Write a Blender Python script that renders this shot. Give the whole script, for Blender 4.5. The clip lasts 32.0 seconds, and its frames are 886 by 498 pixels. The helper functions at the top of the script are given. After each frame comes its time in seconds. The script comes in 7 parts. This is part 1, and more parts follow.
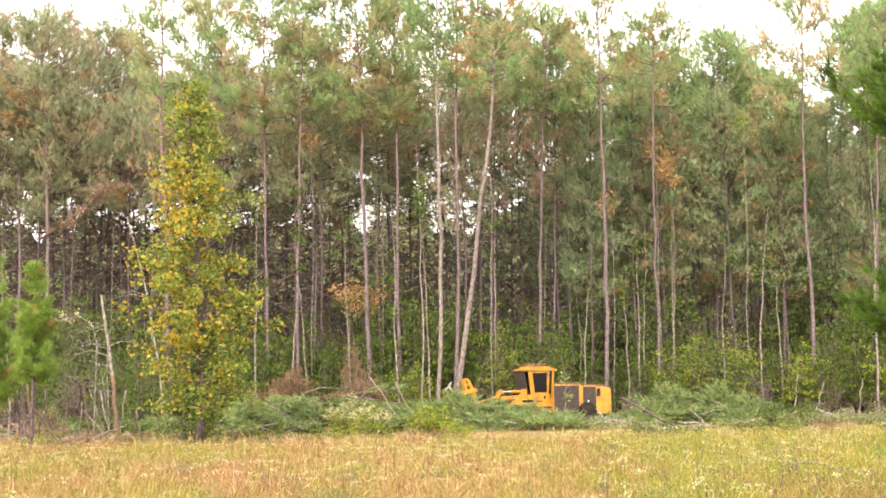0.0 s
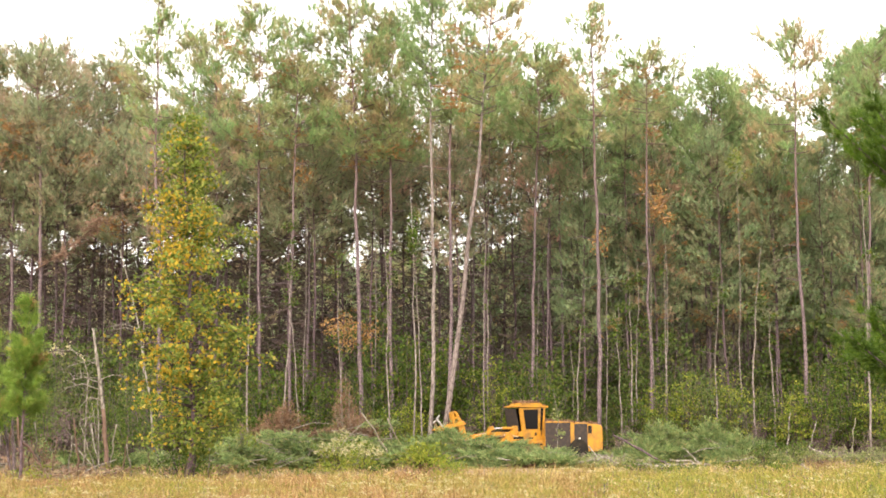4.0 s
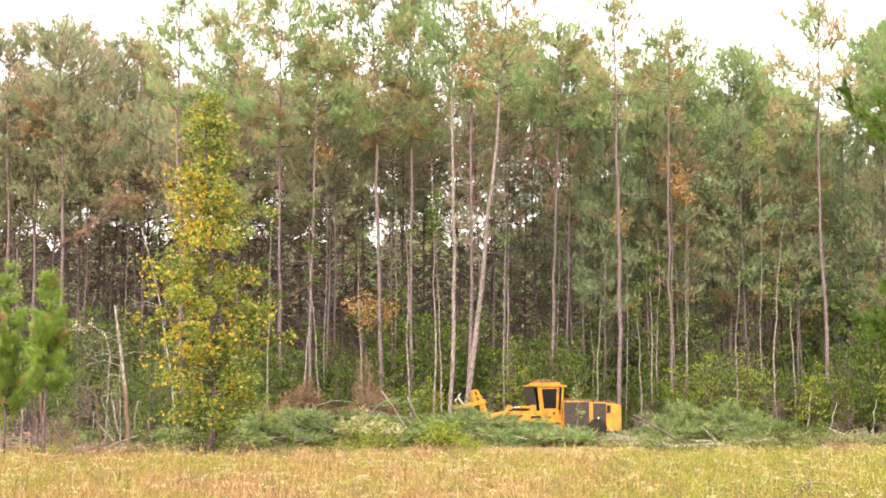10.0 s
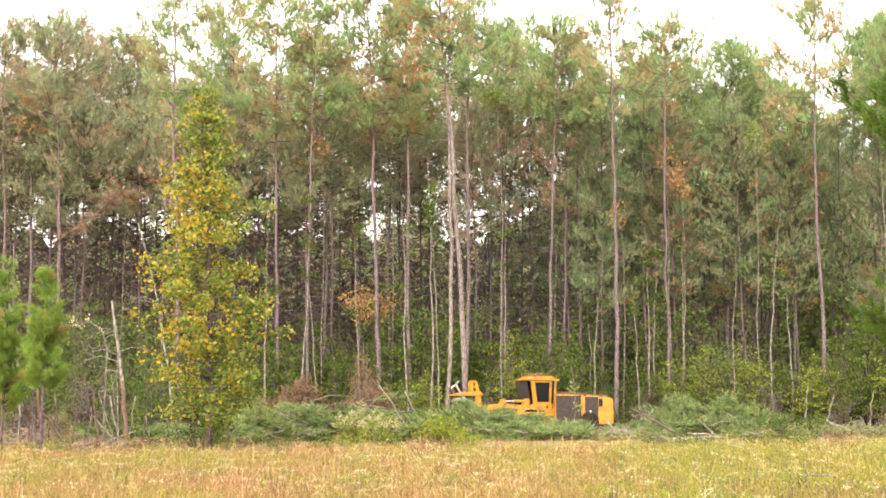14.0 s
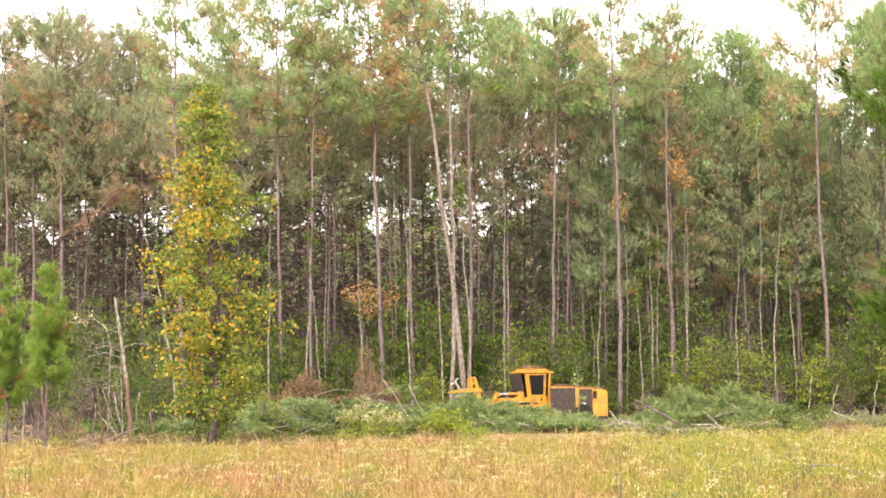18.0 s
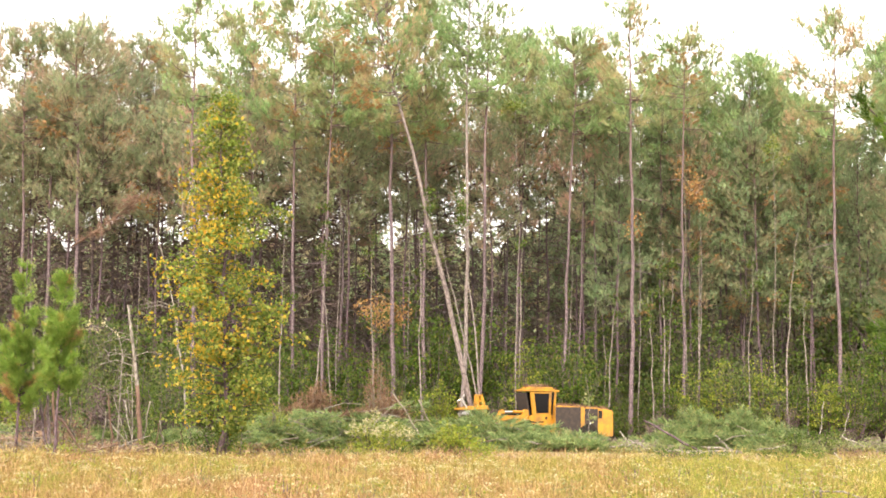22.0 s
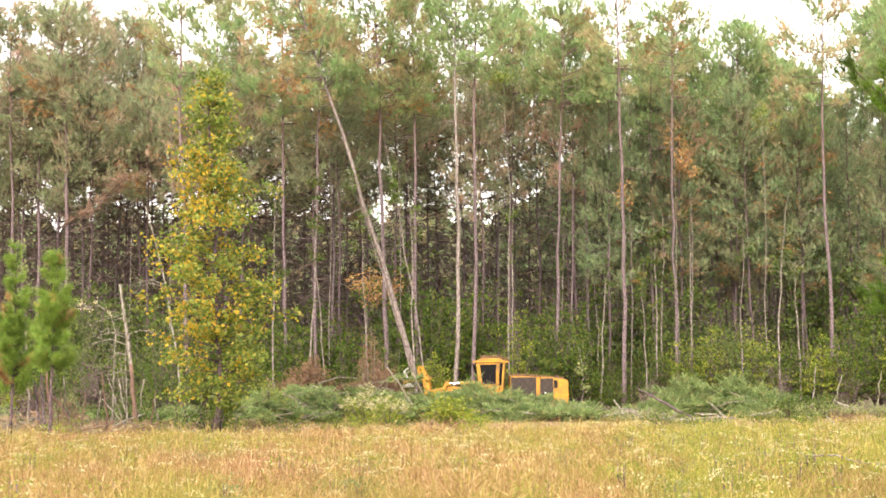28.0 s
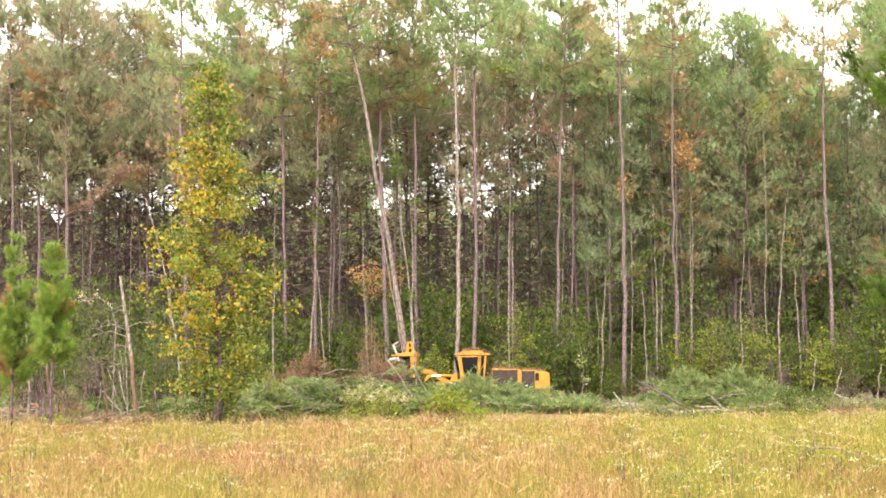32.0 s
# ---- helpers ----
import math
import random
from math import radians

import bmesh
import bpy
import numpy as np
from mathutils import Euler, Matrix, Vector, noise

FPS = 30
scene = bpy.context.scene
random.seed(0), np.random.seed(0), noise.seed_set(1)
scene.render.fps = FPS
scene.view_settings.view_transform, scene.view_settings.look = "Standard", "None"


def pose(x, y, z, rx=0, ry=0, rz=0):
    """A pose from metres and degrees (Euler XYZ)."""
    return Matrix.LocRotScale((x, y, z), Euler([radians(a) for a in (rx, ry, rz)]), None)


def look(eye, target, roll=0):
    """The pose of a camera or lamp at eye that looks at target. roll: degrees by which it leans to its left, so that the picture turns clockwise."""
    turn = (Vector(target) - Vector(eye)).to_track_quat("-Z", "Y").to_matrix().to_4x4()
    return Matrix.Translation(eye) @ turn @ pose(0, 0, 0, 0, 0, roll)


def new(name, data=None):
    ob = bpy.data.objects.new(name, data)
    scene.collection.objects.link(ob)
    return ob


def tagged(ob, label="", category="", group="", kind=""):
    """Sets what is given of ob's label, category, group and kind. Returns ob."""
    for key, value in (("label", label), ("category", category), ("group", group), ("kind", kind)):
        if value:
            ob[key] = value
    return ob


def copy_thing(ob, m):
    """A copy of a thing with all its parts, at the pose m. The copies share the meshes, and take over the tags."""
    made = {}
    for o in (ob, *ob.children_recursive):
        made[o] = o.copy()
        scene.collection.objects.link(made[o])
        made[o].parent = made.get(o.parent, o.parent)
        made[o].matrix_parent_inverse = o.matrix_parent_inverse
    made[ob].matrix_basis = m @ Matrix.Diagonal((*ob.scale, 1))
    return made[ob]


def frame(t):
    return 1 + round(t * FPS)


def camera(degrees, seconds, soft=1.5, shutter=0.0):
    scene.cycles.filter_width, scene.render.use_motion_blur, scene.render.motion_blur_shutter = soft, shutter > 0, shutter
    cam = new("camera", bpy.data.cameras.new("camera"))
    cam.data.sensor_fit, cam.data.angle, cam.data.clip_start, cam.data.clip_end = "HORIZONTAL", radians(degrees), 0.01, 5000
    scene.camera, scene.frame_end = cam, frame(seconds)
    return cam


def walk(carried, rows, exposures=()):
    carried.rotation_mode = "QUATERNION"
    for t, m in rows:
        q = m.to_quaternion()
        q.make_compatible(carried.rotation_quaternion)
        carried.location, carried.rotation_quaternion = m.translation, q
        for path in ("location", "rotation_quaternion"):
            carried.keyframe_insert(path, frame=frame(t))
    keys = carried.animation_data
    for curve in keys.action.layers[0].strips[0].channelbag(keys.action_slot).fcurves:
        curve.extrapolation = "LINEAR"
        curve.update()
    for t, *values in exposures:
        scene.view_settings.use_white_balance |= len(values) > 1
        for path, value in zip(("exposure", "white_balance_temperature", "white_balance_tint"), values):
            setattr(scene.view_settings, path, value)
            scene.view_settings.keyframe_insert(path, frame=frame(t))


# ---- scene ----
def aim(turn, tilt, lean):
    """The camera's pose: it stands on one spot at eye height."""
    return pose(0, 0, 1.7, 90 + tilt, 0, turn) @ pose(0, 0, 0, 0, 0, lean)


cam = camera(36, 32.0, soft=1.75)
walk(cam, [
    (0, aim(-0.655, 5.984, -0.988)),
    (0.5, aim(-0.653, 5.977, -0.919)),
    (1, aim(-0.635, 6.010, -0.803)),
    (1.5, aim(-0.546, 6.087, -0.686)),
    (2, aim(-0.402, 6.185, -0.673)),
    (2.5, aim(-0.381, 6.253, -0.706)),
    (3, aim(-0.418, 6.428, -0.732)),
    (3.5, aim(-0.808, 6.977, -0.733)),
    (5.5, aim(-1.072, 8.134, -0.472)),
    (6, aim(-0.960, 8.163, -0.478)),
    (6.5, aim(-0.747, 7.996, -0.533)),
    (7, aim(-0.555, 7.054, -0.435)),
    (7.5, aim(-0.475, 6.424, -0.360)),
    (8, aim(-0.171, 6.364, -0.072)),
    (8.5, aim(0.002, 6.399, 0.020)),
    (9, aim(-0.000, 6.502, -0.000)),
    (9.5, aim(-0.043, 6.485, -0.124)),
    (10, aim(-0.086, 6.599, -0.207)),
    (10.5, aim(-0.093, 6.734, 0.042)),
    (11, aim(-0.072, 6.798, 0.122)),
    (11.5, aim(0.042, 6.755, 0.003)),
    (12, aim(0.044, 6.626, -0.243)),
    (12.5, aim(-0.038, 6.635, -0.412)),
    (13, aim(-0.112, 6.639, -0.387)),
    (13.5, aim(-0.205, 6.558, -0.513)),
    (14, aim(-0.219, 6.354, -0.463)),
    (14.5, aim(-0.208, 6.197, -0.620)),
    (16.5, aim(-0.435, 6.098, -0.794)),
    (17, aim(-0.272, 6.024, -0.765)),
    (17.5, aim(-0.134, 6.073, -0.794)),
    (18, aim(-0.112, 6.080, -0.985)),
    (18.5, aim(-0.143, 6.043, -1.180)),
    (19, aim(-0.149, 6.014, -1.036)),
    (19.5, aim(0.025, 5.984, -0.828)),
    (20, aim(0.129, 6.077, -0.577)),
    (20.5, aim(0.083, 6.259, -0.384)),
    (21, aim(0.033, 6.475, 0.061)),
    (21.5, aim(0.228, 6.573, 0.357)),
    (22, aim(0.472, 6.745, 0.466)),
    (22.5, aim(0.644, 6.864, 0.411)),
    (23, aim(0.376, 6.757, -0.147)),
    (23.5, aim(-0.044, 6.338, -0.406)),
    (24, aim(-0.269, 5.902, -0.535)),
    (24.5, aim(-0.306, 5.559, -0.520)),
    (25, aim(0.020, 5.430, -0.436)),
    (25.5, aim(0.329, 5.496, -0.392)),
    (27.5, aim(0.028, 5.648, -0.636)),
    (28, aim(0.095, 5.593, -0.696)),
    (28.5, aim(0.015, 5.443, -1.451)),
    (29, aim(-0.281, 5.265, -1.535)),
    (29.5, aim(-0.382, 5.208, -1.529)),
    (30, aim(-0.226, 5.263, -0.947)),
    (30.5, aim(0.014, 5.368, -0.983)),
    (31, aim(0.108, 5.339, -1.260)),
    (31.5, aim(-0.003, 5.224, -1.292)),
    (32, aim(0.108, 5.269, -0.635)),
], exposures=[(0, 1.47, 7300, 12), (3.0, 1.47, 7300, 12), (3.5, 1.34, 7300, 12), (5.5, 1.09, 7300, 12), (6.5, 1.10, 7300, 12), (7.5, 1.44, 7300, 12), (10, 1.47, 7300, 12), (32, 1.47, 7300, 12)])


# ---------------------------------------------------------------- light
world = bpy.data.worlds.new("world")
scene.world = world
world.use_nodes = True
wn, wl = world.node_tree.nodes, world.node_tree.links
sky = wn.new("ShaderNodeTexSky")
sky.sky_type, sky.sun_disc = "NISHITA", False
sky.sun_elevation, sky.sun_rotation = radians(48), radians(205)
sky.air_density, sky.dust_density = 1.0, 4.0
dim = wn.new("ShaderNodeVectorMath")
dim.operation = "SCALE"
dim.inputs["Scale"].default_value = 0.10
cloud = wn.new("ShaderNodeTexNoise")
cloud.inputs["Scale"].default_value, cloud.inputs["Detail"].default_value = 2.2, 5
cloud_ramp = wn.new("ShaderNodeValToRGB")
cloud_ramp.color_ramp.elements[0].color = (0.86, 0.90, 0.96, 1)
cloud_ramp.color_ramp.elements[1].color = (1.0, 1.0, 1.0, 1)
cover = wn.new("ShaderNodeMix")
cover.data_type = "RGBA"
cover.inputs[0].default_value = 0.88
wl.new(sky.outputs[0], dim.inputs[0])
wl.new(cloud.outputs[0], cloud_ramp.inputs[0])
wl.new(dim.outputs[0], cover.inputs[6])
wl.new(cloud_ramp.outputs[0], cover.inputs[7])
wl.new(cover.outputs[2], wn["Background"].inputs[0])
wn["Background"].inputs[1].default_value = 1.25

sun = new("sun", bpy.data.lights.new("sun", "SUN"))
sun.data.energy, sun.data.angle, sun.data.color = 2.2, radians(18), (1.0, 0.93, 0.80)
sun.matrix_world = look((-25, -60, 70), (0, 40, 0))


# ---------------------------------------------------------------- materials
def mat(name):
    m = bpy.data.materials.new(name)
    m.use_nodes = True
    return m, m.node_tree.nodes, m.node_tree.links, m.node_tree.nodes["Principled BSDF"]


def ramp(n, l, source, *stops):
    r = n.new("ShaderNodeValToRGB")
    e = r.color_ramp.elements
    while len(e) < len(stops):
        e.new(0.5)
    for el, (p, c) in zip(e, stops):
        el.position, el.color = p, (*c, 1)
    l.new(source, r.inputs[0])
    return r.outputs[0]


def blend(n, l, fac, a, b, mode="MIX"):
    m = n.new("ShaderNodeMix")
    m.data_type, m.blend_type = "RGBA", mode
    for sock, v in ((m.inputs[0], fac), (m.inputs[6], a), (m.inputs[7], b)):
        if isinstance(v, (int, float)):
            sock.default_value = v
        elif isinstance(v, tuple):
            sock.default_value = (*v, 1)
        else:
            l.new(v, sock)
    return m.outputs[2]


def coords(n, l, scale=(1, 1, 1), kind="Object"):
    tc, mp = n.new("ShaderNodeTexCoord"), n.new("ShaderNodeMapping")
    mp.inputs["Scale"].default_value = scale
    l.new(tc.outputs[kind], mp.inputs[0])
    return mp.outputs[0]


def noisy(n, l, vec, scale, detail=4, rough=0.6):
    t = n.new("ShaderNodeTexNoise")
    t.inputs["Scale"].default_value, t.inputs["Detail"].default_value, t.inputs["Roughness"].default_value = scale, detail, rough
    if vec is not None:
        l.new(vec, t.inputs["Vector"])
    return t.outputs[0]


def relief(n, l, b, height, strength, distance=0.02):
    bp = n.new("ShaderNodeBump")
    bp.inputs["Strength"].default_value, bp.inputs["Distance"].default_value = strength, distance
    l.new(height, bp.inputs["Height"])
    l.new(bp.outputs[0], b.inputs["Normal"])


def leaf_mat(name, *stops, glow=0.5, patch=None, rough=0.6, dying=None, clump=0.9, uneven=0.55, shoot=None):
    """Foliage: the colour differs from leaf to leaf and in drifts, and light shines through."""
    m, n, l, b = mat(name)
    geo = n.new("ShaderNodeNewGeometry")
    col = ramp(n, l, geo.outputs["Random Per Island"], *stops)
    vec = coords(n, l)
    drift = noisy(n, l, vec, clump, 3)
    col = blend(n, l, uneven, col, ramp(n, l, drift, (0.3, (0.36, 0.36, 0.36)), (0.7, (1.32, 1.32, 1.32))), "MULTIPLY")
    if shoot:
        # one shoot differs from the next
        col = blend(n, l, 0.5, col, ramp(n, l, noisy(n, l, vec, shoot, 2), (0.36, (0.68, 0.70, 0.72)), (0.5, (1, 1, 1)), (0.66, (1.26, 1.24, 1.1))), "MULTIPLY")
    if patch:
        col = blend(n, l, ramp(n, l, noisy(n, l, vec, patch[0], 2), (patch[1], (0, 0, 0)), (patch[1] + 0.08, (1, 1, 1))), col, patch[2])
    if dying:
        # some trees are browner than others, and more so in drifts through the crown
        info, mul = n.new("ShaderNodeObjectInfo"), n.new("ShaderNodeMath")
        mul.operation = "MULTIPLY"
        l.new(ramp(n, l, info.outputs["Random"], (0.35, (0.25, 0.25, 0.25)), (1.0, (1, 1, 1))), mul.inputs[0])
        l.new(ramp(n, l, noisy(n, l, vec, 0.55, 4, 0.6), (0.42, (0, 0, 0)), (0.66, (0.9, 0.9, 0.9))), mul.inputs[1])
        col = blend(n, l, mul.outputs[0], col, dying)
    l.new(col, b.inputs["Base Color"])
    b.inputs["Roughness"].default_value = rough
    b.inputs["Specular IOR Level"].default_value = 0.25
    tr, mx = n.new("ShaderNodeBsdfTranslucent"), n.new("ShaderNodeMixShader")
    l.new(col, tr.inputs[0])
    mx.inputs[0].default_value = glow
    l.new(b.outputs[0], mx.inputs[1])
    l.new(tr.outputs[0], mx.inputs[2])
    l.new(mx.outputs[0], n["Material Output"].inputs[0])
    return m


def bark_mat(name, dark, light, tint, fine=14.0, upper=None):
    m, n, l, b = mat(name)
    vec = coords(n, l, (1, 1, 0.28))
    cells = n.new("ShaderNodeTexVoronoi")
    cells.feature = "DISTANCE_TO_EDGE"
    cells.inputs["Scale"].default_value = fine
    l.new(vec, cells.inputs["Vector"])
    plates = ramp(n, l, cells.outputs[0], (0.0, (0, 0, 0)), (0.16, (1, 1, 1)))
    grain = noisy(n, l, vec, 22, 5)
    col = blend(n, l, plates, dark, ramp(n, l, grain, (0.3, light), (0.75, tint)))
    big = noisy(n, l, coords(n, l, (1, 1, 0.5)), 1.3, 3)
    col = blend(n, l, 0.5, col, ramp(n, l, big, (0.3, (0.55, 0.52, 0.5)), (0.7, (1.2, 1.2, 1.2))), "MULTIPLY")
    if upper:
        up, mr = n.new("ShaderNodeSeparateXYZ"), n.new("ShaderNodeMapRange")
        l.new(coords(n, l), up.inputs[0])
        mr.inputs[1].default_value, mr.inputs[2].default_value, mr.inputs[4].default_value = 12.0, 22.0, 0.6
        l.new(up.outputs[2], mr.inputs[0])
        col = blend(n, l, mr.outputs[0], col, ramp(n, l, grain, (0.3, tuple(0.6 * c for c in upper)), (0.7, upper)))
    l.new(col, b.inputs["Base Color"])
    b.inputs["Roughness"].default_value = 0.92
    relief(n, l, b, cells.outputs[0], 0.7, 0.05)
    return m


def plain_mat(name, col, rough=0.6, metal=0.0, wear=None, scale=3.0, coat=0.0, shine=0.5):
    m, n, l, b = mat(name)
    vec = coords(n, l)
    t = noisy(n, l, vec, scale, 6, 0.65)
    c = blend(n, l, ramp(n, l, t, (0.42, (0, 0, 0)), (0.68, (1, 1, 1))), col, wear or tuple(0.6 * x for x in col))
    fine = noisy(n, l, vec, scale * 14, 4)
    c = blend(n, l, 0.3, c, ramp(n, l, fine, (0.3, (0.6, 0.6, 0.6)), (0.7, (1.15, 1.15, 1.15))), "MULTIPLY")
    l.new(c, b.inputs["Base Color"])
    l.new(ramp(n, l, t, (0.3, (rough * 0.8,) * 3), (0.8, (min(1, rough * 1.3),) * 3)), b.inputs["Roughness"])
    b.inputs["Metallic"].default_value, b.inputs["Coat Weight"].default_value = metal, coat
    b.inputs["Specular IOR Level"].default_value = shine
    relief(n, l, b, fine, 0.15, 0.01)
    return m


NEEDLE = leaf_mat("pine_needles", (0.0, (0.265, 0.400, 0.181)), (0.5, (0.291, 0.439, 0.194)), (0.93, (0.333, 0.470, 0.210)), (1.0, (0.502, 0.394, 0.259)), dying=(0.677, 0.382, 0.275), glow=0.5, shoot=2.6, uneven=0.65)
NEEDLE_FAR = leaf_mat("far_needles", (0.0, (0.238, 0.341, 0.181)), (0.6, (0.267, 0.379, 0.200)), (0.93, (0.301, 0.404, 0.218)), (1.0, (0.455, 0.349, 0.259)), dying=(0.588, 0.334, 0.259), glow=0.5, shoot=2.2, clump=0.5, uneven=0.7)
# browner tone, mostly for the western pines
NEEDLE_BROWN = leaf_mat("browner_needles", (0.0, (0.291, 0.361, 0.210)), (0.6, (0.326, 0.397, 0.231)), (0.93, (0.364, 0.426, 0.250)), (1.0, (0.584, 0.373, 0.285)), dying=(0.753, 0.397, 0.355), glow=0.5, shoot=2.6, uneven=0.65)
NEEDLE_CUT = leaf_mat("cut_needles", (0.0, (0.128, 0.196, 0.076)), (0.6, (0.244, 0.336, 0.128)), (0.9, (0.404, 0.459, 0.199)), (1.0, (0.465, 0.314, 0.157)), clump=1.7, uneven=0.8)
NEEDLE_NEAR = leaf_mat("near_needles", (0.0, (0.107, 0.199, 0.039)), (0.6, (0.221, 0.364, 0.066)), (0.92, (0.361, 0.474, 0.108)), (1.0, (0.561, 0.358, 0.123)), glow=0.38, patch=(1.1, 0.64, (0.481, 0.289, 0.103)), clump=1.8)
NEEDLE_DEAD = leaf_mat("dead_needles", (0.0, (0.34, 0.190, 0.090)), (0.6, (0.47, 0.275, 0.125)), (1.0, (0.55, 0.37, 0.18)), glow=0.45)
LEAF_GREEN = leaf_mat("green_leaves", (0.0, (0.042, 0.082, 0.013)), (0.55, (0.090, 0.155, 0.023)), (0.85, (0.155, 0.210, 0.034)), (1.0, (0.24, 0.21, 0.050)), glow=0.45, clump=0.8, uneven=0.85)
LEAF_LIME = leaf_mat("lime_leaves", (0.0, (0.123, 0.180, 0.025)), (0.6, (0.238, 0.299, 0.042)), (1.0, (0.405, 0.387, 0.066)), glow=0.45)
LEAF_DARK = leaf_mat("dark_leaves", (0.0, (0.055, 0.092, 0.024)), (0.6, (0.105, 0.158, 0.040)), (1.0, (0.20, 0.20, 0.065)), glow=0.38)
LEAF_GUM = leaf_mat("autumn_leaves", (0.0, (0.084, 0.140, 0.025)), (0.5, (0.196, 0.263, 0.050)), (0.9, (0.347, 0.375, 0.090)), (1.0, (0.560, 0.448, 0.112)), glow=0.48, clump=1.6, uneven=0.75)
LEAF_GOLD = leaf_mat("golden_leaves", (0.0, (0.36, 0.27, 0.035)), (0.5, (0.54, 0.375, 0.045)), (0.88, (0.66, 0.45, 0.06)), (1.0, (0.54, 0.25, 0.04)), glow=0.48, clump=2.0)
BRUSH = leaf_mat("dead_brush", (0.0, (0.20, 0.125, 0.085)), (0.5, (0.34, 0.225, 0.155)), (1.0, (0.48, 0.35, 0.25)), glow=0.15, clump=2.2)
# kept darker than the other leaves: forest shade put into the colour
LEAF_SHADE = leaf_mat("shaded_thicket_leaves", (0.0, (0.050, 0.054, 0.030)), (0.6, (0.068, 0.070, 0.037)), (1.0, (0.095, 0.084, 0.048)), glow=0.3)
LEAF_ORANGE = leaf_mat("orange_leaves", (0.0, (0.32, 0.16, 0.065)), (0.6, (0.46, 0.25, 0.10)), (1.0, (0.54, 0.36, 0.15)), glow=0.35)
LEAF_RUST = leaf_mat("rusty_twigs", (0.0, (0.136, 0.074, 0.047)), (0.6, (0.222, 0.131, 0.082)), (1.0, (0.308, 0.197, 0.123)), glow=0.15)
NEEDLE_LUSH = leaf_mat("deep_green_needles", (0.0, (0.040, 0.094, 0.011)), (0.6, (0.090, 0.170, 0.018)), (1.0, (0.166, 0.255, 0.032)), glow=0.38, clump=2.4, uneven=0.9)
LEAF_WEED = leaf_mat("weed_leaves", (0.0, (0.130, 0.165, 0.062)), (0.6, (0.225, 0.265, 0.095)), (1.0, (0.36, 0.35, 0.17)), glow=0.4, clump=1.6)
BOUGH = leaf_mat("dead_boughs", (0.0, (0.078, 0.051, 0.049)), (0.6, (0.123, 0.086, 0.082)), (1.0, (0.184, 0.131, 0.119)), glow=0.05)
NEEDLE_PINK = leaf_mat("withered_needles", (0.0, (0.26, 0.165, 0.125)), (0.6, (0.38, 0.25, 0.19)), (1.0, (0.47, 0.32, 0.23)), glow=0.3)
PETAL = leaf_mat("pale_flowers", (0.0, (0.42, 0.38, 0.19)), (0.6, (0.56, 0.51, 0.29)), (1.0, (0.68, 0.62, 0.43)), glow=0.3)
BARK = bark_mat("pine_bark", (0.046, 0.032, 0.038), (0.160, 0.115, 0.129), (0.262, 0.196, 0.215), upper=(0.254, 0.150, 0.125))
BARK_PALE = bark_mat("pale_bark", (0.102, 0.079, 0.075), (0.228, 0.188, 0.176), (0.334, 0.290, 0.277), 9.0)
BARK_CUT = bark_mat("cut_pine_bark", (0.082, 0.062, 0.061), (0.190, 0.150, 0.144), (0.283, 0.236, 0.227), 9.0)
# darker copy of the pine bark; on the deep pines its colour includes shade
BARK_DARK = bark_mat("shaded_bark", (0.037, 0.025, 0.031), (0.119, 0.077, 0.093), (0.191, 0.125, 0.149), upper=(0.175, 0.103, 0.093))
SNAGWOOD = bark_mat("weathered_wood", (0.105, 0.085, 0.070), (0.225, 0.195, 0.168), (0.36, 0.33, 0.295), 7.0)
TWIG = plain_mat("dead_twigs", (0.180, 0.143, 0.112), 0.9, wear=(0.270, 0.232, 0.195))
RUSTWOOD = plain_mat("rusty_wood", (0.125, 0.070, 0.052), 0.9, wear=(0.19, 0.12, 0.09), scale=5)
CUTWOOD = plain_mat("cut_wood", (0.55, 0.38, 0.20), 0.8, wear=(0.42, 0.27, 0.13), scale=9)
YELLOW = plain_mat("yellow_paint", (0.47, 0.215, 0.012), 0.6, wear=(0.22, 0.115, 0.030), scale=2.6, coat=0.03)
NEEDLE_LITTER = plain_mat("needle_litter", (0.34, 0.17, 0.05), 0.95, wear=(0.20, 0.10, 0.04), scale=8)
BLACKSTEEL = plain_mat("black_steel", (0.014, 0.013, 0.012), 0.55, wear=(0.036, 0.028, 0.022), scale=5, shine=0.12)
GREYSTEEL = plain_mat("bare_steel", (0.42, 0.42, 0.41), 0.38, 0.85, wear=(0.25, 0.20, 0.16), scale=6)
CHROME = plain_mat("cylinder_rod", (0.75, 0.74, 0.72), 0.22, 0.9, wear=(0.6, 0.58, 0.55))
RUBBER = plain_mat("tyre_rubber", (0.013, 0.013, 0.012), 0.85, wear=(0.041, 0.032, 0.023), scale=4, shine=0.12)
MESHBLACK = plain_mat("guard_mesh", (0.040, 0.034, 0.033), 0.7, wear=(0.075, 0.055, 0.045), scale=6, shine=0.12)
WHITEPAINT = plain_mat("white_paint", (0.624, 0.624, 0.600), 0.5)
GLASS, gn, gl, gb = mat("tinted_glass")
gb.inputs["Base Color"].default_value = (0.006, 0.005, 0.005, 1)
gb.inputs["Roughness"].default_value = 0.18
gb.inputs["Specular IOR Level"].default_value = 0.16

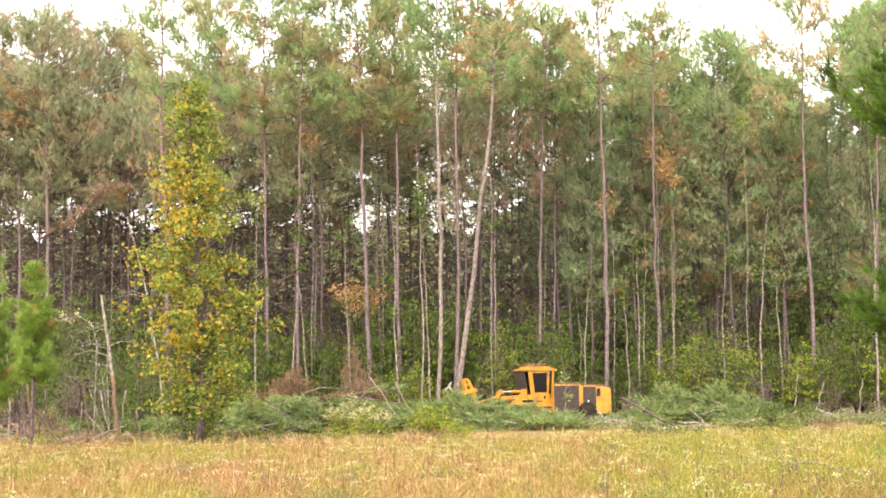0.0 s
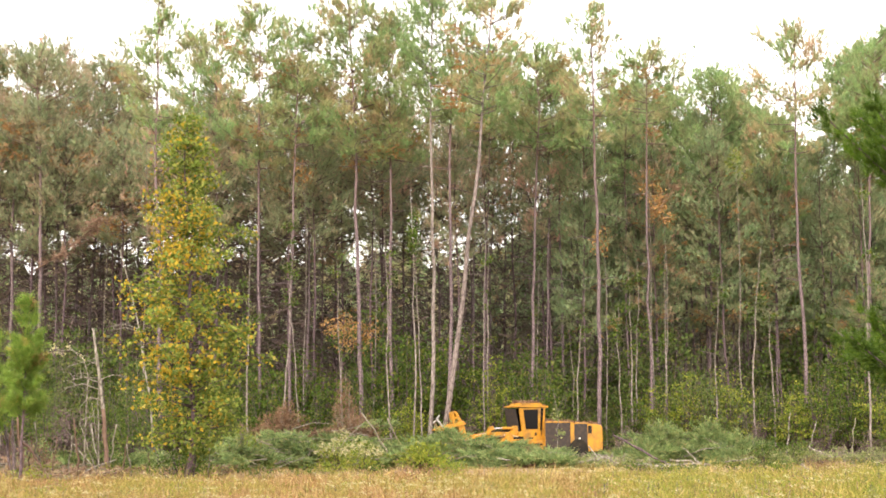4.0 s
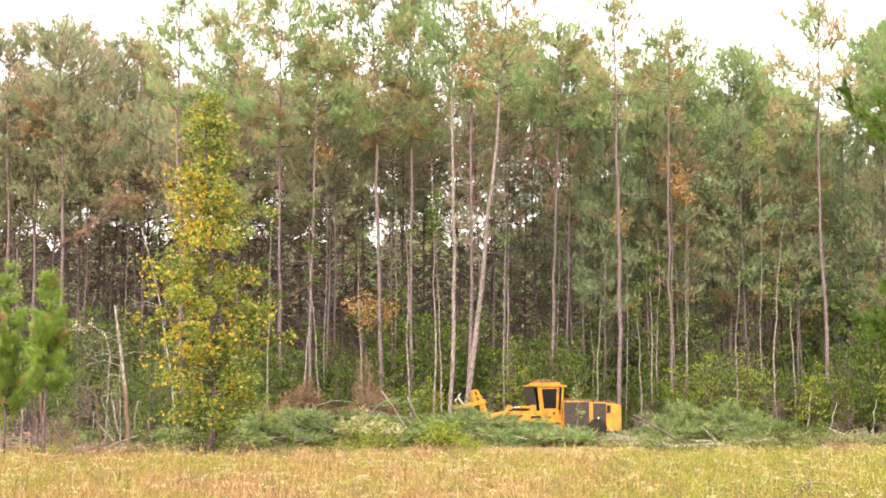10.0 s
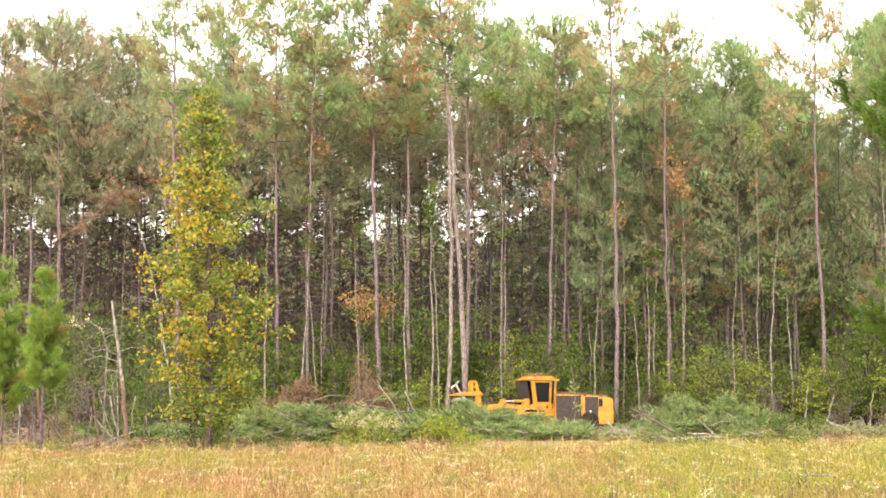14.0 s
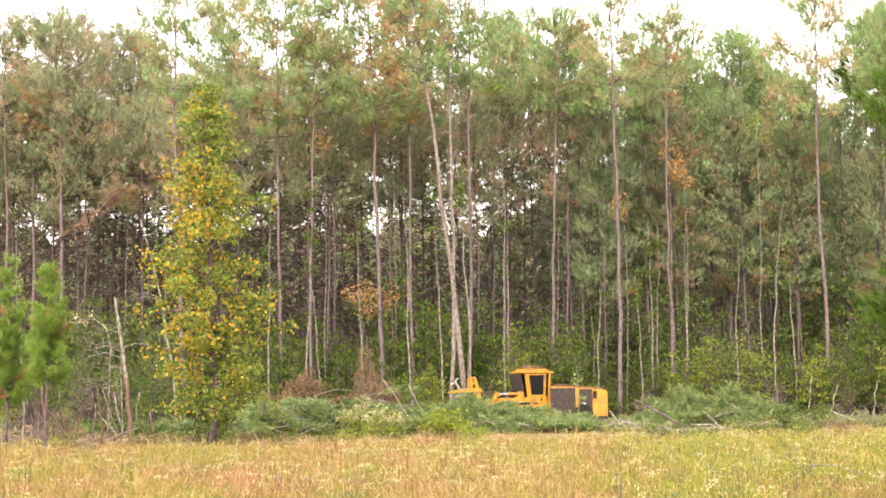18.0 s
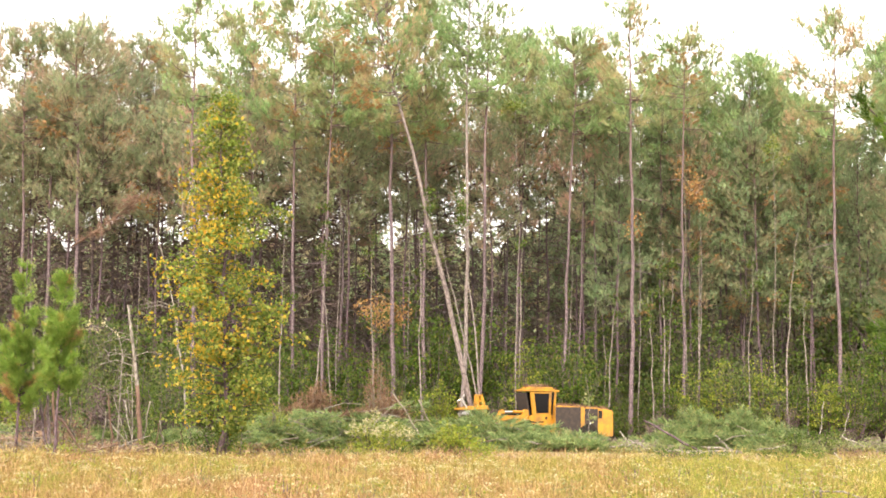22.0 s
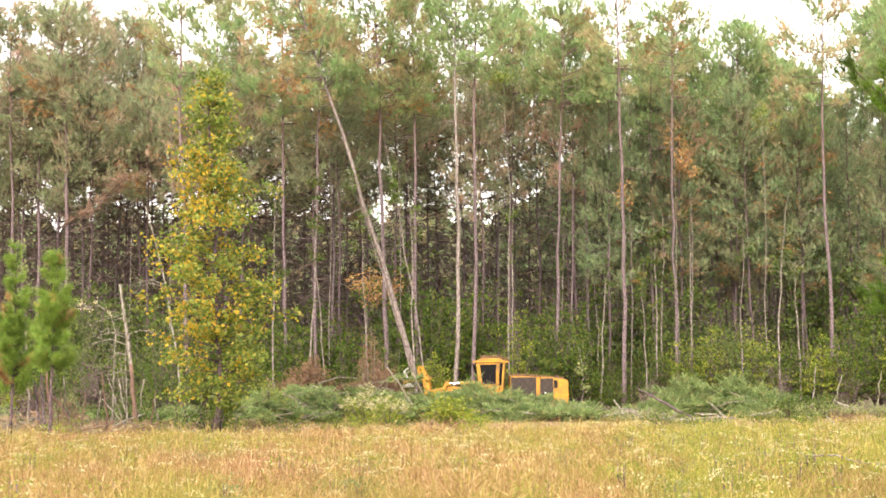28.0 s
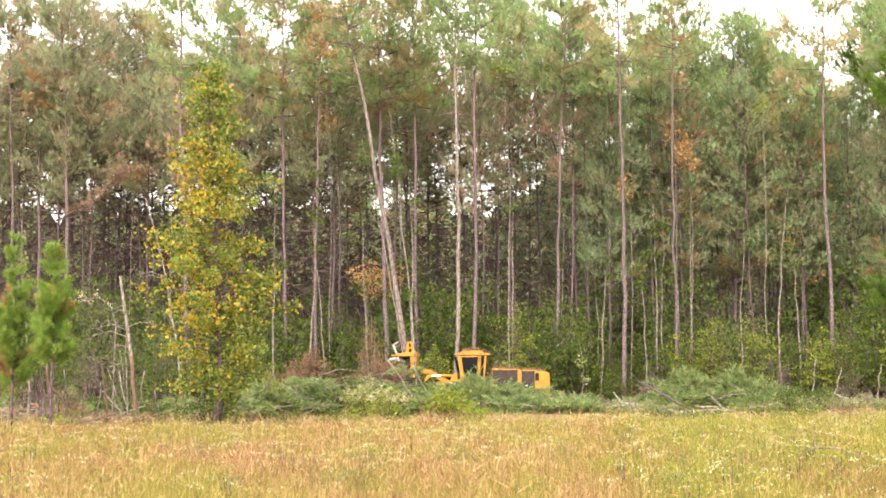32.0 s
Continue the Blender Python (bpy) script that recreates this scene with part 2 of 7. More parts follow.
GROUND, n_, l_, b_ = mat("field_soil")
v_ = coords(n_, l_)
c_ = ramp(n_, l_, noisy(n_, l_, v_, 0.35, 6), (0.3, (0.222, 0.163, 0.074)), (0.5, (0.266, 0.207, 0.089)), (0.7, (0.126, 0.141, 0.044)))
c_ = blend(n_, l_, 0.6, c_, ramp(n_, l_, noisy(n_, l_, v_, 9, 6, 0.7), (0.3, (0.45, 0.42, 0.38)), (0.7, (1.2, 1.15, 1.1))), "MULTIPLY")
l_.new(c_, b_.inputs["Base Color"])
b_.inputs["Roughness"].default_value = 0.95
relief(n_, l_, b_, noisy(n_, l_, v_, 14, 5), 0.6, 0.06)

LITTER, n_, l_, b_ = mat("forest_floor")
v_ = coords(n_, l_)
c_ = ramp(n_, l_, noisy(n_, l_, v_, 1.1, 6, 0.7), (0.3, (0.13, 0.09, 0.055)), (0.5, (0.24, 0.16, 0.10)), (0.72, (0.14, 0.15, 0.06)))
l_.new(c_, b_.inputs["Base Color"])
b_.inputs["Roughness"].default_value = 0.95
relief(n_, l_, b_, noisy(n_, l_, v_, 10, 5), 0.6, 0.08)

GRASS, n_, l_, b_ = mat("dry_grass")
geo = n_.new("ShaderNodeNewGeometry")
v_ = coords(n_, l_)
straw = ramp(n_, l_, geo.outputs["Random Per Island"], (0.0, (0.113, 0.056, 0.031)), (0.2, (0.217, 0.109, 0.051)), (0.42, (0.321, 0.189, 0.086)), (0.70, (0.426, 0.277, 0.139)), (0.9, (0.591, 0.434, 0.279)), (1.0, (0.296, 0.132, 0.074)))
green = ramp(n_, l_, geo.outputs["Random Per Island"], (0.0, (0.127, 0.151, 0.028)), (0.6, (0.271, 0.267, 0.059)), (1.0, (0.505, 0.380, 0.143)))
# green growth comes through in patches of several sizes, and more of it to the east
where = ramp(n_, l_, noisy(n_, l_, coords(n_, l_, (1, 0.45, 1)), 0.42, 6, 0.72), (0.445, (0, 0, 0)), (0.57, (0.9, 0.9, 0.9)))
sx = n_.new("ShaderNodeSeparateXYZ")
l_.new(v_, sx.inputs[0])
side = n_.new("ShaderNodeMapRange")
side.inputs[1].default_value, side.inputs[2].default_value, side.inputs[4].default_value = 0.5, 8.0, 0.55
l_.new(sx.outputs[0], side.inputs[0])
mixw = n_.new("ShaderNodeMath")
mixw.operation, mixw.use_clamp = "ADD", True
l_.new(where, mixw.inputs[0])
l_.new(side.outputs[0], mixw.inputs[1])
rust = ramp(n_, l_, noisy(n_, l_, coords(n_, l_, (1, 0.5, 1)), 0.8, 5, 0.7), (0.49, (0, 0, 0)), (0.62, (0.7, 0.7, 0.7)))
straw = blend(n_, l_, rust, straw, (0.27, 0.145, 0.085))
c_ = blend(n_, l_, mixw.outputs[0], straw, green)
# tufts of one year's growth differ from their neighbours
tuft = noisy(n_, l_, coords(n_, l_, (1, 1, 0.12)), 3.6, 5, 0.75)
c_ = blend(n_, l_, 0.9, c_, ramp(n_, l_, tuft, (0.34, (0.55, 0.50, 0.45)), (0.52, (1.05, 1.03, 1.0)), (0.68, (1.50, 1.48, 1.46))), "MULTIPLY")
l_.new(c_, b_.inputs["Base Color"])
b_.inputs["Roughness"].default_value = 0.7
b_.inputs["Specular IOR Level"].default_value = 0.2
tr_, mx_ = n_.new("ShaderNodeBsdfTranslucent"), n_.new("ShaderNodeMixShader")
l_.new(c_, tr_.inputs[0])
mx_.inputs[0].default_value = 0.3
l_.new(b_.outputs[0], mx_.inputs[1])
l_.new(tr_.outputs[0], mx_.inputs[2])
l_.new(mx_.outputs[0], n_["Material Output"].inputs[0])


# ---------------------------------------------------------------- mesh helpers
def mesh_np(name, verts, tris, material):
    me = bpy.data.meshes.new(name)
    verts, tris = np.asarray(verts, np.float32), np.asarray(tris, np.int32)
    me.vertices.add(len(verts))
    me.vertices.foreach_set("co", verts.ravel())
    me.loops.add(tris.size)
    me.loops.foreach_set("vertex_index", tris.ravel())
    me.polygons.add(len(tris))
    me.polygons.foreach_set("loop_start", np.arange(0, tris.size, 3, dtype=np.int32))
    me.update(calc_edges=True)
    me.materials.append(material)
    return me


def child(name, me, parent, label=""):
    ob = new(name, me)
    ob.parent = parent
    return tagged(ob, label)


def unit(v):
    return v / np.maximum(np.linalg.norm(v, axis=-1, keepdims=True), 1e-9)


def blades(rng, base, way, length, width):
    """One slim triangle for each base point, along way."""
    side = unit(np.cross(way, rng.normal(size=way.shape))) * (np.asarray(width) / 2).reshape(-1, 1)
    v = np.stack([base - side, base + side, base + way * np.asarray(length).reshape(-1, 1)], 1).reshape(-1, 3)
    return v, np.arange(len(v)).reshape(-1, 3)


def tufts(rng, at, way, count, length, width, loose=0.6):
    """A brush of needles at every point."""
    k = len(at)
    d = unit(unit(way)[:, None, :] + rng.normal(size=(k, count, 3)) * loose).reshape(-1, 3)
    p = np.repeat(at, count, 0)
    ln = length * rng.uniform(0.7, 1.25, len(p))
    return blades(rng, p - d * 0.02, d, ln, np.full(len(p), width))


def leaves(rng, at, size, droop=0.2):
    """Pointed leaves, each a folded pair of triangles."""
    k = len(at)
    d = unit(rng.normal(size=(k, 3)) + np.array([0, 0, -droop]))
    s = unit(np.cross(d, rng.normal(size=(k, 3))))
    nrm = np.cross(d, s)
    z = (size * rng.uniform(0.6, 1.3, k))[:, None]
    v = np.stack([at, at + d * z * 0.5 + s * z * 0.34 + nrm * z * 0.08, at + d * z, at + d * z * 0.5 - s * z * 0.34 + nrm * z * 0.08], 1).reshape(-1, 3)
    i = np.arange(k)[:, None] * 4
    return v, np.concatenate([i + np.array([[0, 1, 2]]), i + np.array([[0, 2, 3]])], 0)


def join(*pieces):
    vs, ts, n = [], [], 0
    for v, t in pieces:
        vs.append(v)
        ts.append(np.asarray(t) + n)
        n += len(v)
    return np.concatenate(vs), np.concatenate(ts)


def tube(path, radii, sides=6):
    path, radii = np.asarray(path, float), np.asarray(radii, float)
    k = len(path)
    d = unit(np.gradient(path, axis=0))
    ref = np.where(np.abs(d[:, 2:3]) > 0.9, np.array([[1.0, 0, 0]]), np.array([[0, 0, 1.0]]))
    a = unit(np.cross(d, ref))
    b = np.cross(d, a)
    ang = np.arange(sides) * 2 * math.pi / sides
    v = (path[:, None] + radii[:, None, None] * (np.cos(ang)[None, :, None] * a[:, None] + np.sin(ang)[None, :, None] * b[:, None])).reshape(-1, 3)
    t = []
    for i in range(k - 1):
        for j in range(sides):
            p, q = i * sides + j, i * sides + (j + 1) % sides
            t += [(p, q, q + sides), (p, q + sides, p + sides)]
    v = np.concatenate([v, path[:1], path[-1:]])
    for j in range(sides):
        t += [(j, k * sides, (j + 1) % sides), ((k - 1) * sides + j, (k - 1) * sides + (j + 1) % sides, k * sides + 1)]
    return v, np.array(t)


def smooth_all(me):
    me.polygons.foreach_set("use_smooth", np.ones(len(me.polygons), bool))
    return me


def stem(rng, height, r, lean, bow=0.0, steps=14, wig=0.06, tip=0.12):
    """Centre line and radii of a trunk that leans by lean metres in x over its height."""
    s = np.linspace(0, 1, steps)
    drift = np.cumsum(rng.normal(size=(steps, 2)) * wig, 0)
    drift -= s[:, None] * drift[-1]
    p = np.stack([lean * s + bow * np.sin(math.pi * s) + drift[:, 0], drift[:, 1], height * s], 1)
    rad = 0.70 * r * ((1 - s) ** 0.8 * (1 - tip) + tip) * (1 + 0.30 * np.exp(-s * 45))
    return p, rad


def on_path(p, s):
    x = s * (len(p) - 1)
    i = np.minimum(x.astype(int), len(p) - 2)
    w = (x - i)[:, None]
    return p[i] * (1 - w) + p[i + 1] * w


# ---------------------------------------------------------------- trees
def brushes(rng, at, way, count, length, width):
    """Bottle-brush shoots of pine needles: blades set along a short axis at every point."""
    k = len(at)
    axis = unit(way)
    s = rng.uniform(0, 1, (k, count, 1))
    size = length * rng.uniform(0.75, 1.25, (k, 1, 1))
    p = (at[:, None, :] + axis[:, None, :] * s * size * 0.55).reshape(-1, 3)
    d = unit(axis[:, None, :] + rng.normal(size=(k, count, 3)) * (0.66 - 0.34 * s)).reshape(-1, 3)
    ln = (size * rng.uniform(0.45, 0.75, (k, count, 1))).ravel()
    return blades(rng, p, d, ln, np.full(len(p), width))


def pine_meshes(seed, height, r, lean=0.0, bow=0.0, crown=0.55, spread=2.3, thick=1.0, needles=13, bark=None, leaf=None, gaunt=0.0, dead=0.0, stubs=1.0):
    """A pine: whorls of rising limbs in a pointed crown, each twig ending in an upright brush of needles."""
    rng = np.random.default_rng(seed)
    p, rad = stem(rng, height, r, lean, bow)
    trunk = tube(p, rad, 9)
    near = needles > 9
    limbs, at, way, dat, dway = [], [], [], [], []
    whorls = int(height * (1 - crown) / 0.48)
    for i in range(whorls):
        f = (i + rng.uniform(0, 0.9)) / whorls
        s = crown + (1 - crown) * f
        # widest a third of the way up the crown, pointed at the top
        wide = 1.22 * spread * float(np.interp(f, (0, 0.15, 0.4, 0.75, 1), (0.60, 1.0, 1.0, 0.70, 0.20)))
        for j in range(rng.integers(3, 6)):
            if rng.uniform() < 0.10 + 0.5 * gaunt:
                continue
            o = on_path(p, np.array([min(0.995, s + rng.uniform(-0.012, 0.012))]))[0]
            az = rng.uniform(0, 2 * math.pi)
            ln = wide * rng.uniform(0.55, 1.2)
            up = rng.uniform(-0.05, 0.35) + 0.75 * f
            d = np.array([math.cos(az), math.sin(az), up])
            q = np.array([o, o + d * ln * 0.55 + [0, 0, -0.06 * ln], o + d * ln + [0, 0, 0.16 * ln]])
            limbs.append(tube(q, [max(0.014, rad[0] * 0.20 * (1 - 0.6 * f)), 0.022, 0.008], 4 if near else 3))
            m = max(3, int(2 + ln * (12.5 if near else 7.0) * thick * (1 - 0.25 * gaunt)))
            w = rng.uniform(0.28, 1.0, m) ** 0.75
            out = rng.normal(size=(m, 3)) * np.array([0.25, 0.25, 0.13]) * (0.55 + 0.25 * ln)
            pts = on_path(q, w) + out
            grow_way = np.tile(d * 0.35 + [0, 0, 0.62 + 0.35 * f], (m, 1)) + rng.normal(size=(m, 3)) * 0.30 + out * 0.5
            if rng.uniform() < dead * (1.0 - 0.85 * f):
                dat.append(pts)
                dway.append(grow_way * [1, 1, 0.2] - [0, 0, 0.25])
            else:
                at.append(pts)
                way.append(grow_way)
    top = on_path(p, np.linspace(0.955, 1.0, 7))
    at.append(top)
    way.append(np.tile([0, 0, 1.0], (7, 1)) + rng.normal(size=(7, 3)) * 0.25)
    # stubs of dead branches under the crown
    for i in range(int((5 + 9 * crown) * stubs)):
        s = rng.uniform(crown * 0.5, crown)
        o = on_path(p, np.array([s]))[0]
        az, ln = rng.uniform(0, 6.28), rng.uniform(0.3, 1.9)
        d = np.array([math.cos(az), math.sin(az), rng.uniform(-0.25, 0.35)])
        limbs.append(tube(np.array([o, o + d * ln * 0.6, o + d * ln + [0, 0, -0.15 * ln]]), [0.026, 0.015, 0.006], 4))
    length, wide_n = (0.42, 0.052) if near else (0.50, 0.075)
    out = {"trunk": smooth_all(mesh_np("trunk", *trunk, bark or BARK)), "branchwork": mesh_np("branchwork", *join(*limbs), bark or BARK),
           "crown": mesh_np("crown", *brushes(rng, np.concatenate(at), np.concatenate(way), needles, length, wide_n), leaf or NEEDLE)}
    if dat:
        out["dead_needles"] = mesh_np("dead_needles", *brushes(rng, np.concatenate(dat), np.concatenate(dway), needles, length * 0.8, wide_n * 0.8), NEEDLE_DEAD)
    return out


def grow(name, meshes, m, label, category, group=""):
    tree = tagged(new(name), label, category, group)
    tree.empty_display_size = 0.3
    tree.matrix_basis = m
    for part_name, me in meshes.items():
        ob = child(part_name, me, tree, "rust-brown dying needles" if part_name == "dead_needles" else "")
        if part_name != "trunk":
            tagged(ob, kind="stuff")
    return tree


PINES = "pines of the forest edge"


def pine(x, y, height, r, lean=0.0, crown=0.55, spread=2.3, thick=1.0, gaunt=0.0, dead=0.05, bow=0.0, label="tall slender pine with grey-brown bark and a high green crown", bark=None, leaf=None):
    seed = int(abs(x * 131 + y * 977)) + 3
    return grow("pine_tree", pine_meshes(seed, height, r, lean, bow, crown, spread, thick, gaunt=gaunt, dead=dead, bark=bark, leaf=leaf), pose(x, y, 0), label, "pine tree", PINES)


def sapling_meshes(seed, height, r, lean, bow, n_leaf, leaf, bark, low=0.45, wide=1.0):
    rng = np.random.default_rng(seed)
    p, rad = stem(rng, height, r, lean, bow, 12, 0.05)
    limbs, at = [tube(p, rad, 7)], []
    twigs = []
    for i in range(max(4, n_leaf // 40)):
        s = rng.uniform(low, 0.98)
        o = on_path(p, np.array([s]))[0]
        az, ln = rng.uniform(0, 6.28), rng.uniform(0.4, 1.3) * (1.25 - s) * wide
        d = np.array([math.cos(az), math.sin(az), rng.uniform(0.1, 0.8)])
        q = np.array([o, o + d * ln * 0.6, o + d * ln])
        twigs.append(tube(q, [0.016, 0.01, 0.004], 4))
        at.append(on_path(q, rng.uniform(0.3, 1, 40)) + rng.normal(size=(40, 3)) * 0.16 * (0.5 + 0.5 * wide))
    out = {"trunk": smooth_all(mesh_np("trunk", *limbs[0], bark)), "branchwork": mesh_np("branchwork", *join(*twigs), bark)}
    if n_leaf:
        out["crown"] = mesh_np("crown", *leaves(rng, np.concatenate(at)[:n_leaf], 0.14), leaf)
    return out


def sapling(x, y, height, r, lean=0.0, bow=0.0, n_leaf=260, leaf=None, label="thin pale-barked sapling with sparse green leaves", low=0.45, wide=1.0):
    seed = int(abs(x * 211 + y * 787)) + 5
    return grow("sapling", sapling_meshes(seed, height, r, lean, bow, n_leaf, leaf or LEAF_GREEN, BARK_PALE, low, wide), pose(x, y, 0), label, "sapling", "saplings of the forest edge")


def bush_meshes(seed, height, radius, n, leaf, size=0.10, bark=None):
    """A multi-stemmed bush: stems from the ground, twigs, and leaves in uneven sprays."""
    rng = np.random.default_rng(seed)
    tubes, at = [], []
    sprays = max(8, n // 55)
    for i in range(sprays):
        az, q = rng.uniform(0, 6.28), rng.uniform(0.15, 1.0)
        h = height * rng.uniform(0.35, 1.0) * (1.0 - 0.35 * q)
        tip = np.array([math.cos(az) * radius * q, math.sin(az) * radius * q, h])
        foot = np.array([math.cos(az) * 0.15 * q, math.sin(az) * 0.15 * q, 0])
        mid = foot * 0.45 + tip * 0.55 + [0, 0, 0.08 * h]
        line = np.array([foot, mid, tip])
        tubes.append(tube(line, [0.022, 0.012, 0.004], 3))
        k = n // sprays
        mid = on_path(line, rng.uniform(0.35, 1.0, 5)) + rng.normal(size=(5, 3)) * np.array([0.32, 0.32, 0.12]) * (0.5 + 0.25 * radius)
        at.append(mid[rng.integers(0, 5, k)] + rng.normal(size=(k, 3)) * np.array([0.20, 0.20, 0.07]) * (0.45 + 0.3 * radius))
    return {"branchwork": mesh_np("branchwork", *join(*tubes), bark or BARK_DARK), "foliage": mesh_np("foliage", *leaves(rng, np.concatenate(at), size), leaf)}


# ---------------------------------------------------------------- ground
def sheet(name, x0, x1, y0, y1, nx, ny, z, material, bumpy=0.0):
    xs, ys = np.linspace(x0, x1, nx), np.linspace(y0, y1, ny)
    v = [(x, y, z + bumpy * noise.noise((x * 0.35, y * 0.35, 0))) for y in ys for x in xs]
    t = []
    for j in range(ny - 1):
        for i in range(nx - 1):
            p = j * nx + i
            t += [(p, p + 1, p + nx + 1), (p, p + nx + 1, p + nx)]
    return smooth_all(mesh_np(name, v, t, material))


tagged(new("ground", sheet("ground", -1500, 1500, -1500, 1500, 41, 41, -0.05, GROUND)), "dry straw-coloured field soil with thin green growth", "ground", kind="structure")
tagged(new("forest_floor", sheet("forest_floor", -110, 110, 50, 190, 111, 71, 0.0, LITTER, 0.06)), "brown forest floor of needles and leaf litter", "forest floor", kind="structure")


# ---------------------------------------------------------------- the woods behind
def far_wood():
    rng = np.random.default_rng(11)
    high = [(25, 0.60), (25.5, 0.64), (25, 0.58), (25.8, 0.66)]
    low = [(25.5, 0.34), (24.6, 0.38), (25.2, 0.42), (25.5, 0.36)]
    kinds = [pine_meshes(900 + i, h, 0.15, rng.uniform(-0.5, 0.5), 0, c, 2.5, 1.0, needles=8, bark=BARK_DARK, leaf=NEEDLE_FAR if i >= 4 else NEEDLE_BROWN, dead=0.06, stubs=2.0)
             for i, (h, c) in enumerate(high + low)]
    first = {}
    for row, y in enumerate((82, 87, 92, 98, 106)):
        half = y * 0.40
        x = -half
        while x < half:
            # crowns hang lower to the east, where the stand is younger
            east = x > (0.10 + 0.02 * row) * y
            k = int(rng.integers(4, 8)) if east and rng.uniform() < 0.85 else int(rng.integers(0, 4))
            if 0.06 * y < x <= 0.12 * y and row > 1:
                k = int(rng.integers(4, 6))
            yy = y + rng.uniform(-2.2, 2.2)
            m = pose(x + rng.uniform(-0.8, 0.8), yy, 0, 0, 0, rng.uniform(0, 360))
            # a thin spot by the cut
            if not (abs(x - 0.022 * y) < 1.1 and row > 1) and not (abs(x - 0.075 * y) < 0.8 and row > 1):
                if k in first:
                    t = copy_thing(first[k], m)
                else:
                    t = first[k] = grow("forest_pine", kinds[k], m, "dense pine deep in the forest, shade put into its trunk colour", "pine tree", "pines deep in the forest")
                # tops keep below the crowns of the forest edge
                lift = rng.uniform(0.185, 0.225) if x > 0.17 * y else rng.uniform(0.210, 0.245)
                s = min(1.0, (1.7 + lift * yy) / 25.3)
                t.scale = (s, s, s)
            x += rng.uniform(2.4, 4.2) * (1 + 0.05 * row)
    for x, y, k in ((-1.3, 93.0, 2), (-0.5, 101.0, 0), (-14.0, 95.0, 1)):
        t = copy_thing(first[k], pose(x, y, 0, 0, 0, 40 * k))
        t.scale = (0.92, 0.92, 0.92)


far_wood()


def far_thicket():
    """Dense growth added at the back of the stand to close the view between the trunks."""
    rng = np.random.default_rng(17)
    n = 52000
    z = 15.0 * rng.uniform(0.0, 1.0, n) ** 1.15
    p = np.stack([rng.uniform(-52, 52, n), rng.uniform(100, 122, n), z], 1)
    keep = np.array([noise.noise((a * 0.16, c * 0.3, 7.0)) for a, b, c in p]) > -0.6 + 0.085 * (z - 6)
    tagged(new("far_thicket", mesh_np("far_thicket", *leaves(rng, p[keep], 0.30), LEAF_SHADE)), "thicket added to close the back of the forest, shade in its leaf colour", "thicket", kind="stuff")


far_thicket()


def dead_lower_limbs():
    """Bare brown boughs that fill the shade between the trunks of the western stand."""
    rng = np.random.default_rng(29)
    n = 26000
    y = rng.uniform(86, 112, n)
    x = y * np.where(rng.uniform(size=n) < 0.7, rng.uniform(-0.36, -0.08, n), rng.uniform(-0.1, 0.10, n))
    p = np.stack([x, y, 2.0 + 16.0 * rng.uniform(0, 1, n) ** 1.1], 1)
    way = unit(rng.normal(size=(n, 3)) * [1.0, 1.0, 0.55])
    ln = rng.uniform(0.5, 1.9, n)
    tagged(new("dead_boughs", mesh_np("dead_boughs", *blades(rng, p, way, ln, rng.uniform(0.05, 0.13, n)), BOUGH)), "bare purplish-brown dead boughs in the forest shade", "dead boughs", kind="stuff")


dead_lower_limbs()


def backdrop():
    """A sheet added far behind to close gaps: a ragged dark mass under the sky."""
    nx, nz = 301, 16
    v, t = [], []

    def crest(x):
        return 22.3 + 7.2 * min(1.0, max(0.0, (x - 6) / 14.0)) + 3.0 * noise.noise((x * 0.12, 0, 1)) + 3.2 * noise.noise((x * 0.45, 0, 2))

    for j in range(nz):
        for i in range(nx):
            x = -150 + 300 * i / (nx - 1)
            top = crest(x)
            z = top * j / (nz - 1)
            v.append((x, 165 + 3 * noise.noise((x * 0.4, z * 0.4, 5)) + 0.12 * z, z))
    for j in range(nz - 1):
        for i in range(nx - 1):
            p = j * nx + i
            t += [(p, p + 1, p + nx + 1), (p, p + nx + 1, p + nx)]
    m, n, l, b = mat("distant_woods_shade")
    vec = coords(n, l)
    # near-black tones: the shade of deep woods is put into the colour
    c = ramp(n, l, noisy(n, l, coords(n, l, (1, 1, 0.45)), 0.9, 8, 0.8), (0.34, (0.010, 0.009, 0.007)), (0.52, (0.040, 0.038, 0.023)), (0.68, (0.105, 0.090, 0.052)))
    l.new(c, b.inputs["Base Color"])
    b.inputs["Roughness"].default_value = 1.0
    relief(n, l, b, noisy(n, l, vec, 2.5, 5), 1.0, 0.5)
    back = tagged(new("backdrop", mesh_np("backdrop", v, t, m)), "sheet added behind the forest, its dark depth painted into the colour", "distant woods", kind="structure")
    # ragged tops and boughs added over the upper part of the sheet
    rng = np.random.default_rng(19)
    k = 4200
    xs = rng.uniform(-75, 75, k)
    deep = rng.uniform(0, 1, k) ** 1.6
    at = np.stack([xs, 161 - 2 * rng.uniform(0, 1, k), np.array([crest(a) for a in xs]) * (1.03 - 0.5 * deep) + rng.normal(size=k) * 0.8], 1)
    tagged(child("treetops", mesh_np("treetops", *tufts(rng, at, rng.normal(size=(k, 3)) * [1, 1, 0.5] + [0, 0, 0.7], 11, 1.15, 0.16, 0.7), NEEDLE_FAR), back), kind="stuff")


backdrop()


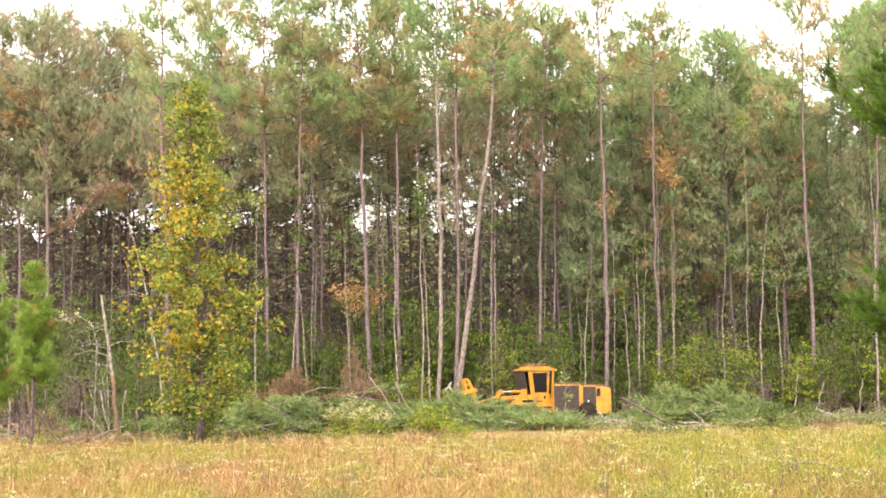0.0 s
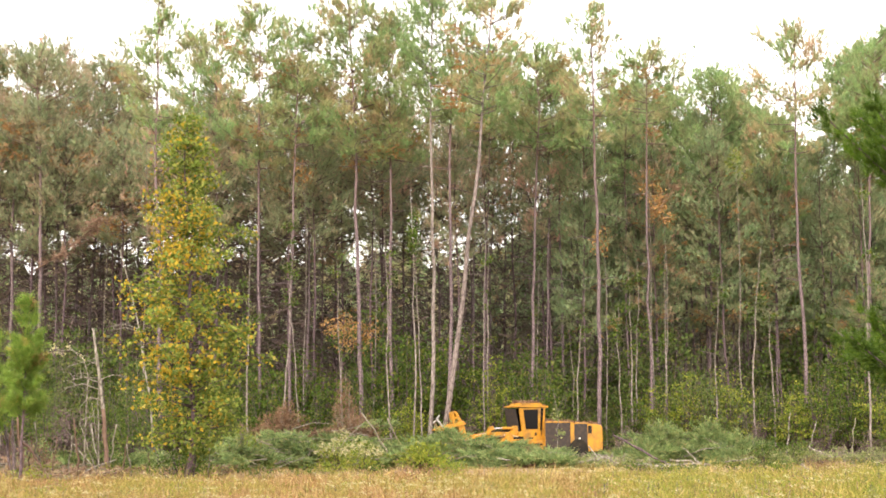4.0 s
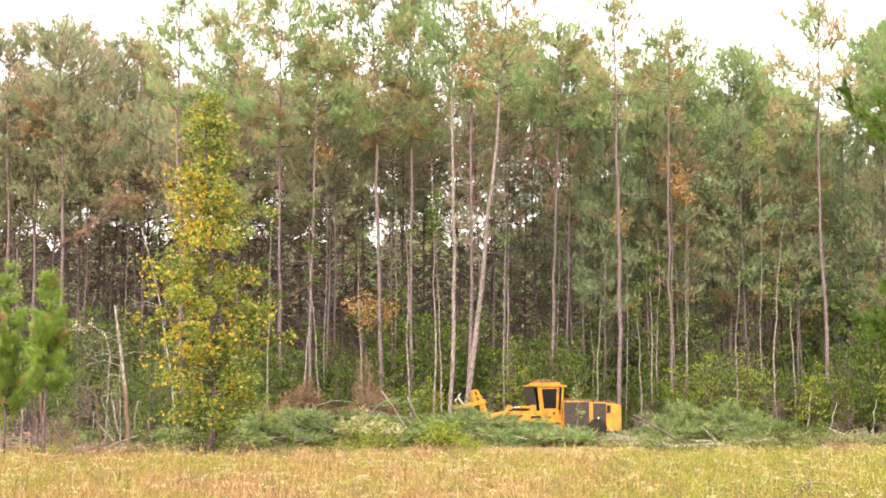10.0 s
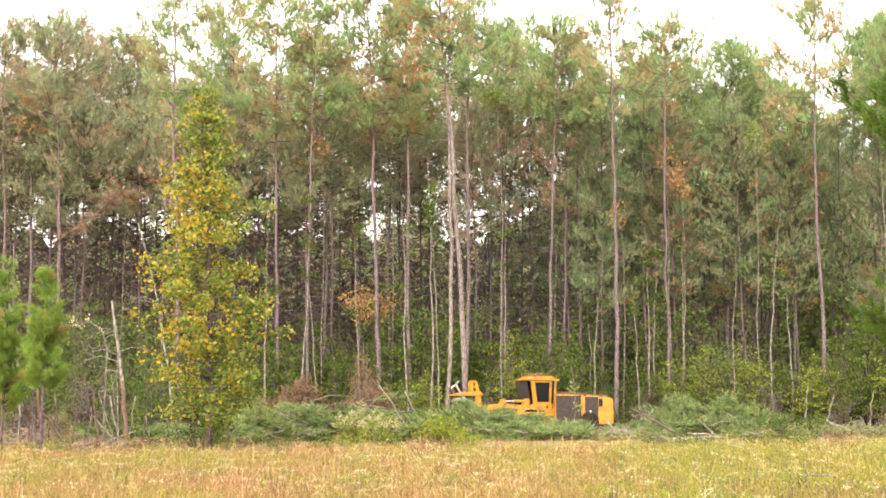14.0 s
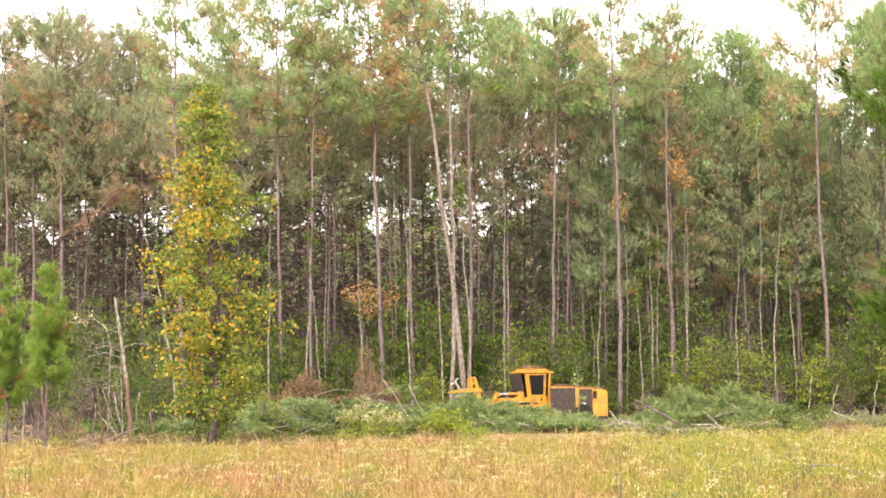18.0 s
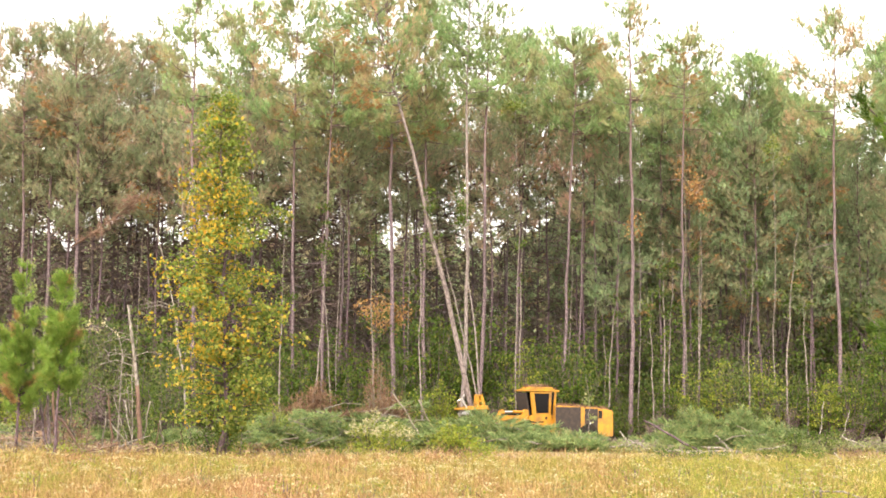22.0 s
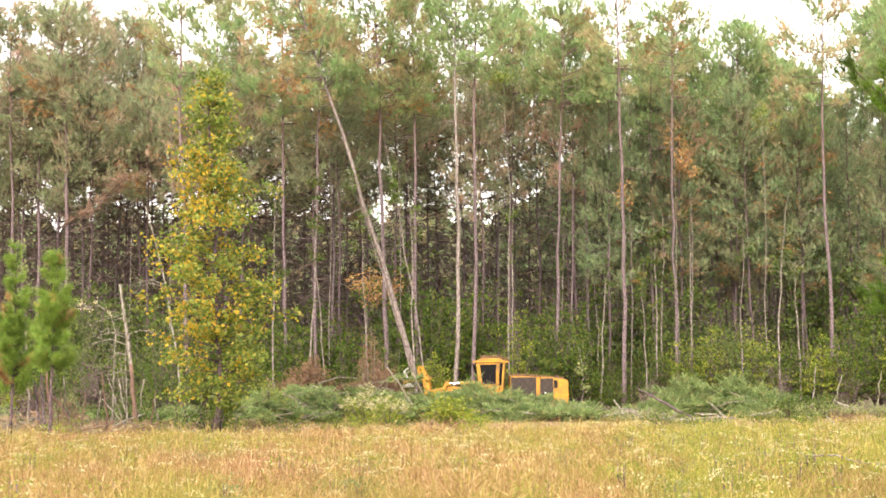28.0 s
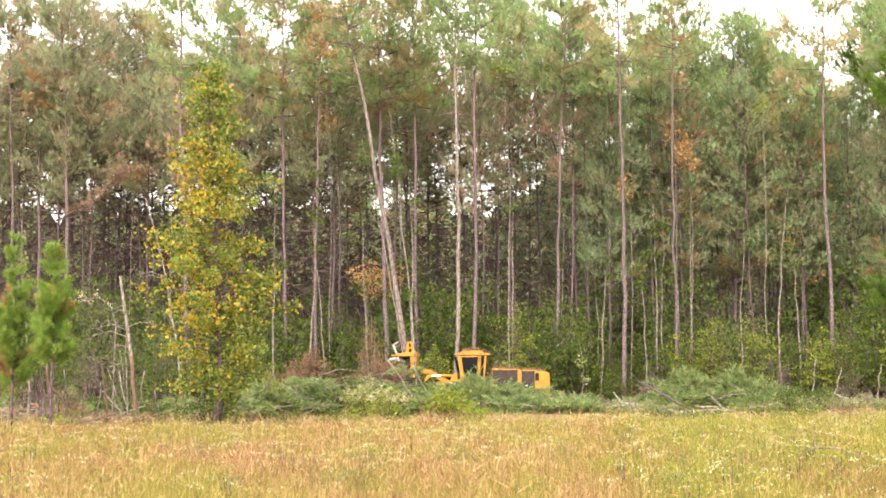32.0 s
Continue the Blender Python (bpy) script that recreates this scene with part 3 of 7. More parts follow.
def understorey():
    rng = np.random.default_rng(23)
    kinds = [("green", bush_meshes(51, 3.2, 1.7, 2900, LEAF_GREEN, 0.115)), ("green", bush_meshes(52, 4.6, 1.9, 3700, LEAF_GREEN, 0.115)),
             ("lime", bush_meshes(53, 3.0, 1.5, 2000, LEAF_LIME, 0.11)), ("dark", bush_meshes(54, 4.0, 1.9, 2800, LEAF_DARK, 0.125)),
             ("dark", bush_meshes(55, 5.5, 2.0, 2100, LEAF_DARK, 0.15)), ("green", bush_meshes(56, 2.0, 1.3, 1000, LEAF_GREEN, 0.11)),
             ("dark", bush_meshes(57, 9.0, 2.6, 2600, LEAF_DARK, 0.21)), ("green", bush_meshes(58, 6.0, 1.9, 3600, LEAF_GREEN, 0.13))]
    labels = {"green": "leafy green understorey bush at the forest edge", "lime": "yellow-green leafy bush at the forest edge", "dark": "dark green bush in the shade of the pines"}
    first = {}

    def put(k, x, y, s):
        m = pose(x, y, 0, 0, 0, rng.uniform(0, 360))
        t = copy_thing(first[k], m) if k in first else grow("bush", kinds[k][1], m, labels[kinds[k][0]], "bush", "understorey bushes")
        first.setdefault(k, t)
        t.scale = (s, s, s)

    for y, step, pick in ((74.3, 2.2, (0, 1, 2, 5, 3)), (77.5, 2.5, (0, 1, 2, 7, 3)), (81, 2.5, (1, 7, 3, 4)), (85, 2.6, (7, 4, 6))):
        x = -0.38 * y
        while x < 0.38 * y:
            s = rng.uniform(0.42, 1.1)
            if y < 80:
                s *= 1.5 if x < 2 else 1.45
            else:
                s *= 1.6 if x < 2 else 1.75
            put(int(rng.choice(pick)), x + rng.uniform(-0.6, 0.6), y + rng.uniform(-1.0, 1.4), s * (1.15 if y > 90 else 1))
            x += step * rng.uniform(0.7, 1.4)


understorey()


# ---------------------------------------------------------------- felled tops in front of the machine
def slash(name, x, y, wide, deep, high, seed, n=1030, leaf=None, twigs=30, label="heap of felled green pine tops and branches", length=0.46):
    """Felled tops: long drooping boughs, each a plume of needle shoots, thrown across one another."""
    rng = np.random.default_rng(seed)
    tubes, bare, at, dat = [], [], [], []
    for i in range(twigs + 12):
        u, v = rng.uniform(-1, 1), rng.uniform(-1, 1)
        top = high * math.sqrt(max(0.02, 1 - u * u)) * (1 - 0.4 * v * v) * rng.uniform(0.15, 1.0)
        if rng.uniform() < 0.16:
            top *= 1.35
        o = np.array([u * wide * 0.9, v * deep, top * 0.8])
        az = rng.normal(0.0, 0.75) + (math.pi if rng.uniform() < 0.5 else 0)
        ln = rng.uniform(1.3, 2.9) * (0.7 if high < 0.7 else 1.0)
        d = np.array([math.cos(az), math.sin(az) * 0.6, rng.uniform(-0.12, 0.42)])
        q = np.array([o - d * ln * 0.3, o + d * ln * 0.2, o + d * ln * 0.7 + [0, 0, -0.16 * ln]])
        q[:, 2] = np.clip(q[:, 2], 0.04, high * 1.35)
        if i >= twigs:
            bare.append(tube(q, [0.030, 0.022, 0.008], 5))
            continue
        tubes.append(tube(q, [0.03, 0.018, 0.006], 3))
        k = max(2, n // twigs)
        w = rng.uniform(0.25, 1, k) ** 0.8
        # shoots stand out from the bough in a flat fan
        side = unit(np.cross(d, [0.0, 0.0, 1.0]))
        off = rng.normal(size=(k, 1)) * side * 0.30 * (1.1 - 0.7 * w[:, None]) + rng.normal(size=(k, 3)) * 0.05
        rows = np.concatenate([on_path(q, w) + off, np.tile(d * 1.0 + [0, 0, 0.10], (k, 1)) + off * 1.6 + rng.normal(size=(k, 3)) * 0.15], 1)
        (dat if rng.uniform() < 0.04 else at).append(rows)
    heap = tagged(new(name), label, "slash heap", "heaps of felled tops")
    heap.matrix_basis = pose(x, y, 0)
    tagged(child("branchwork", mesh_np("branchwork", *join(*tubes), TWIG), heap), kind="stuff")
    tagged(child("deadwood", mesh_np("deadwood", *join(*bare), SNAGWOOD), heap, "bare pale broken limbs"), kind="stuff")
    for part_name, rows, m in (("foliage", at, leaf or NEEDLE_CUT), ("dead_needles", dat, LEAF_RUST)):
        if rows:
            rows = np.concatenate(rows)
            rows[:, 2] = np.maximum(rows[:, 2], 0.08)
            tagged(child(part_name, mesh_np(part_name, *brushes(rng, rows[:, :3], rows[:, 3:], 9, length, 0.042), m), heap), kind="stuff")
    return heap


slash("slash_heap", -8.20, 58, 1.52, 1.5, 1.08, 300)
slash("slash_heap", -7.27, 60, 1.57, 1.5, 1.66, 301)
slash("slash_heap", -6.15, 61, 1.60, 1.5, 1.99, 302)
slash("slash_heap", -4.98, 62, 1.77, 1.5, 2.28, 303)
slash("slash_heap", -3.65, 61, 1.60, 1.5, 2.07, 304)
slash("slash_heap", -2.69, 62, 1.63, 1.5, 1.92, 305)
slash("slash_heap", -1.90, 61, 1.16, 1.5, 1.38, 306)
slash("slash_heap", -0.46, 61, 1.02, 1.5, 0.64, 307)
slash("slash_heap", 0.71, 60, 1.14, 1.5, 1.50, 308)
slash("slash_heap", 1.69, 60, 1.57, 1.5, 1.40, 309)
slash("slash_heap", 2.38, 59, 1.27, 1.5, 1.15, 310)
slash("slash_heap", 3.22, 59, 1.27, 1.5, 0.95, 311)
slash("slash_heap", 4.35, 58, 1.38, 1.5, 0.85, 312)
slash("slash_heap", 5.42, 58, 1.24, 1.5, 0.72, 313)
slash("slash_heap", 6.36, 60, 0.71, 1.2, 0.42, 314, 130, TWIG, 20, "low heap of grey-brown dead branches and debris", 0.26)
slash("slash_heap", 6.96, 58, 1.24, 1.2, 0.42, 315, 130, TWIG, 20, "low heap of grey-brown dead branches and debris", 0.26)
slash("slash_heap", 8.17, 59, 0.98, 1.2, 0.42, 316, 130, TWIG, 20, "low heap of grey-brown dead branches and debris", 0.26)
slash("slash_heap", 9.48, 61, 1.02, 1.5, 0.62, 317)
slash("slash_heap", 10.55, 62, 1.11, 1.5, 1.35, 318)
slash("slash_heap", 11.59, 61.5, 0.88, 1.5, 0.72, 319)
slash("slash_heap", 12.85, 62, 1.18, 1.5, 1.25, 320)
slash("slash_heap", 13.74, 61, 0.87, 1.5, 0.45, 321)
slash("slash_heap", 14.76, 61, 1.16, 1.5, 0.62, 322)
slash("slash_heap", 16.01, 61, 1.31, 1.2, 0.40, 323, 130, TWIG, 20, "low heap of grey-brown dead branches and debris", 0.26)
slash("slash_heap", 17.65, 62, 1.63, 1.2, 0.40, 324, 130, TWIG, 20, "low heap of grey-brown dead branches and debris", 0.26)
slash("slash_heap", 19.43, 62, 1.63, 1.2, 0.40, 325, 130, TWIG, 20, "low heap of grey-brown dead branches and debris", 0.26)
slash("slash_heap", 21.09, 62, 1.63, 1.2, 0.40, 326, 130, TWIG, 20, "low heap of grey-brown dead branches and debris", 0.26)
slash("slash_heap", 22.50, 62, 1.63, 1.2, 0.40, 327, 130, TWIG, 20, "low heap of grey-brown dead branches and debris", 0.26)
slash("slash_heap", -9.95, 60, 1.43, 1.5, 0.83, 328)
slash("slash_heap", -12.14, 60, 1.72, 1.5, 0.64, 329)
slash("slash_heap", -14.82, 61, 1.74, 1.5, 0.71, 330)
slash("slash_heap", -17.06, 61, 1.74, 1.5, 0.87, 331)
slash("slash_heap", -18.72, 60, 1.72, 1.5, 0.81, 332)
slash("slash_heap", -14.78, 50, 1.43, 1.2, 0.76, 360, 240, BRUSH, 44, "heap of pinkish-brown dead branches and debris", 0.26)
slash("slash_heap", -12.89, 49, 1.28, 1.2, 0.26, 361, 240, BRUSH, 44, "heap of pinkish-brown dead branches and debris", 0.26)
slash("slash_heap", -11.53, 50, 1.31, 1.2, 0.37, 362, 240, BRUSH, 44, "heap of pinkish-brown dead branches and debris", 0.26)
slash("slash_heap", -9.91, 50, 1.07, 1.2, 0.22, 363, 240, BRUSH, 44, "heap of pinkish-brown dead branches and debris", 0.26)
slash("slash_heap", -9.28, 51, 0.97, 1.2, 0.34, 364, 240, BRUSH, 44, "heap of pinkish-brown dead branches and debris", 0.26)


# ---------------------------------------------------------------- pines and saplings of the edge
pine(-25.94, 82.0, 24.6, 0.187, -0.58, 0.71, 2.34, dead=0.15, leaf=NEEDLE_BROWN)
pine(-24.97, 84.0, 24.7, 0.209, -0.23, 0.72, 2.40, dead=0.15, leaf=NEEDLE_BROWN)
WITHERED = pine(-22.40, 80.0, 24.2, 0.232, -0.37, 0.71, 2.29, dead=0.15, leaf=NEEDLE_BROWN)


def dead_bough(tree, foot, tip, seed):
    """A great withered limb with its brown needles still on it."""
    rng = np.random.default_rng(seed)
    a, b = np.array(foot), np.array(tip)
    line = np.array([a, a * 0.5 + b * 0.5 + [0, 0, -0.18], b])
    twigs, at = [tube(line, [0.06, 0.04, 0.012], 6)], []
    for o in on_path(line, rng.uniform(0.2, 1.0, 34)):
        e = o + rng.normal(size=3) * [0.5, 0.5, 0.26] + (b - a) * 0.06
        q = np.array([o, (o + e) / 2, e])
        twigs.append(tube(q, [0.016, 0.010, 0.005], 3))
        at.append(on_path(q, rng.uniform(0.3, 1, 9)) + rng.normal(size=(9, 3)) * 0.08)
    bough = child("dead_bough", mesh_np("dead_bough", *join(*twigs), RUSTWOOD), tree, "withered limb with brown needles")
    at = np.concatenate(at)
    tagged(child("needles", mesh_np("needles", *brushes(rng, at, rng.normal(size=at.shape) + (b - a) * 0.25, 8, 0.34, 0.03), NEEDLE_PINK), bough), kind="stuff")


dead_bough(WITHERED, (-0.15, 0, 11.2), (3.7, -0.4, 14.0), 4011)
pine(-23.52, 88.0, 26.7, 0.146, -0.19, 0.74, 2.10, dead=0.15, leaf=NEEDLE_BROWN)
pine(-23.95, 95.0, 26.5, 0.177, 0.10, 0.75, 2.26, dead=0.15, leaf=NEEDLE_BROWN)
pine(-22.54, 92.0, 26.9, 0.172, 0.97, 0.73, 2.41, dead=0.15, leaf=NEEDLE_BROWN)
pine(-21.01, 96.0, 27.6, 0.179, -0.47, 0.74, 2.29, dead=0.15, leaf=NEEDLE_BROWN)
pine(-13.88, 73.0, 25.1, 0.197, -0.43, 0.66, 1.74, gaunt=0.4)
pine(-14.73, 90.0, 27.9, 0.168, -0.49, 0.72, 1.93, gaunt=0.1)
pine(-13.19, 86.0, 27.7, 0.178, 0.09, 0.70, 2.05, gaunt=0.15)
pine(-9.20, 78.0, 26.3, 0.162, -0.10, 0.63, 1.86, thick=1.3)
pine(-7.47, 76.0, 24.3, 0.142, 0.50, 0.71, 1.63, gaunt=0.1)
pine(-7.25, 84.0, 24.3, 0.139, 0.45, 0.73, 2.20, thick=1.25)
pine(-3.33, 76.0, 25.9, 0.205, -0.62, 0.64, 2.61, thick=1.2)
pine(-1.70, 77.0, 25.2, 0.176, -0.00, 0.66, 2.20, thick=1.25)
pine(0.44, 71.5, 25.6, 0.178, 0.38, 0.70, 1.77, gaunt=0.45, bark=BARK_PALE, label="tall pine with pale bark and a thin open crown")
pine(1.37, 72.5, 26.2, 0.165, 0.37, 0.70, 1.80, gaunt=0.4)
pine(3.25, 86.0, 25.6, 0.125, 0.70, 0.75, 1.64)
pine(3.59, 82.0, 23.7, 0.102, 0.81, 0.77, 1.56)
pine(4.43, 90.0, 26.7, 0.112, 0.87, 0.75, 1.93)
pine(6.18, 77.0, 23.2, 0.160, 0.59, 0.73, 2.20, thick=1.3)
pine(7.23, 80.0, 23.2, 0.099, 0.71, 0.77, 1.72)
pine(8.69, 83.0, 24.0, 0.138, -0.09, 0.74, 1.78)
pine(9.62, 90.0, 23.9, 0.112, 0.81, 0.79, 1.72)
pine(9.46, 73.0, 24.6, 0.182, 0.05, 0.69, 1.57, gaunt=0.5)
pine(12.80, 84.0, 22.4, 0.122, 0.34, 0.76, 1.80)
pine(13.72, 88.0, 24.1, 0.109, 0.81, 0.73, 1.89)
pine(12.68, 76.0, 22.6, 0.142, 0.31, 0.82, 1.81, dead=0.2)
pine(15.57, 88.0, 23.4, 0.091, 0.82, 0.76, 1.89)
pine(17.32, 90.0, 24.2, 0.149, 0.69, 0.66, 2.14)
pine(17.94, 86.0, 24.2, 0.160, 1.00, 0.61, 2.46, thick=1.3)
pine(20.05, 88.0, 23.3, 0.146, 0.48, 0.64, 2.31, thick=1.3)
pine(21.55, 90.0, 22.6, 0.131, 1.13, 0.68, 2.14, thick=1.2)
pine(21.41, 82.0, 20.1, 0.119, 0.28, 0.68, 1.76, thick=1.2)
pine(20.94, 74.0, 23.6, 0.169, 0.04, 0.71, 2.12, thick=1.35, gaunt=0.6, dead=0.02)
pine(24.94, 84.0, 24.2, 0.139, 1.58, 0.73, 2.00)
pine(26.93, 84.0, 24.9, 0.139, 0.90, 0.71, 2.00, thick=1.2)
pine(25.60, 78.0, 24.0, 0.145, 1.39, 0.73, 2.23, thick=1.2)
pine(28.27, 82.0, 25.4, 0.153, 1.61, 0.72, 2.34)
pine(28.90, 80.0, 24.1, 0.149, 1.59, 0.74, 2.29)
sapling(-15.2, 50.0, 7.6, 0.045, -0.45, 0.1, 140, LEAF_WEED, "thin pale sapling beside the young pines", 0.6, 0.7)
sapling(-9.03, 72.0, 13.0, 0.075, -0.02)
sapling(-7.61, 74.0, 13.0, 0.077, 0.59)
sapling(-6.38, 74.0, 11.0, 0.061, -0.90)
sapling(-4.01, 74.0, 12.0, 0.061, -0.67)
sapling(-1.62, 69.5, 12.0, 0.072, -0.25)
sapling(8.36, 74.0, 9.5, 0.077, 0.62)
sapling(15.63, 72.0, 10.0, 0.060, 0.25)
sapling(17.43, 72.0, 11.5, 0.075, 0.87, bow=-0.25)
sapling(22.31, 68.0, 14.0, 0.085, 0.15)
sapling(11.29, 74.0, 11.0, 0.077, 0.09)
sapling(11.61, 75.0, 11.0, 0.062, 0.44)
sapling(3.64, 75.0, 12.0, 0.078, 0.16)
sapling(13.64, 78.0, 12.0, 0.065, 0.57)
sapling(6.89, 80.0, 12.0, 0.066, 0.08)
sapling(9.10, 82.0, 10.0, 0.068, -0.17)
sapling(19.15, 74.0, 8.0, 0.092, -0.13)
sapling(10.34, 70.0, 8.0, 0.058, -0.16)
sapling(13.93, 77, 15.0, 0.05, 0, 0.1, 420, LEAF_ORANGE, "thin tree with orange autumn leaves", 0.88, 1.6)
sapling(13.30, 78, 16.8, 0.05, 0, 0.1, 200, LEAF_ORANGE, "thin tree with orange autumn leaves", 0.84, 1.6)
sapling(-4.55, 76, 7.7, 0.05, 0, 0.1, 520, LEAF_ORANGE, "low tree with orange-brown leaves", 0.76, 2.4)
sapling(-3.35, 77, 7.6, 0.05, 0, 0.1, 400, LEAF_ORANGE, "low tree with orange-brown leaves", 0.83, 2.2)
sapling(-18.99, 82, 15.0, 0.05, 0, 0.1, 480, LEAF_ORANGE, "thin tree with rusty red leaves", 0.88, 3.0)
sapling(17.93, 76, 17.4, 0.05, 0, 0.1, 300, LEAF_GUM, "thin tree with yellow leaves", 0.90, 1.6)
sapling(-6.66, 77, 17.1, 0.05, 0, 0.1, 220, LEAF_ORANGE, "thin tree with orange autumn leaves", 0.92, 1.6)
sapling(-2.79, 79, 18.8, 0.05, 0, 0.1, 220, LEAF_ORANGE, "thin tree with orange autumn leaves", 0.93, 1.6)
sapling(3.27, 73, 18.8, 0.05, 0, 0.1, 260, LEAF_GUM, "thin tree with yellow leaves", 0.95, 1.6)
sapling(-15.53, 76, 20.0, 0.05, 0, 0.1, 180, LEAF_GUM, "thin tree with yellow leaves", 0.94, 1.6)
sapling(10.30, 76, 13.2, 0.05, 0, 0.1, 200, LEAF_ORANGE, "thin tree with orange autumn leaves", 0.85, 1.6)
sapling(5.78, 60, 3.4, 0.032, 0, 0.03, 90, LEAF_WEED, "thin pale sapling before the machine", 0.39, 0.3)


# ---------------------------------------------------------------- sweetgum at the field's edge
def gum_tree(x, y, height):
    rng = np.random.default_rng(77)
    p, rad = stem(rng, height, 0.13, -0.05, 0.0, 16, 0.07)
    limbs, at = [], []
    for i in range(175):
        s = 0.07 + 0.92 * (i + rng.uniform(0, 1)) / 175
        o = on_path(p, np.array([s]))[0]
        az = rng.uniform(0, 6.28)
        ln = float(np.interp(s, (0.05, 0.12, 0.22, 0.36, 0.52, 0.74, 0.9, 1), (0.8, 1.5, 2.25, 2.30, 2.10, 1.45, 0.85, 0.25))) * rng.uniform(0.35, 1.18)
        d = np.array([math.cos(az), math.sin(az), rng.uniform(-0.1, 0.55)])
        q = np.array([o, o + d * ln * 0.55, o + d * ln + [0, 0, -0.08 * ln]])
        limbs.append(tube(q, [0.032 * (1.15 - s), 0.016, 0.005], 5))
        # leaves hang in sprays along the outer half of the limb
        sprays = 2 + int(3.5 * ln)
        for c in on_path(q, rng.uniform(0.30, 1.0, sprays)):
            c = c + rng.normal(size=3) * [0.16, 0.16, 0.12]
            k = int(rng.integers(9, 24))
            at.append(c + rng.normal(size=(k, 3)) * np.array([0.15, 0.15, 0.11]))
    tree = tagged(new("sweetgum_tree"), "young sweetgum with yellow-green autumn leaves at the field edge", "tree")
    tree.matrix_basis = pose(x, y, 0)
    child("trunk", smooth_all(mesh_np("trunk", *tube(p, rad, 9), BARK_DARK)), tree)
    tagged(child("branchwork", mesh_np("branchwork", *join(*limbs), BARK_DARK), tree), kind="stuff")
    at = np.concatenate(at)
    gold = np.array([0.6 * noise.noise((a * 0.9, b * 0.9, c * 0.7)) + 0.45 * noise.noise((a * 4, b * 4, c * 4)) - 0.10 * a + 0.10 * min(0.0, c - 4.5) - 0.14 * max(0.0, c - 9.0) for a, b, c in at]) + rng.normal(size=len(at)) * 0.34 > 0.24
    tagged(child("crown", mesh_np("crown", *leaves(rng, at[~gold], 0.145), LEAF_GUM), tree), kind="stuff")
    tagged(child("golden_foliage", mesh_np("golden_foliage", *leaves(rng, at[gold], 0.145), LEAF_GOLD), tree, "golden-yellow turning leaves"), kind="stuff")


def young_pine(x, y, height, spread, seed, label, needles=16, length=0.25, width=0.016, per=26, levels=((0.16, 0.97, 1),), density=12, withered=0.0, leaf=None):
    rng = np.random.default_rng(seed)
    p, rad = stem(rng, height, 0.075, 0.1, 0.05, 10, 0.03)
    limbs, at, way, brown = [], [], [], []
    for i in range(int(height * density)):
        lo, hi, far = levels[i % len(levels)]
        s = rng.uniform(lo, hi)
        o = on_path(p, np.array([s]))[0]
        az, ln = rng.uniform(0, 6.28), far * spread * (1.12 - s) * rng.uniform(0.6, 1.15)
        d = np.array([math.cos(az), math.sin(az), 0.35 + 0.5 * s])
        q = np.array([o, o + d * ln * 0.5, o + d * ln + [0, 0, 0.22 * ln]])
        limbs.append(tube(q, [0.022, 0.014, 0.006], 5))
        m = max(4, int(ln * per))
        at.append(on_path(q, rng.uniform(0.25, 1.0, m)) + rng.normal(size=(m, 3)) * 0.05)
        way.append(np.tile(d * 0.7 + [0, 0, 0.5], (m, 1)))
        brown.append(np.full(m, rng.uniform() < withered * (1.3 - s)))
    at, way, brown = np.concatenate(at), np.concatenate(way), np.concatenate(brown)
    more = {"dead_needles": mesh_np("dead_needles", *tufts(rng, at[brown], way[brown], needles // 2, length * 0.8, width, 0.7), NEEDLE_DEAD)} if brown.any() else {}
    return grow("young_pine", {"trunk": smooth_all(mesh_np("trunk", *tube(p, rad, 8), BARK_DARK)), "branchwork": mesh_np("branchwork", *join(*limbs), BARK_DARK),
                               "crown": mesh_np("crown", *tufts(rng, at[~brown], way[~brown], needles, length, width, 0.6), leaf or NEEDLE_NEAR), **more}, pose(x, y, 0), label, "pine tree", "young pines in the field")


gum_tree(-7.86, 46.0, 12.5)
young_pine(-12.45, 43.0, 6.0, 1.02, 61, "bushy young green pine standing in the field", needles=20, per=62, length=0.26, width=0.011, density=13, levels=((0.42, 0.97, 1.15), (0.34, 0.7, 0.95)), withered=0.12)
young_pine(-14.60, 46.0, 6.6, 1.15, 62, "bushy young green pine standing in the field", needles=20, per=58, width=0.011, density=12, levels=((0.3, 0.97, 1.1), (0.2, 0.6, 1)), withered=0.14)
young_pine(5.25, 13.0, 9.0, 2.0, 63, "deep green pine close by the field, cut off by the view", needles=34, length=0.15, width=0.006, per=58, density=9, levels=((0.395, 0.45, 0.94), (0.39, 0.44, 0.87), (0.19, 0.205, 0.62)), leaf=NEEDLE_LUSH)


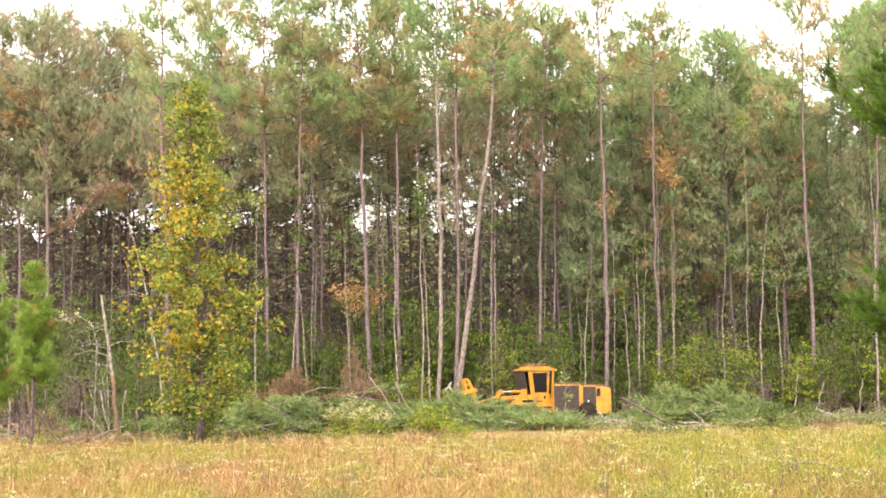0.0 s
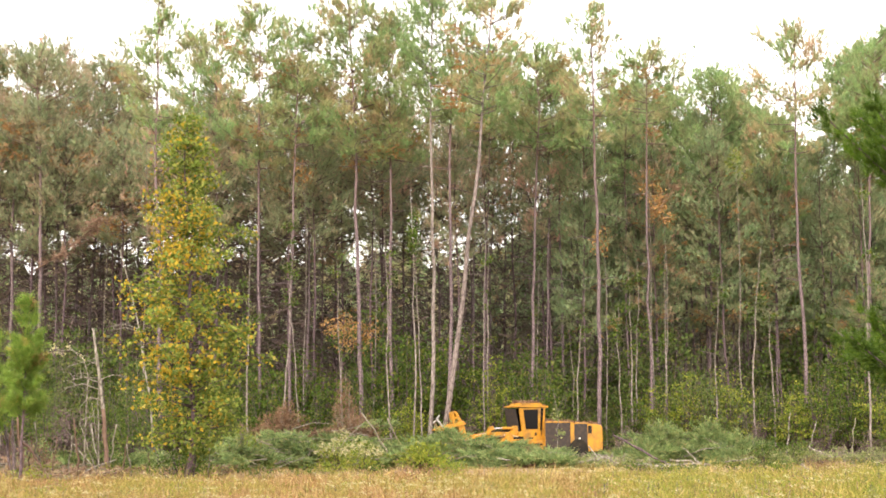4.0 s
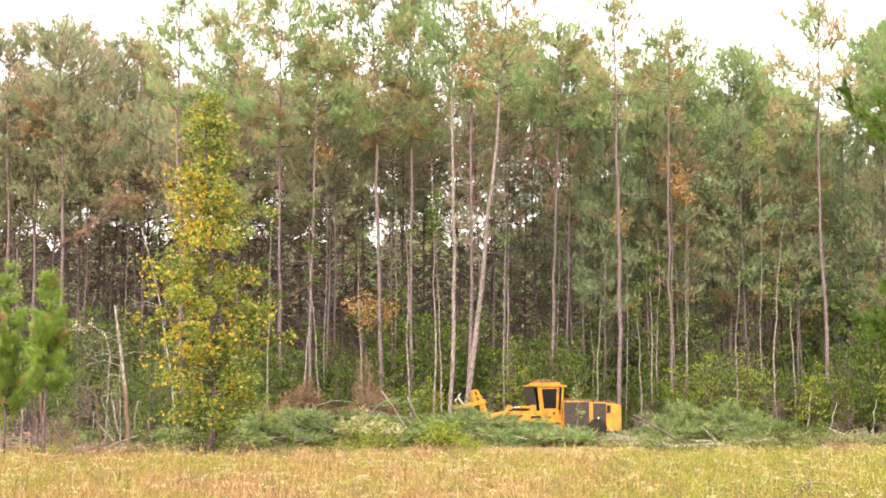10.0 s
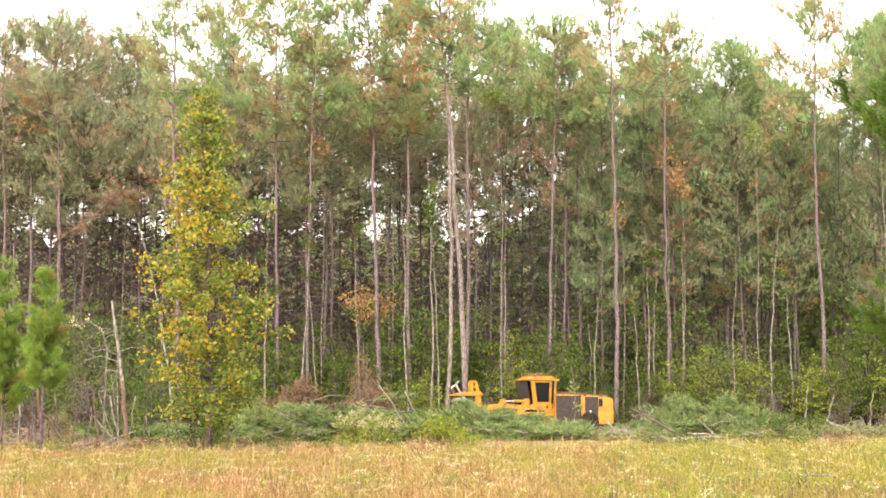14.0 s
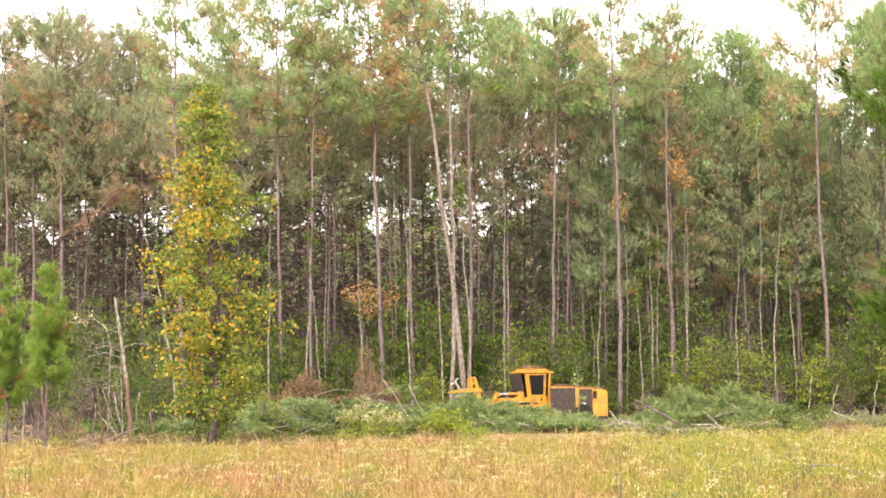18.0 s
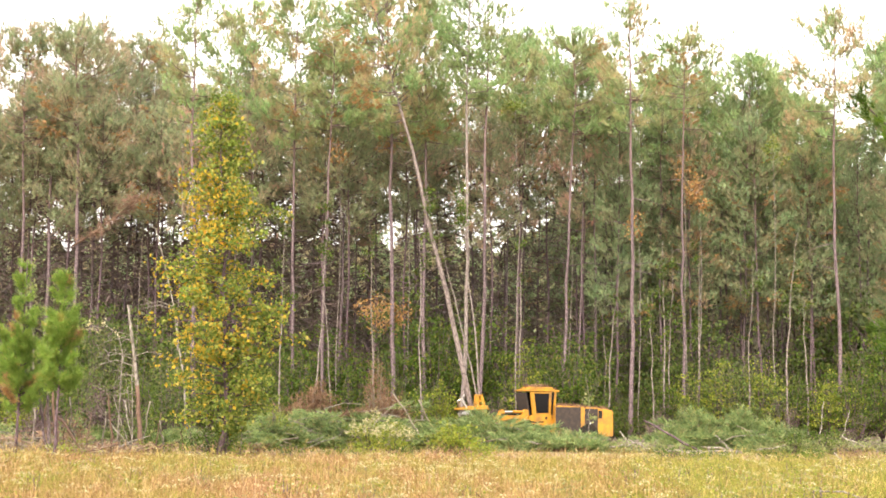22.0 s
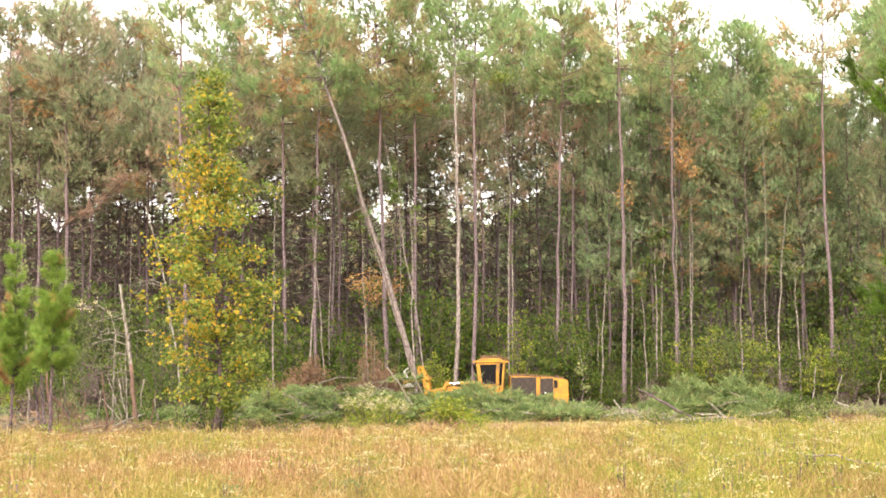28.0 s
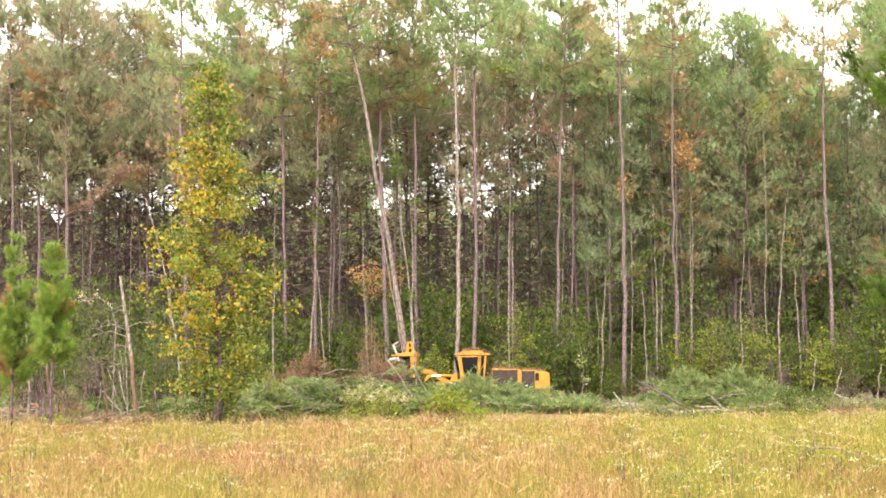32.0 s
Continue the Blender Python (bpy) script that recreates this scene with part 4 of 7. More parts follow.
# ---------------------------------------------------------------- dead wood
def snag(x, y, height, r, lean, name="dead_snag", label="broken grey dead trunk with bare branches", arms=5, seed=5, bow=0.0, barked=0.0):
    rng = np.random.default_rng(seed)
    p, rad = stem(rng, height, r, lean, bow, 12, 0.04, 0.55)
    rad = rad * (1 + 0.10 * rng.normal(size=len(rad)))
    twigs = []
    for i in range(arms):
        o = on_path(p, np.array([rng.uniform(0.35, 0.85)]))[0]
        sgn = -1 if rng.uniform() < 0.75 else 1
        ln = rng.uniform(0.7, 1.9)
        q = np.array([o, o + [sgn * 0.45 * ln, rng.uniform(-0.2, 0.2), 0.16 * ln], o + [sgn * ln, rng.uniform(-0.3, 0.3), 0.12 * ln - 0.1]])
        twigs.append(tube(q, [0.024, 0.016, 0.007], 5))
        for j in range(5):
            o2 = on_path(q, np.array([rng.uniform(0.4, 1)]))[0]
            e = o2 + rng.normal(size=3) * [0.28, 0.2, 0.2]
            twigs.append(tube(np.array([o2, (o2 + e) / 2 + [0, 0, 0.04], e]), [0.015, 0.010, 0.006], 4))
    for i in range(arms):
        # thin broken twigs hanging down beside the trunk
        o = on_path(p, np.array([rng.uniform(0.2, 0.95)]))[0]
        e = o + [-rng.uniform(0.2, 1.0), rng.uniform(-0.3, 0.3), 0.1]
        twigs.append(tube(np.array([o, e, e + [rng.normal() * 0.12, 0, -rng.uniform(0.5, 1.6)]]), [0.014, 0.011, 0.007], 4))
    dead = tagged(new(name), label, "dead tree")
    dead.matrix_basis = pose(x, y, 0)
    child("trunk", smooth_all(mesh_np("trunk", *tube(p, rad, 9), SNAGWOOD)), dead)
    if barked:
        # reddish bark still clings to the foot
        k = int(len(p) * barked)
        child("bark", smooth_all(mesh_np("bark", *tube(p[:k], rad[:k] * np.linspace(1.16, 1.03, k), 9), RUSTWOOD)), dead, "reddish-brown bark left on the foot")
    if twigs:
        tagged(child("branchwork", mesh_np("branchwork", *join(*twigs), SNAGWOOD), dead), kind="stuff")
    return dead


def pole(name, a, b, r, material, label, category="branch"):
    a, b = np.array(a, float), np.array(b, float)
    rng = np.random.default_rng(int(abs(a[0] * 97 + a[1] * 13)) + 1)
    s = np.linspace(0, 1, 7)[:, None]
    p = (b - a) * s + rng.normal(size=(7, 3)) * 0.04 * np.sin(math.pi * s)
    me = smooth_all(mesh_np(name, *tube(p, np.linspace(r, r * 0.5, 7), 7), material))
    ob = tagged(new(name, me), label, category)
    ob.matrix_basis = Matrix.Translation(a)
    return ob


snag(-11.74, 52.0, 5.6, 0.125, -0.72, arms=6, barked=0.5)
snag(-11.93, 62.0, 9.9, 0.07, -1.80, "leaning_dead_tree", "pale leaning dead stem behind the sweetgum", 4, 9, 0.3)
def arched_sapling(x, y):
    """A thin bare sapling bent over at the top, with a last spray of pale leaves."""
    rng = np.random.default_rng(97)
    line = np.array([[0, 0, 0], [0.04, 0, 1.3], [0.06, 0.02, 2.6], [0.10, 0, 3.8], [-0.08, 0, 4.45], [-0.55, 0.03, 4.85], [-1.25, 0, 4.72]])
    twigs, at = [], []
    for i in range(26):
        s = rng.uniform(0.35, 1.0)
        o = on_path(line, np.array([s]))[0]
        e = o + rng.normal(size=3) * [0.34, 0.3, 0.20]
        q = np.array([o, (o + e) / 2 + [0, 0, 0.04], e])
        twigs.append(tube(q, [0.012, 0.008, 0.005], 4))
        if s > 0.78:
            at.append(on_path(q, rng.uniform(0.4, 1, 12)) + rng.normal(size=(12, 3)) * 0.05)
    grow("sapling", {"trunk": smooth_all(mesh_np("trunk", *tube(line, np.linspace(0.030, 0.010, 7), 7), SNAGWOOD)), "branchwork": mesh_np("branchwork", *join(*twigs), SNAGWOOD),
                     "foliage": mesh_np("foliage", *leaves(rng, np.concatenate(at), 0.085), PETAL)}, pose(x, y, 0), "thin bent sapling with a few pale leaves beside the snag", "sapling")


arched_sapling(-12.95, 53.0)
pole("bare_stem", (-12.45, 53.4, 0.02), (-12.55, 53.4, 4.3), 0.028, SNAGWOOD, "thin bare stem beside the snag", "stem")
pole("bare_stem", (-12.30, 52.6, 0.02), (-13.0, 52.4, 2.1), 0.022, SNAGWOOD, "thin bare stem beside the snag", "stem")
pole("bare_stem", (-8.35, 46.8, 0.02), (-8.55, 46.8, 3.6), 0.026, SNAGWOOD, "thin pale stem under the sweetgum", "stem")
pole("bare_stem", (-7.20, 46.6, 0.02), (-7.05, 46.6, 4.4), 0.024, SNAGWOOD, "thin pale stem under the sweetgum", "stem")
pole("bare_stem", (-7.62, 46.2, 0.02), (-7.55, 46.2, 1.3), 0.040, BARK_DARK, "dark second stem at the foot of the sweetgum", "stem")
pole("bare_stem", (-13.43, 46.5, 0.04), (-13.61, 46.5, 2.23), 0.075, RUSTWOOD, "reddish-brown bare stem beside the young pine", "stem")
pole("bare_stem", (-13.74, 46.8, 0.04), (-13.88, 46.8, 2.11), 0.06, BARK, "reddish-brown bare stem beside the young pine", "stem")
pole("felled_log", (8.56, 54.5, 0.20), (10.69, 54.5, 0.05), 0.09, SNAGWOOD, "pale felled log on the ground", "log")
pole("fallen_branch", (10.35, 57.0, 0.04), (8.00, 57.5, 1.34), 0.06, BARK_DARK, "dark bent branch sticking out of the slash", "branch")
pole("fallen_branch", (11.78, 58.0, 0.02), (11.14, 58.5, 0.74), 0.04, SNAGWOOD, "bare grey branch lying among the felled tops", "branch")
pole("fallen_branch", (3.70, 57.0, 0.50), (5.73, 57.0, 0.03), 0.045, SNAGWOOD, "bare grey branch lying among the felled tops", "branch")
pole("fallen_branch", (-14.02, 48.0, 1.57), (-12.68, 47.6, 0.03), 0.05, RUSTWOOD, "reddish broken branch leaning in the slash", "branch")
pole("fallen_branch", (-14.22, 47.0, 1.96), (-13.84, 47.0, 0.04), 0.06, BARK, "broken stump stem among the debris", "branch")
pole("felled_log", (8.6, 55.0, 0.10), (11.6, 55.4, 0.12), 0.10, BARK_PALE, "pale felled log on the ground", "log")
pole("fallen_branch", (6.40, 56.2, 0.25), (7.50, 56.0, 0.45), 0.045, SNAGWOOD, "pale broken branch on the trampled edge of the slash", "branch")
pole("fallen_branch", (7.20, 56.4, 0.55), (8.10, 56.0, 0.15), 0.030, SNAGWOOD, "pale broken branch on the trampled edge of the slash", "branch")
pole("fallen_branch", (6.90, 56.8, 0.90), (7.40, 56.2, 0.10), 0.030, SNAGWOOD, "pale broken branch on the trampled edge of the slash", "branch")
pole("fallen_branch", (10.10, 56.0, 0.30), (11.60, 55.8, 0.12), 0.050, SNAGWOOD, "pale broken branch on the trampled edge of the slash", "branch")
pole("fallen_branch", (12.40, 56.3, 0.20), (13.50, 56.0, 0.40), 0.030, SNAGWOOD, "pale broken branch on the trampled edge of the slash", "branch")
pole("fallen_branch", (3.00, 56.6, 0.42), (4.30, 56.3, 0.30), 0.040, SNAGWOOD, "pale broken branch on the trampled edge of the slash", "branch")
pole("fallen_branch", (16.20, 57.4, 0.75), (17.00, 57.0, 0.35), 0.035, SNAGWOOD, "pale broken branch on the trampled edge of the slash", "branch")
pole("fallen_branch", (-5.90, 55.5, 0.35), (-5.20, 55.3, 0.62), 0.030, SNAGWOOD, "pale broken branch on the trampled edge of the slash", "branch")
pole("fallen_branch", (-12.69, 49.0, 0.02), (-11.03, 50.0, 0.69), 0.04, SNAGWOOD, "bare grey branch lying among the felled tops", "branch")
pole("fallen_branch", (-11.45, 48.0, 0.02), (-9.71, 49.0, 0.54), 0.04, RUSTWOOD, "bare grey branch lying among the felled tops", "branch")
pole("fallen_branch", (-13.50, 47.0, 0.03), (-11.41, 47.0, 0.46), 0.05, RUSTWOOD, "bare grey branch lying among the felled tops", "branch")
pole("fallen_branch", (-2.61, 60.0, 2.39), (-1.00, 59.0, 0.02), 0.03, TWIG, "bare grey branch lying among the felled tops", "branch")
pole("fallen_branch", (-4.49, 59.0, 0.02), (-2.61, 60.0, 1.90), 0.03, TWIG, "bare grey branch lying among the felled tops", "branch")
pole("fallen_branch", (-1.50, 60.0, 2.14), (-0.40, 60.0, 0.02), 0.03, TWIG, "bare grey branch lying among the felled tops", "branch")
pole("fallen_branch", (-6.32, 56.0, 0.02), (-4.72, 56.0, 0.59), 0.03, SNAGWOOD, "bare grey branch lying among the felled tops", "branch")
pole("fallen_branch", (16.71, 60.0, 0.02), (17.60, 61.0, 1.86), 0.03, SNAGWOOD, "bare grey branch lying among the felled tops", "branch")
pole("fallen_branch", (15.88, 60.0, 0.02), (16.46, 61.0, 2.25), 0.03, SNAGWOOD, "bare grey branch lying among the felled tops", "branch")
pole("fallen_branch", (18.73, 60.0, 0.02), (19.35, 61.0, 1.97), 0.03, TWIG, "bare grey branch lying among the felled tops", "branch")
pole("fallen_branch", (12.16, 44.0, 0.45), (12.60, 44.0, 0.02), 0.03, SNAGWOOD, "bare grey branch lying among the felled tops", "branch")
pole("fallen_branch", (-12.46, 52.0, 1.96), (-11.81, 51.0, 0.02), 0.03, SNAGWOOD, "bare grey branch lying among the felled tops", "branch")
pole("fallen_branch", (-11.72, 53.0, 1.96), (-11.78, 52.0, 0.02), 0.03, TWIG, "bare grey branch lying among the felled tops", "branch")
pole("fallen_branch", (-10.52, 52.0, 0.02), (-9.26, 52.0, 0.88), 0.03, TWIG, "bare grey branch lying among the felled tops", "branch")
pole("fallen_branch", (-12.82, 51.0, 1.24), (-11.53, 50.0, 0.01), 0.025, SNAGWOOD, "bare grey branch lying among the felled tops", "branch")
pole("fallen_branch", (6.15, 23.2, 0.40), (7.35, 22.7, 0.22), 0.017, SNAGWOOD, "thin bleached branch lying in the field grass", "branch")
pole("fallen_branch", (6.02, 23.0, 0.02), (6.14, 23.0, 0.62), 0.010, SNAGWOOD, "thin bleached stalk standing in the field grass", "branch")
pole("broken_stem", (-14.47, 48.5, 0.03), (-14.39, 48.5, 2.16), 0.045, RUSTWOOD, "broken stem standing in the debris", "dead stem")
pole("broken_stem", (-14.25, 48.8, 0.02), (-14.33, 48.5, 1.77), 0.028, SNAGWOOD, "broken stem standing in the debris", "dead stem")
pole("broken_stem", (-13.90, 49.1, 0.02), (-13.68, 48.5, 1.57), 0.028, RUSTWOOD, "broken stem standing in the debris", "dead stem")
pole("broken_stem", (-13.58, 49.4, 0.03), (-13.59, 48.5, 2.06), 0.045, SNAGWOOD, "broken stem standing in the debris", "dead stem")
pole("broken_stem", (-12.98, 48.5, 0.02), (-12.79, 48.5, 1.46), 0.028, RUSTWOOD, "broken stem standing in the debris", "dead stem")
pole("broken_stem", (-12.43, 48.8, 0.02), (-12.28, 48.5, 1.56), 0.028, SNAGWOOD, "broken stem standing in the debris", "dead stem")
pole("broken_stem", (-12.15, 49.1, 0.03), (-12.22, 48.5, 2.14), 0.045, RUSTWOOD, "broken stem standing in the debris", "dead stem")
pole("broken_stem", (-11.98, 49.4, 0.02), (-11.72, 48.5, 1.32), 0.028, SNAGWOOD, "broken stem standing in the debris", "dead stem")
pole("broken_stem", (-10.49, 48.5, 0.02), (-10.32, 48.5, 1.54), 0.028, RUSTWOOD, "broken stem standing in the debris", "dead stem")
pole("broken_stem", (-10.22, 48.8, 0.03), (-10.36, 48.5, 1.25), 0.045, SNAGWOOD, "broken stem standing in the debris", "dead stem")
pole("broken_stem", (-9.68, 49.1, 0.02), (-9.47, 48.5, 1.30), 0.028, RUSTWOOD, "broken stem standing in the debris", "dead stem")
pole("broken_stem", (-9.28, 49.4, 0.02), (-9.37, 48.5, 1.14), 0.028, SNAGWOOD, "broken stem standing in the debris", "dead stem")


def flower_bush(x, y, height, radius, seed, leaf, petals, label, n=900, size=0.08):
    rng = np.random.default_rng(seed)
    m = bush_meshes(seed, height, radius, n, leaf, size)
    if petals:
        k = petals
        az, q = rng.uniform(0, 6.28, k), np.sqrt(rng.uniform(0, 1, k))
        heads = np.stack([np.cos(az) * radius * q, np.sin(az) * radius * q * 0.8, height * (1.05 - 0.5 * q) * rng.uniform(0.7, 1.1, k)], 1)
        at = np.repeat(heads, 14, 0) + rng.normal(size=(k * 14, 3)) * 0.05
        m["blossom"] = mesh_np("blossom", *leaves(rng, at, 0.06), PETAL)
    return grow("weed_bush" if petals else "shrub", m, pose(x, y, 0), label, "bush")


flower_bush(-3.23, 54, 1.67, 1.01, 501, LEAF_LIME, 60, "pale flowering weed clump before the slash", 900, 0.08)
flower_bush(-2.30, 53, 1.41, 0.88, 502, LEAF_LIME, 44, "pale flowering weed clump before the slash", 900, 0.08)
flower_bush(0.08, 51.5, 1.40, 1.01, 503, LEAF_LIME, 0, "bright yellow-green shrub before the slash", 2200, 0.11)
flower_bush(14.46, 58, 1.40, 0.96, 506, LEAF_GREEN, 0, "grey-green leafy shrub at the forest edge", 900, 0.08)
flower_bush(15.49, 58, 1.28, 0.84, 507, LEAF_GREEN, 0, "grey-green leafy shrub at the forest edge", 900, 0.08)
flower_bush(-3.14, 66, 3.13, 1.23, 508, LEAF_LIME, 0, "yellow-green shrub behind the slash", 700, 0.08)
flower_bush(-1.51, 66, 2.85, 1.09, 509, LEAF_GREEN, 0, "green shrub behind the slash", 900, 0.08)
flower_bush(-7.63, 58, 2.76, 0.84, 510, LEAF_LIME, 0, "yellow-tinged sprouts beside the sweetgum", 900, 0.07)
flower_bush(-8.10, 46.5, 1.53, 1.35, 511, LEAF_GREEN, 0, "low green growth at the foot of the sweetgum", 1300, 0.08)
flower_bush(-13.43, 58, 2.22, 1.32, 512, LEAF_DARK, 0, "dark green bush behind the snag", 1300, 0.1)
flower_bush(-16.40, 62, 3.03, 1.54, 513, LEAF_DARK, 0, "dark green bush behind the snag", 1500, 0.1)
flower_bush(-14.57, 52, 1.98, 1.08, 514, LEAF_RUST, 0, "rust-brown dead shrub in the slash", 900, 0.07)
flower_bush(-18.25, 63, 4.35, 1.44, 640, LEAF_GREEN, 0, "leafy green bush behind the snag and the young pines", 1500, 0.1)
flower_bush(-15.41, 61, 3.62, 1.26, 641, BOUGH, 0, "purplish-brown dead bush behind the snag", 1500, 0.1)
flower_bush(-13.01, 62, 4.01, 1.41, 642, LEAF_GREEN, 0, "leafy green bush behind the snag and the young pines", 1500, 0.1)
flower_bush(-13.34, 66, 5.78, 1.23, 643, LEAF_DARK, 0, "leafy green bush behind the snag and the young pines", 1500, 0.1)
flower_bush(-18.35, 68, 5.94, 1.83, 644, LEAF_DARK, 0, "leafy green bush behind the snag and the young pines", 1500, 0.1)
flower_bush(-15.32, 67, 5.58, 1.39, 645, LEAF_GREEN, 0, "leafy green bush behind the snag and the young pines", 1500, 0.1)
flower_bush(-16.85, 56, 2.46, 1.28, 646, BOUGH, 0, "purplish-brown dead bush behind the snag", 1500, 0.1)
flower_bush(-9.38, 66, 4.13, 1.37, 647, LEAF_GREEN, 0, "leafy green bush behind the snag and the young pines", 1500, 0.1)
flower_bush(20.04, 68, 2.30, 0.85, 660, BOUGH, 0, "rust-brown dead shrub under the forest edge", 700, 0.06)
flower_bush(22.00, 68, 2.00, 0.99, 661, BOUGH, 0, "rust-brown dead shrub under the forest edge", 700, 0.06)
flower_bush(10.19, 68, 2.38, 0.85, 662, BOUGH, 0, "rust-brown dead shrub under the forest edge", 1600, 0.07)
flower_bush(16.88, 70, 2.92, 0.87, 663, BOUGH, 0, "rust-brown dead shrub under the forest edge", 700, 0.06)
flower_bush(2.14, 70, 3.04, 0.87, 664, BOUGH, 0, "rust-brown dead shrub under the forest edge", 1600, 0.07)
flower_bush(-16.43, 51.7, 0.60, 1.15, 530, LEAF_GREEN, 0, "low weedy growth between field and slash", 500, 0.07)
flower_bush(-13.35, 46.3, 0.69, 0.72, 531, LEAF_LIME, 0, "low weedy growth between field and slash", 500, 0.07)
flower_bush(-13.52, 49.3, 0.70, 0.76, 532, LEAF_LIME, 0, "low weedy growth between field and slash", 500, 0.07)
flower_bush(-12.87, 51.5, 0.70, 0.82, 533, LEAF_RUST, 0, "low weedy growth between field and slash", 500, 0.07)
flower_bush(-11.01, 49.7, 0.59, 0.70, 534, LEAF_LIME, 0, "low weedy growth between field and slash", 500, 0.07)
flower_bush(-9.92, 50.6, 0.51, 0.63, 535, LEAF_LIME, 0, "low weedy growth between field and slash", 500, 0.07)
flower_bush(-7.77, 49.2, 0.69, 1.20, 536, LEAF_LIME, 0, "low weedy growth between field and slash", 500, 0.07)
flower_bush(-7.42, 51.8, 0.46, 0.77, 537, LEAF_RUST, 0, "low weedy growth between field and slash", 500, 0.07)
flower_bush(-5.41, 46.9, 0.70, 0.68, 538, LEAF_GREEN, 0, "low weedy growth between field and slash", 500, 0.07)
flower_bush(-4.40, 49.6, 0.53, 0.98, 539, LEAF_GREEN, 0, "low weedy growth between field and slash", 500, 0.07)
flower_bush(-3.36, 50.2, 0.62, 0.82, 540, LEAF_LIME, 0, "low weedy growth between field and slash", 500, 0.07)
flower_bush(-1.76, 51.9, 0.48, 0.68, 541, LEAF_GREEN, 0, "low weedy growth between field and slash", 500, 0.07)
flower_bush(-0.01, 49.3, 0.61, 0.86, 542, LEAF_RUST, 0, "low weedy growth between field and slash", 500, 0.07)
flower_bush(0.76, 46.3, 0.62, 0.58, 543, LEAF_LIME, 0, "low weedy growth between field and slash", 500, 0.07)
flower_bush(7.97, 51.4, 0.46, 0.97, 548, LEAF_GREEN, 0, "low weedy growth between field and slash", 500, 0.07)
flower_bush(9.18, 50.8, 0.55, 1.10, 549, LEAF_GREEN, 0, "low weedy growth between field and slash", 500, 0.07)
flower_bush(9.35, 48.0, 0.42, 0.65, 550, LEAF_GREEN, 0, "low weedy growth between field and slash", 500, 0.07)
flower_bush(11.62, 49.3, 0.51, 1.18, 551, LEAF_GREEN, 0, "low weedy growth between field and slash", 500, 0.07)
flower_bush(12.86, 49.8, 0.50, 1.11, 552, LEAF_GREEN, 0, "low weedy growth between field and slash", 500, 0.07)
flower_bush(15.04, 51.9, 0.47, 0.68, 553, LEAF_RUST, 0, "low weedy growth between field and slash", 500, 0.07)
flower_bush(14.25, 47.5, 0.43, 0.79, 554, LEAF_RUST, 0, "low weedy growth between field and slash", 500, 0.07)
flower_bush(16.68, 50.8, 0.30, 1.03, 555, LEAF_GREEN, 0, "low weedy growth between field and slash", 500, 0.07)
flower_bush(16.0, 58.5, 0.85, 1.10, 680, LEAF_WEED, 0, "low grey-green weeds before the felled tops", 800, 0.08)
flower_bush(17.3, 59.5, 0.95, 1.20, 681, LEAF_WEED, 0, "low grey-green weeds before the felled tops", 800, 0.08)
flower_bush(18.7, 58.8, 0.80, 1.10, 682, LEAF_WEED, 0, "low grey-green weeds before the felled tops", 800, 0.08)
flower_bush(20.1, 59.6, 0.90, 1.20, 683, LEAF_WEED, 0, "low grey-green weeds before the felled tops", 800, 0.08)
flower_bush(21.4, 59.0, 0.75, 1.00, 684, LEAF_WEED, 0, "low grey-green weeds before the felled tops", 800, 0.08)
flower_bush(6.9, 56.5, 0.55, 0.80, 685, LEAF_WEED, 0, "low grey-green weeds before the felled tops", 800, 0.08)
flower_bush(8.3, 57.2, 0.50, 0.80, 686, LEAF_WEED, 0, "low grey-green weeds before the felled tops", 800, 0.08)
flower_bush(15.0, 57.2, 0.90, 1.00, 687, LEAF_WEED, 0, "low grey-green weeds before the felled tops", 800, 0.08)
flower_bush(13.2, 57.0, 0.60, 0.90, 688, LEAF_WEED, 0, "low grey-green weeds before the felled tops", 800, 0.08)
flower_bush(-19.0, 74, 9.6, 1.7, 690, LEAF_DARK, 0, "dark evergreen tree in the shade of the pines", 3400, 0.15)
flower_bush(-16.2, 75, 7.0, 1.5, 691, LEAF_DARK, 0, "dark evergreen tree in the shade of the pines", 2400, 0.15)
flower_bush(3.84, 74, 7.06, 1.23, 600, LEAF_LIME, 0, "bright yellow-green young tree at the forest edge", 1700, 0.12)
flower_bush(4.96, 75, 6.19, 1.24, 601, LEAF_GREEN, 0, "slim leafy young tree at the forest edge", 1700, 0.12)
flower_bush(2.93, 75, 4.66, 1.09, 602, LEAF_GREEN, 0, "slim leafy young tree at the forest edge", 1700, 0.12)
flower_bush(6.12, 76, 5.30, 1.26, 603, LEAF_GREEN, 0, "slim leafy young tree at the forest edge", 1700, 0.12)
flower_bush(7.42, 75, 4.63, 1.09, 604, LEAF_GREEN, 0, "slim leafy young tree at the forest edge", 1700, 0.12)
flower_bush(11.45, 74, 4.25, 1.38, 605, LEAF_GREEN, 0, "slim leafy young tree at the forest edge", 1700, 0.12)
flower_bush(12.99, 74, 4.55, 1.38, 606, LEAF_LIME, 0, "bright yellow-green young tree at the forest edge", 1700, 0.12)
flower_bush(15.02, 75, 4.26, 1.40, 607, LEAF_GREEN, 0, "slim leafy young tree at the forest edge", 1700, 0.12)
flower_bush(16.50, 73, 5.68, 1.82, 608, LEAF_LIME, 0, "bright yellow-green young tree at the forest edge", 1700, 0.12)
flower_bush(19.98, 73, 5.21, 1.51, 609, LEAF_LIME, 0, "bright yellow-green young tree at the forest edge", 1700, 0.12)
flower_bush(24.20, 73, 4.42, 1.51, 610, LEAF_LIME, 0, "bright yellow-green young tree at the forest edge", 1700, 0.12)
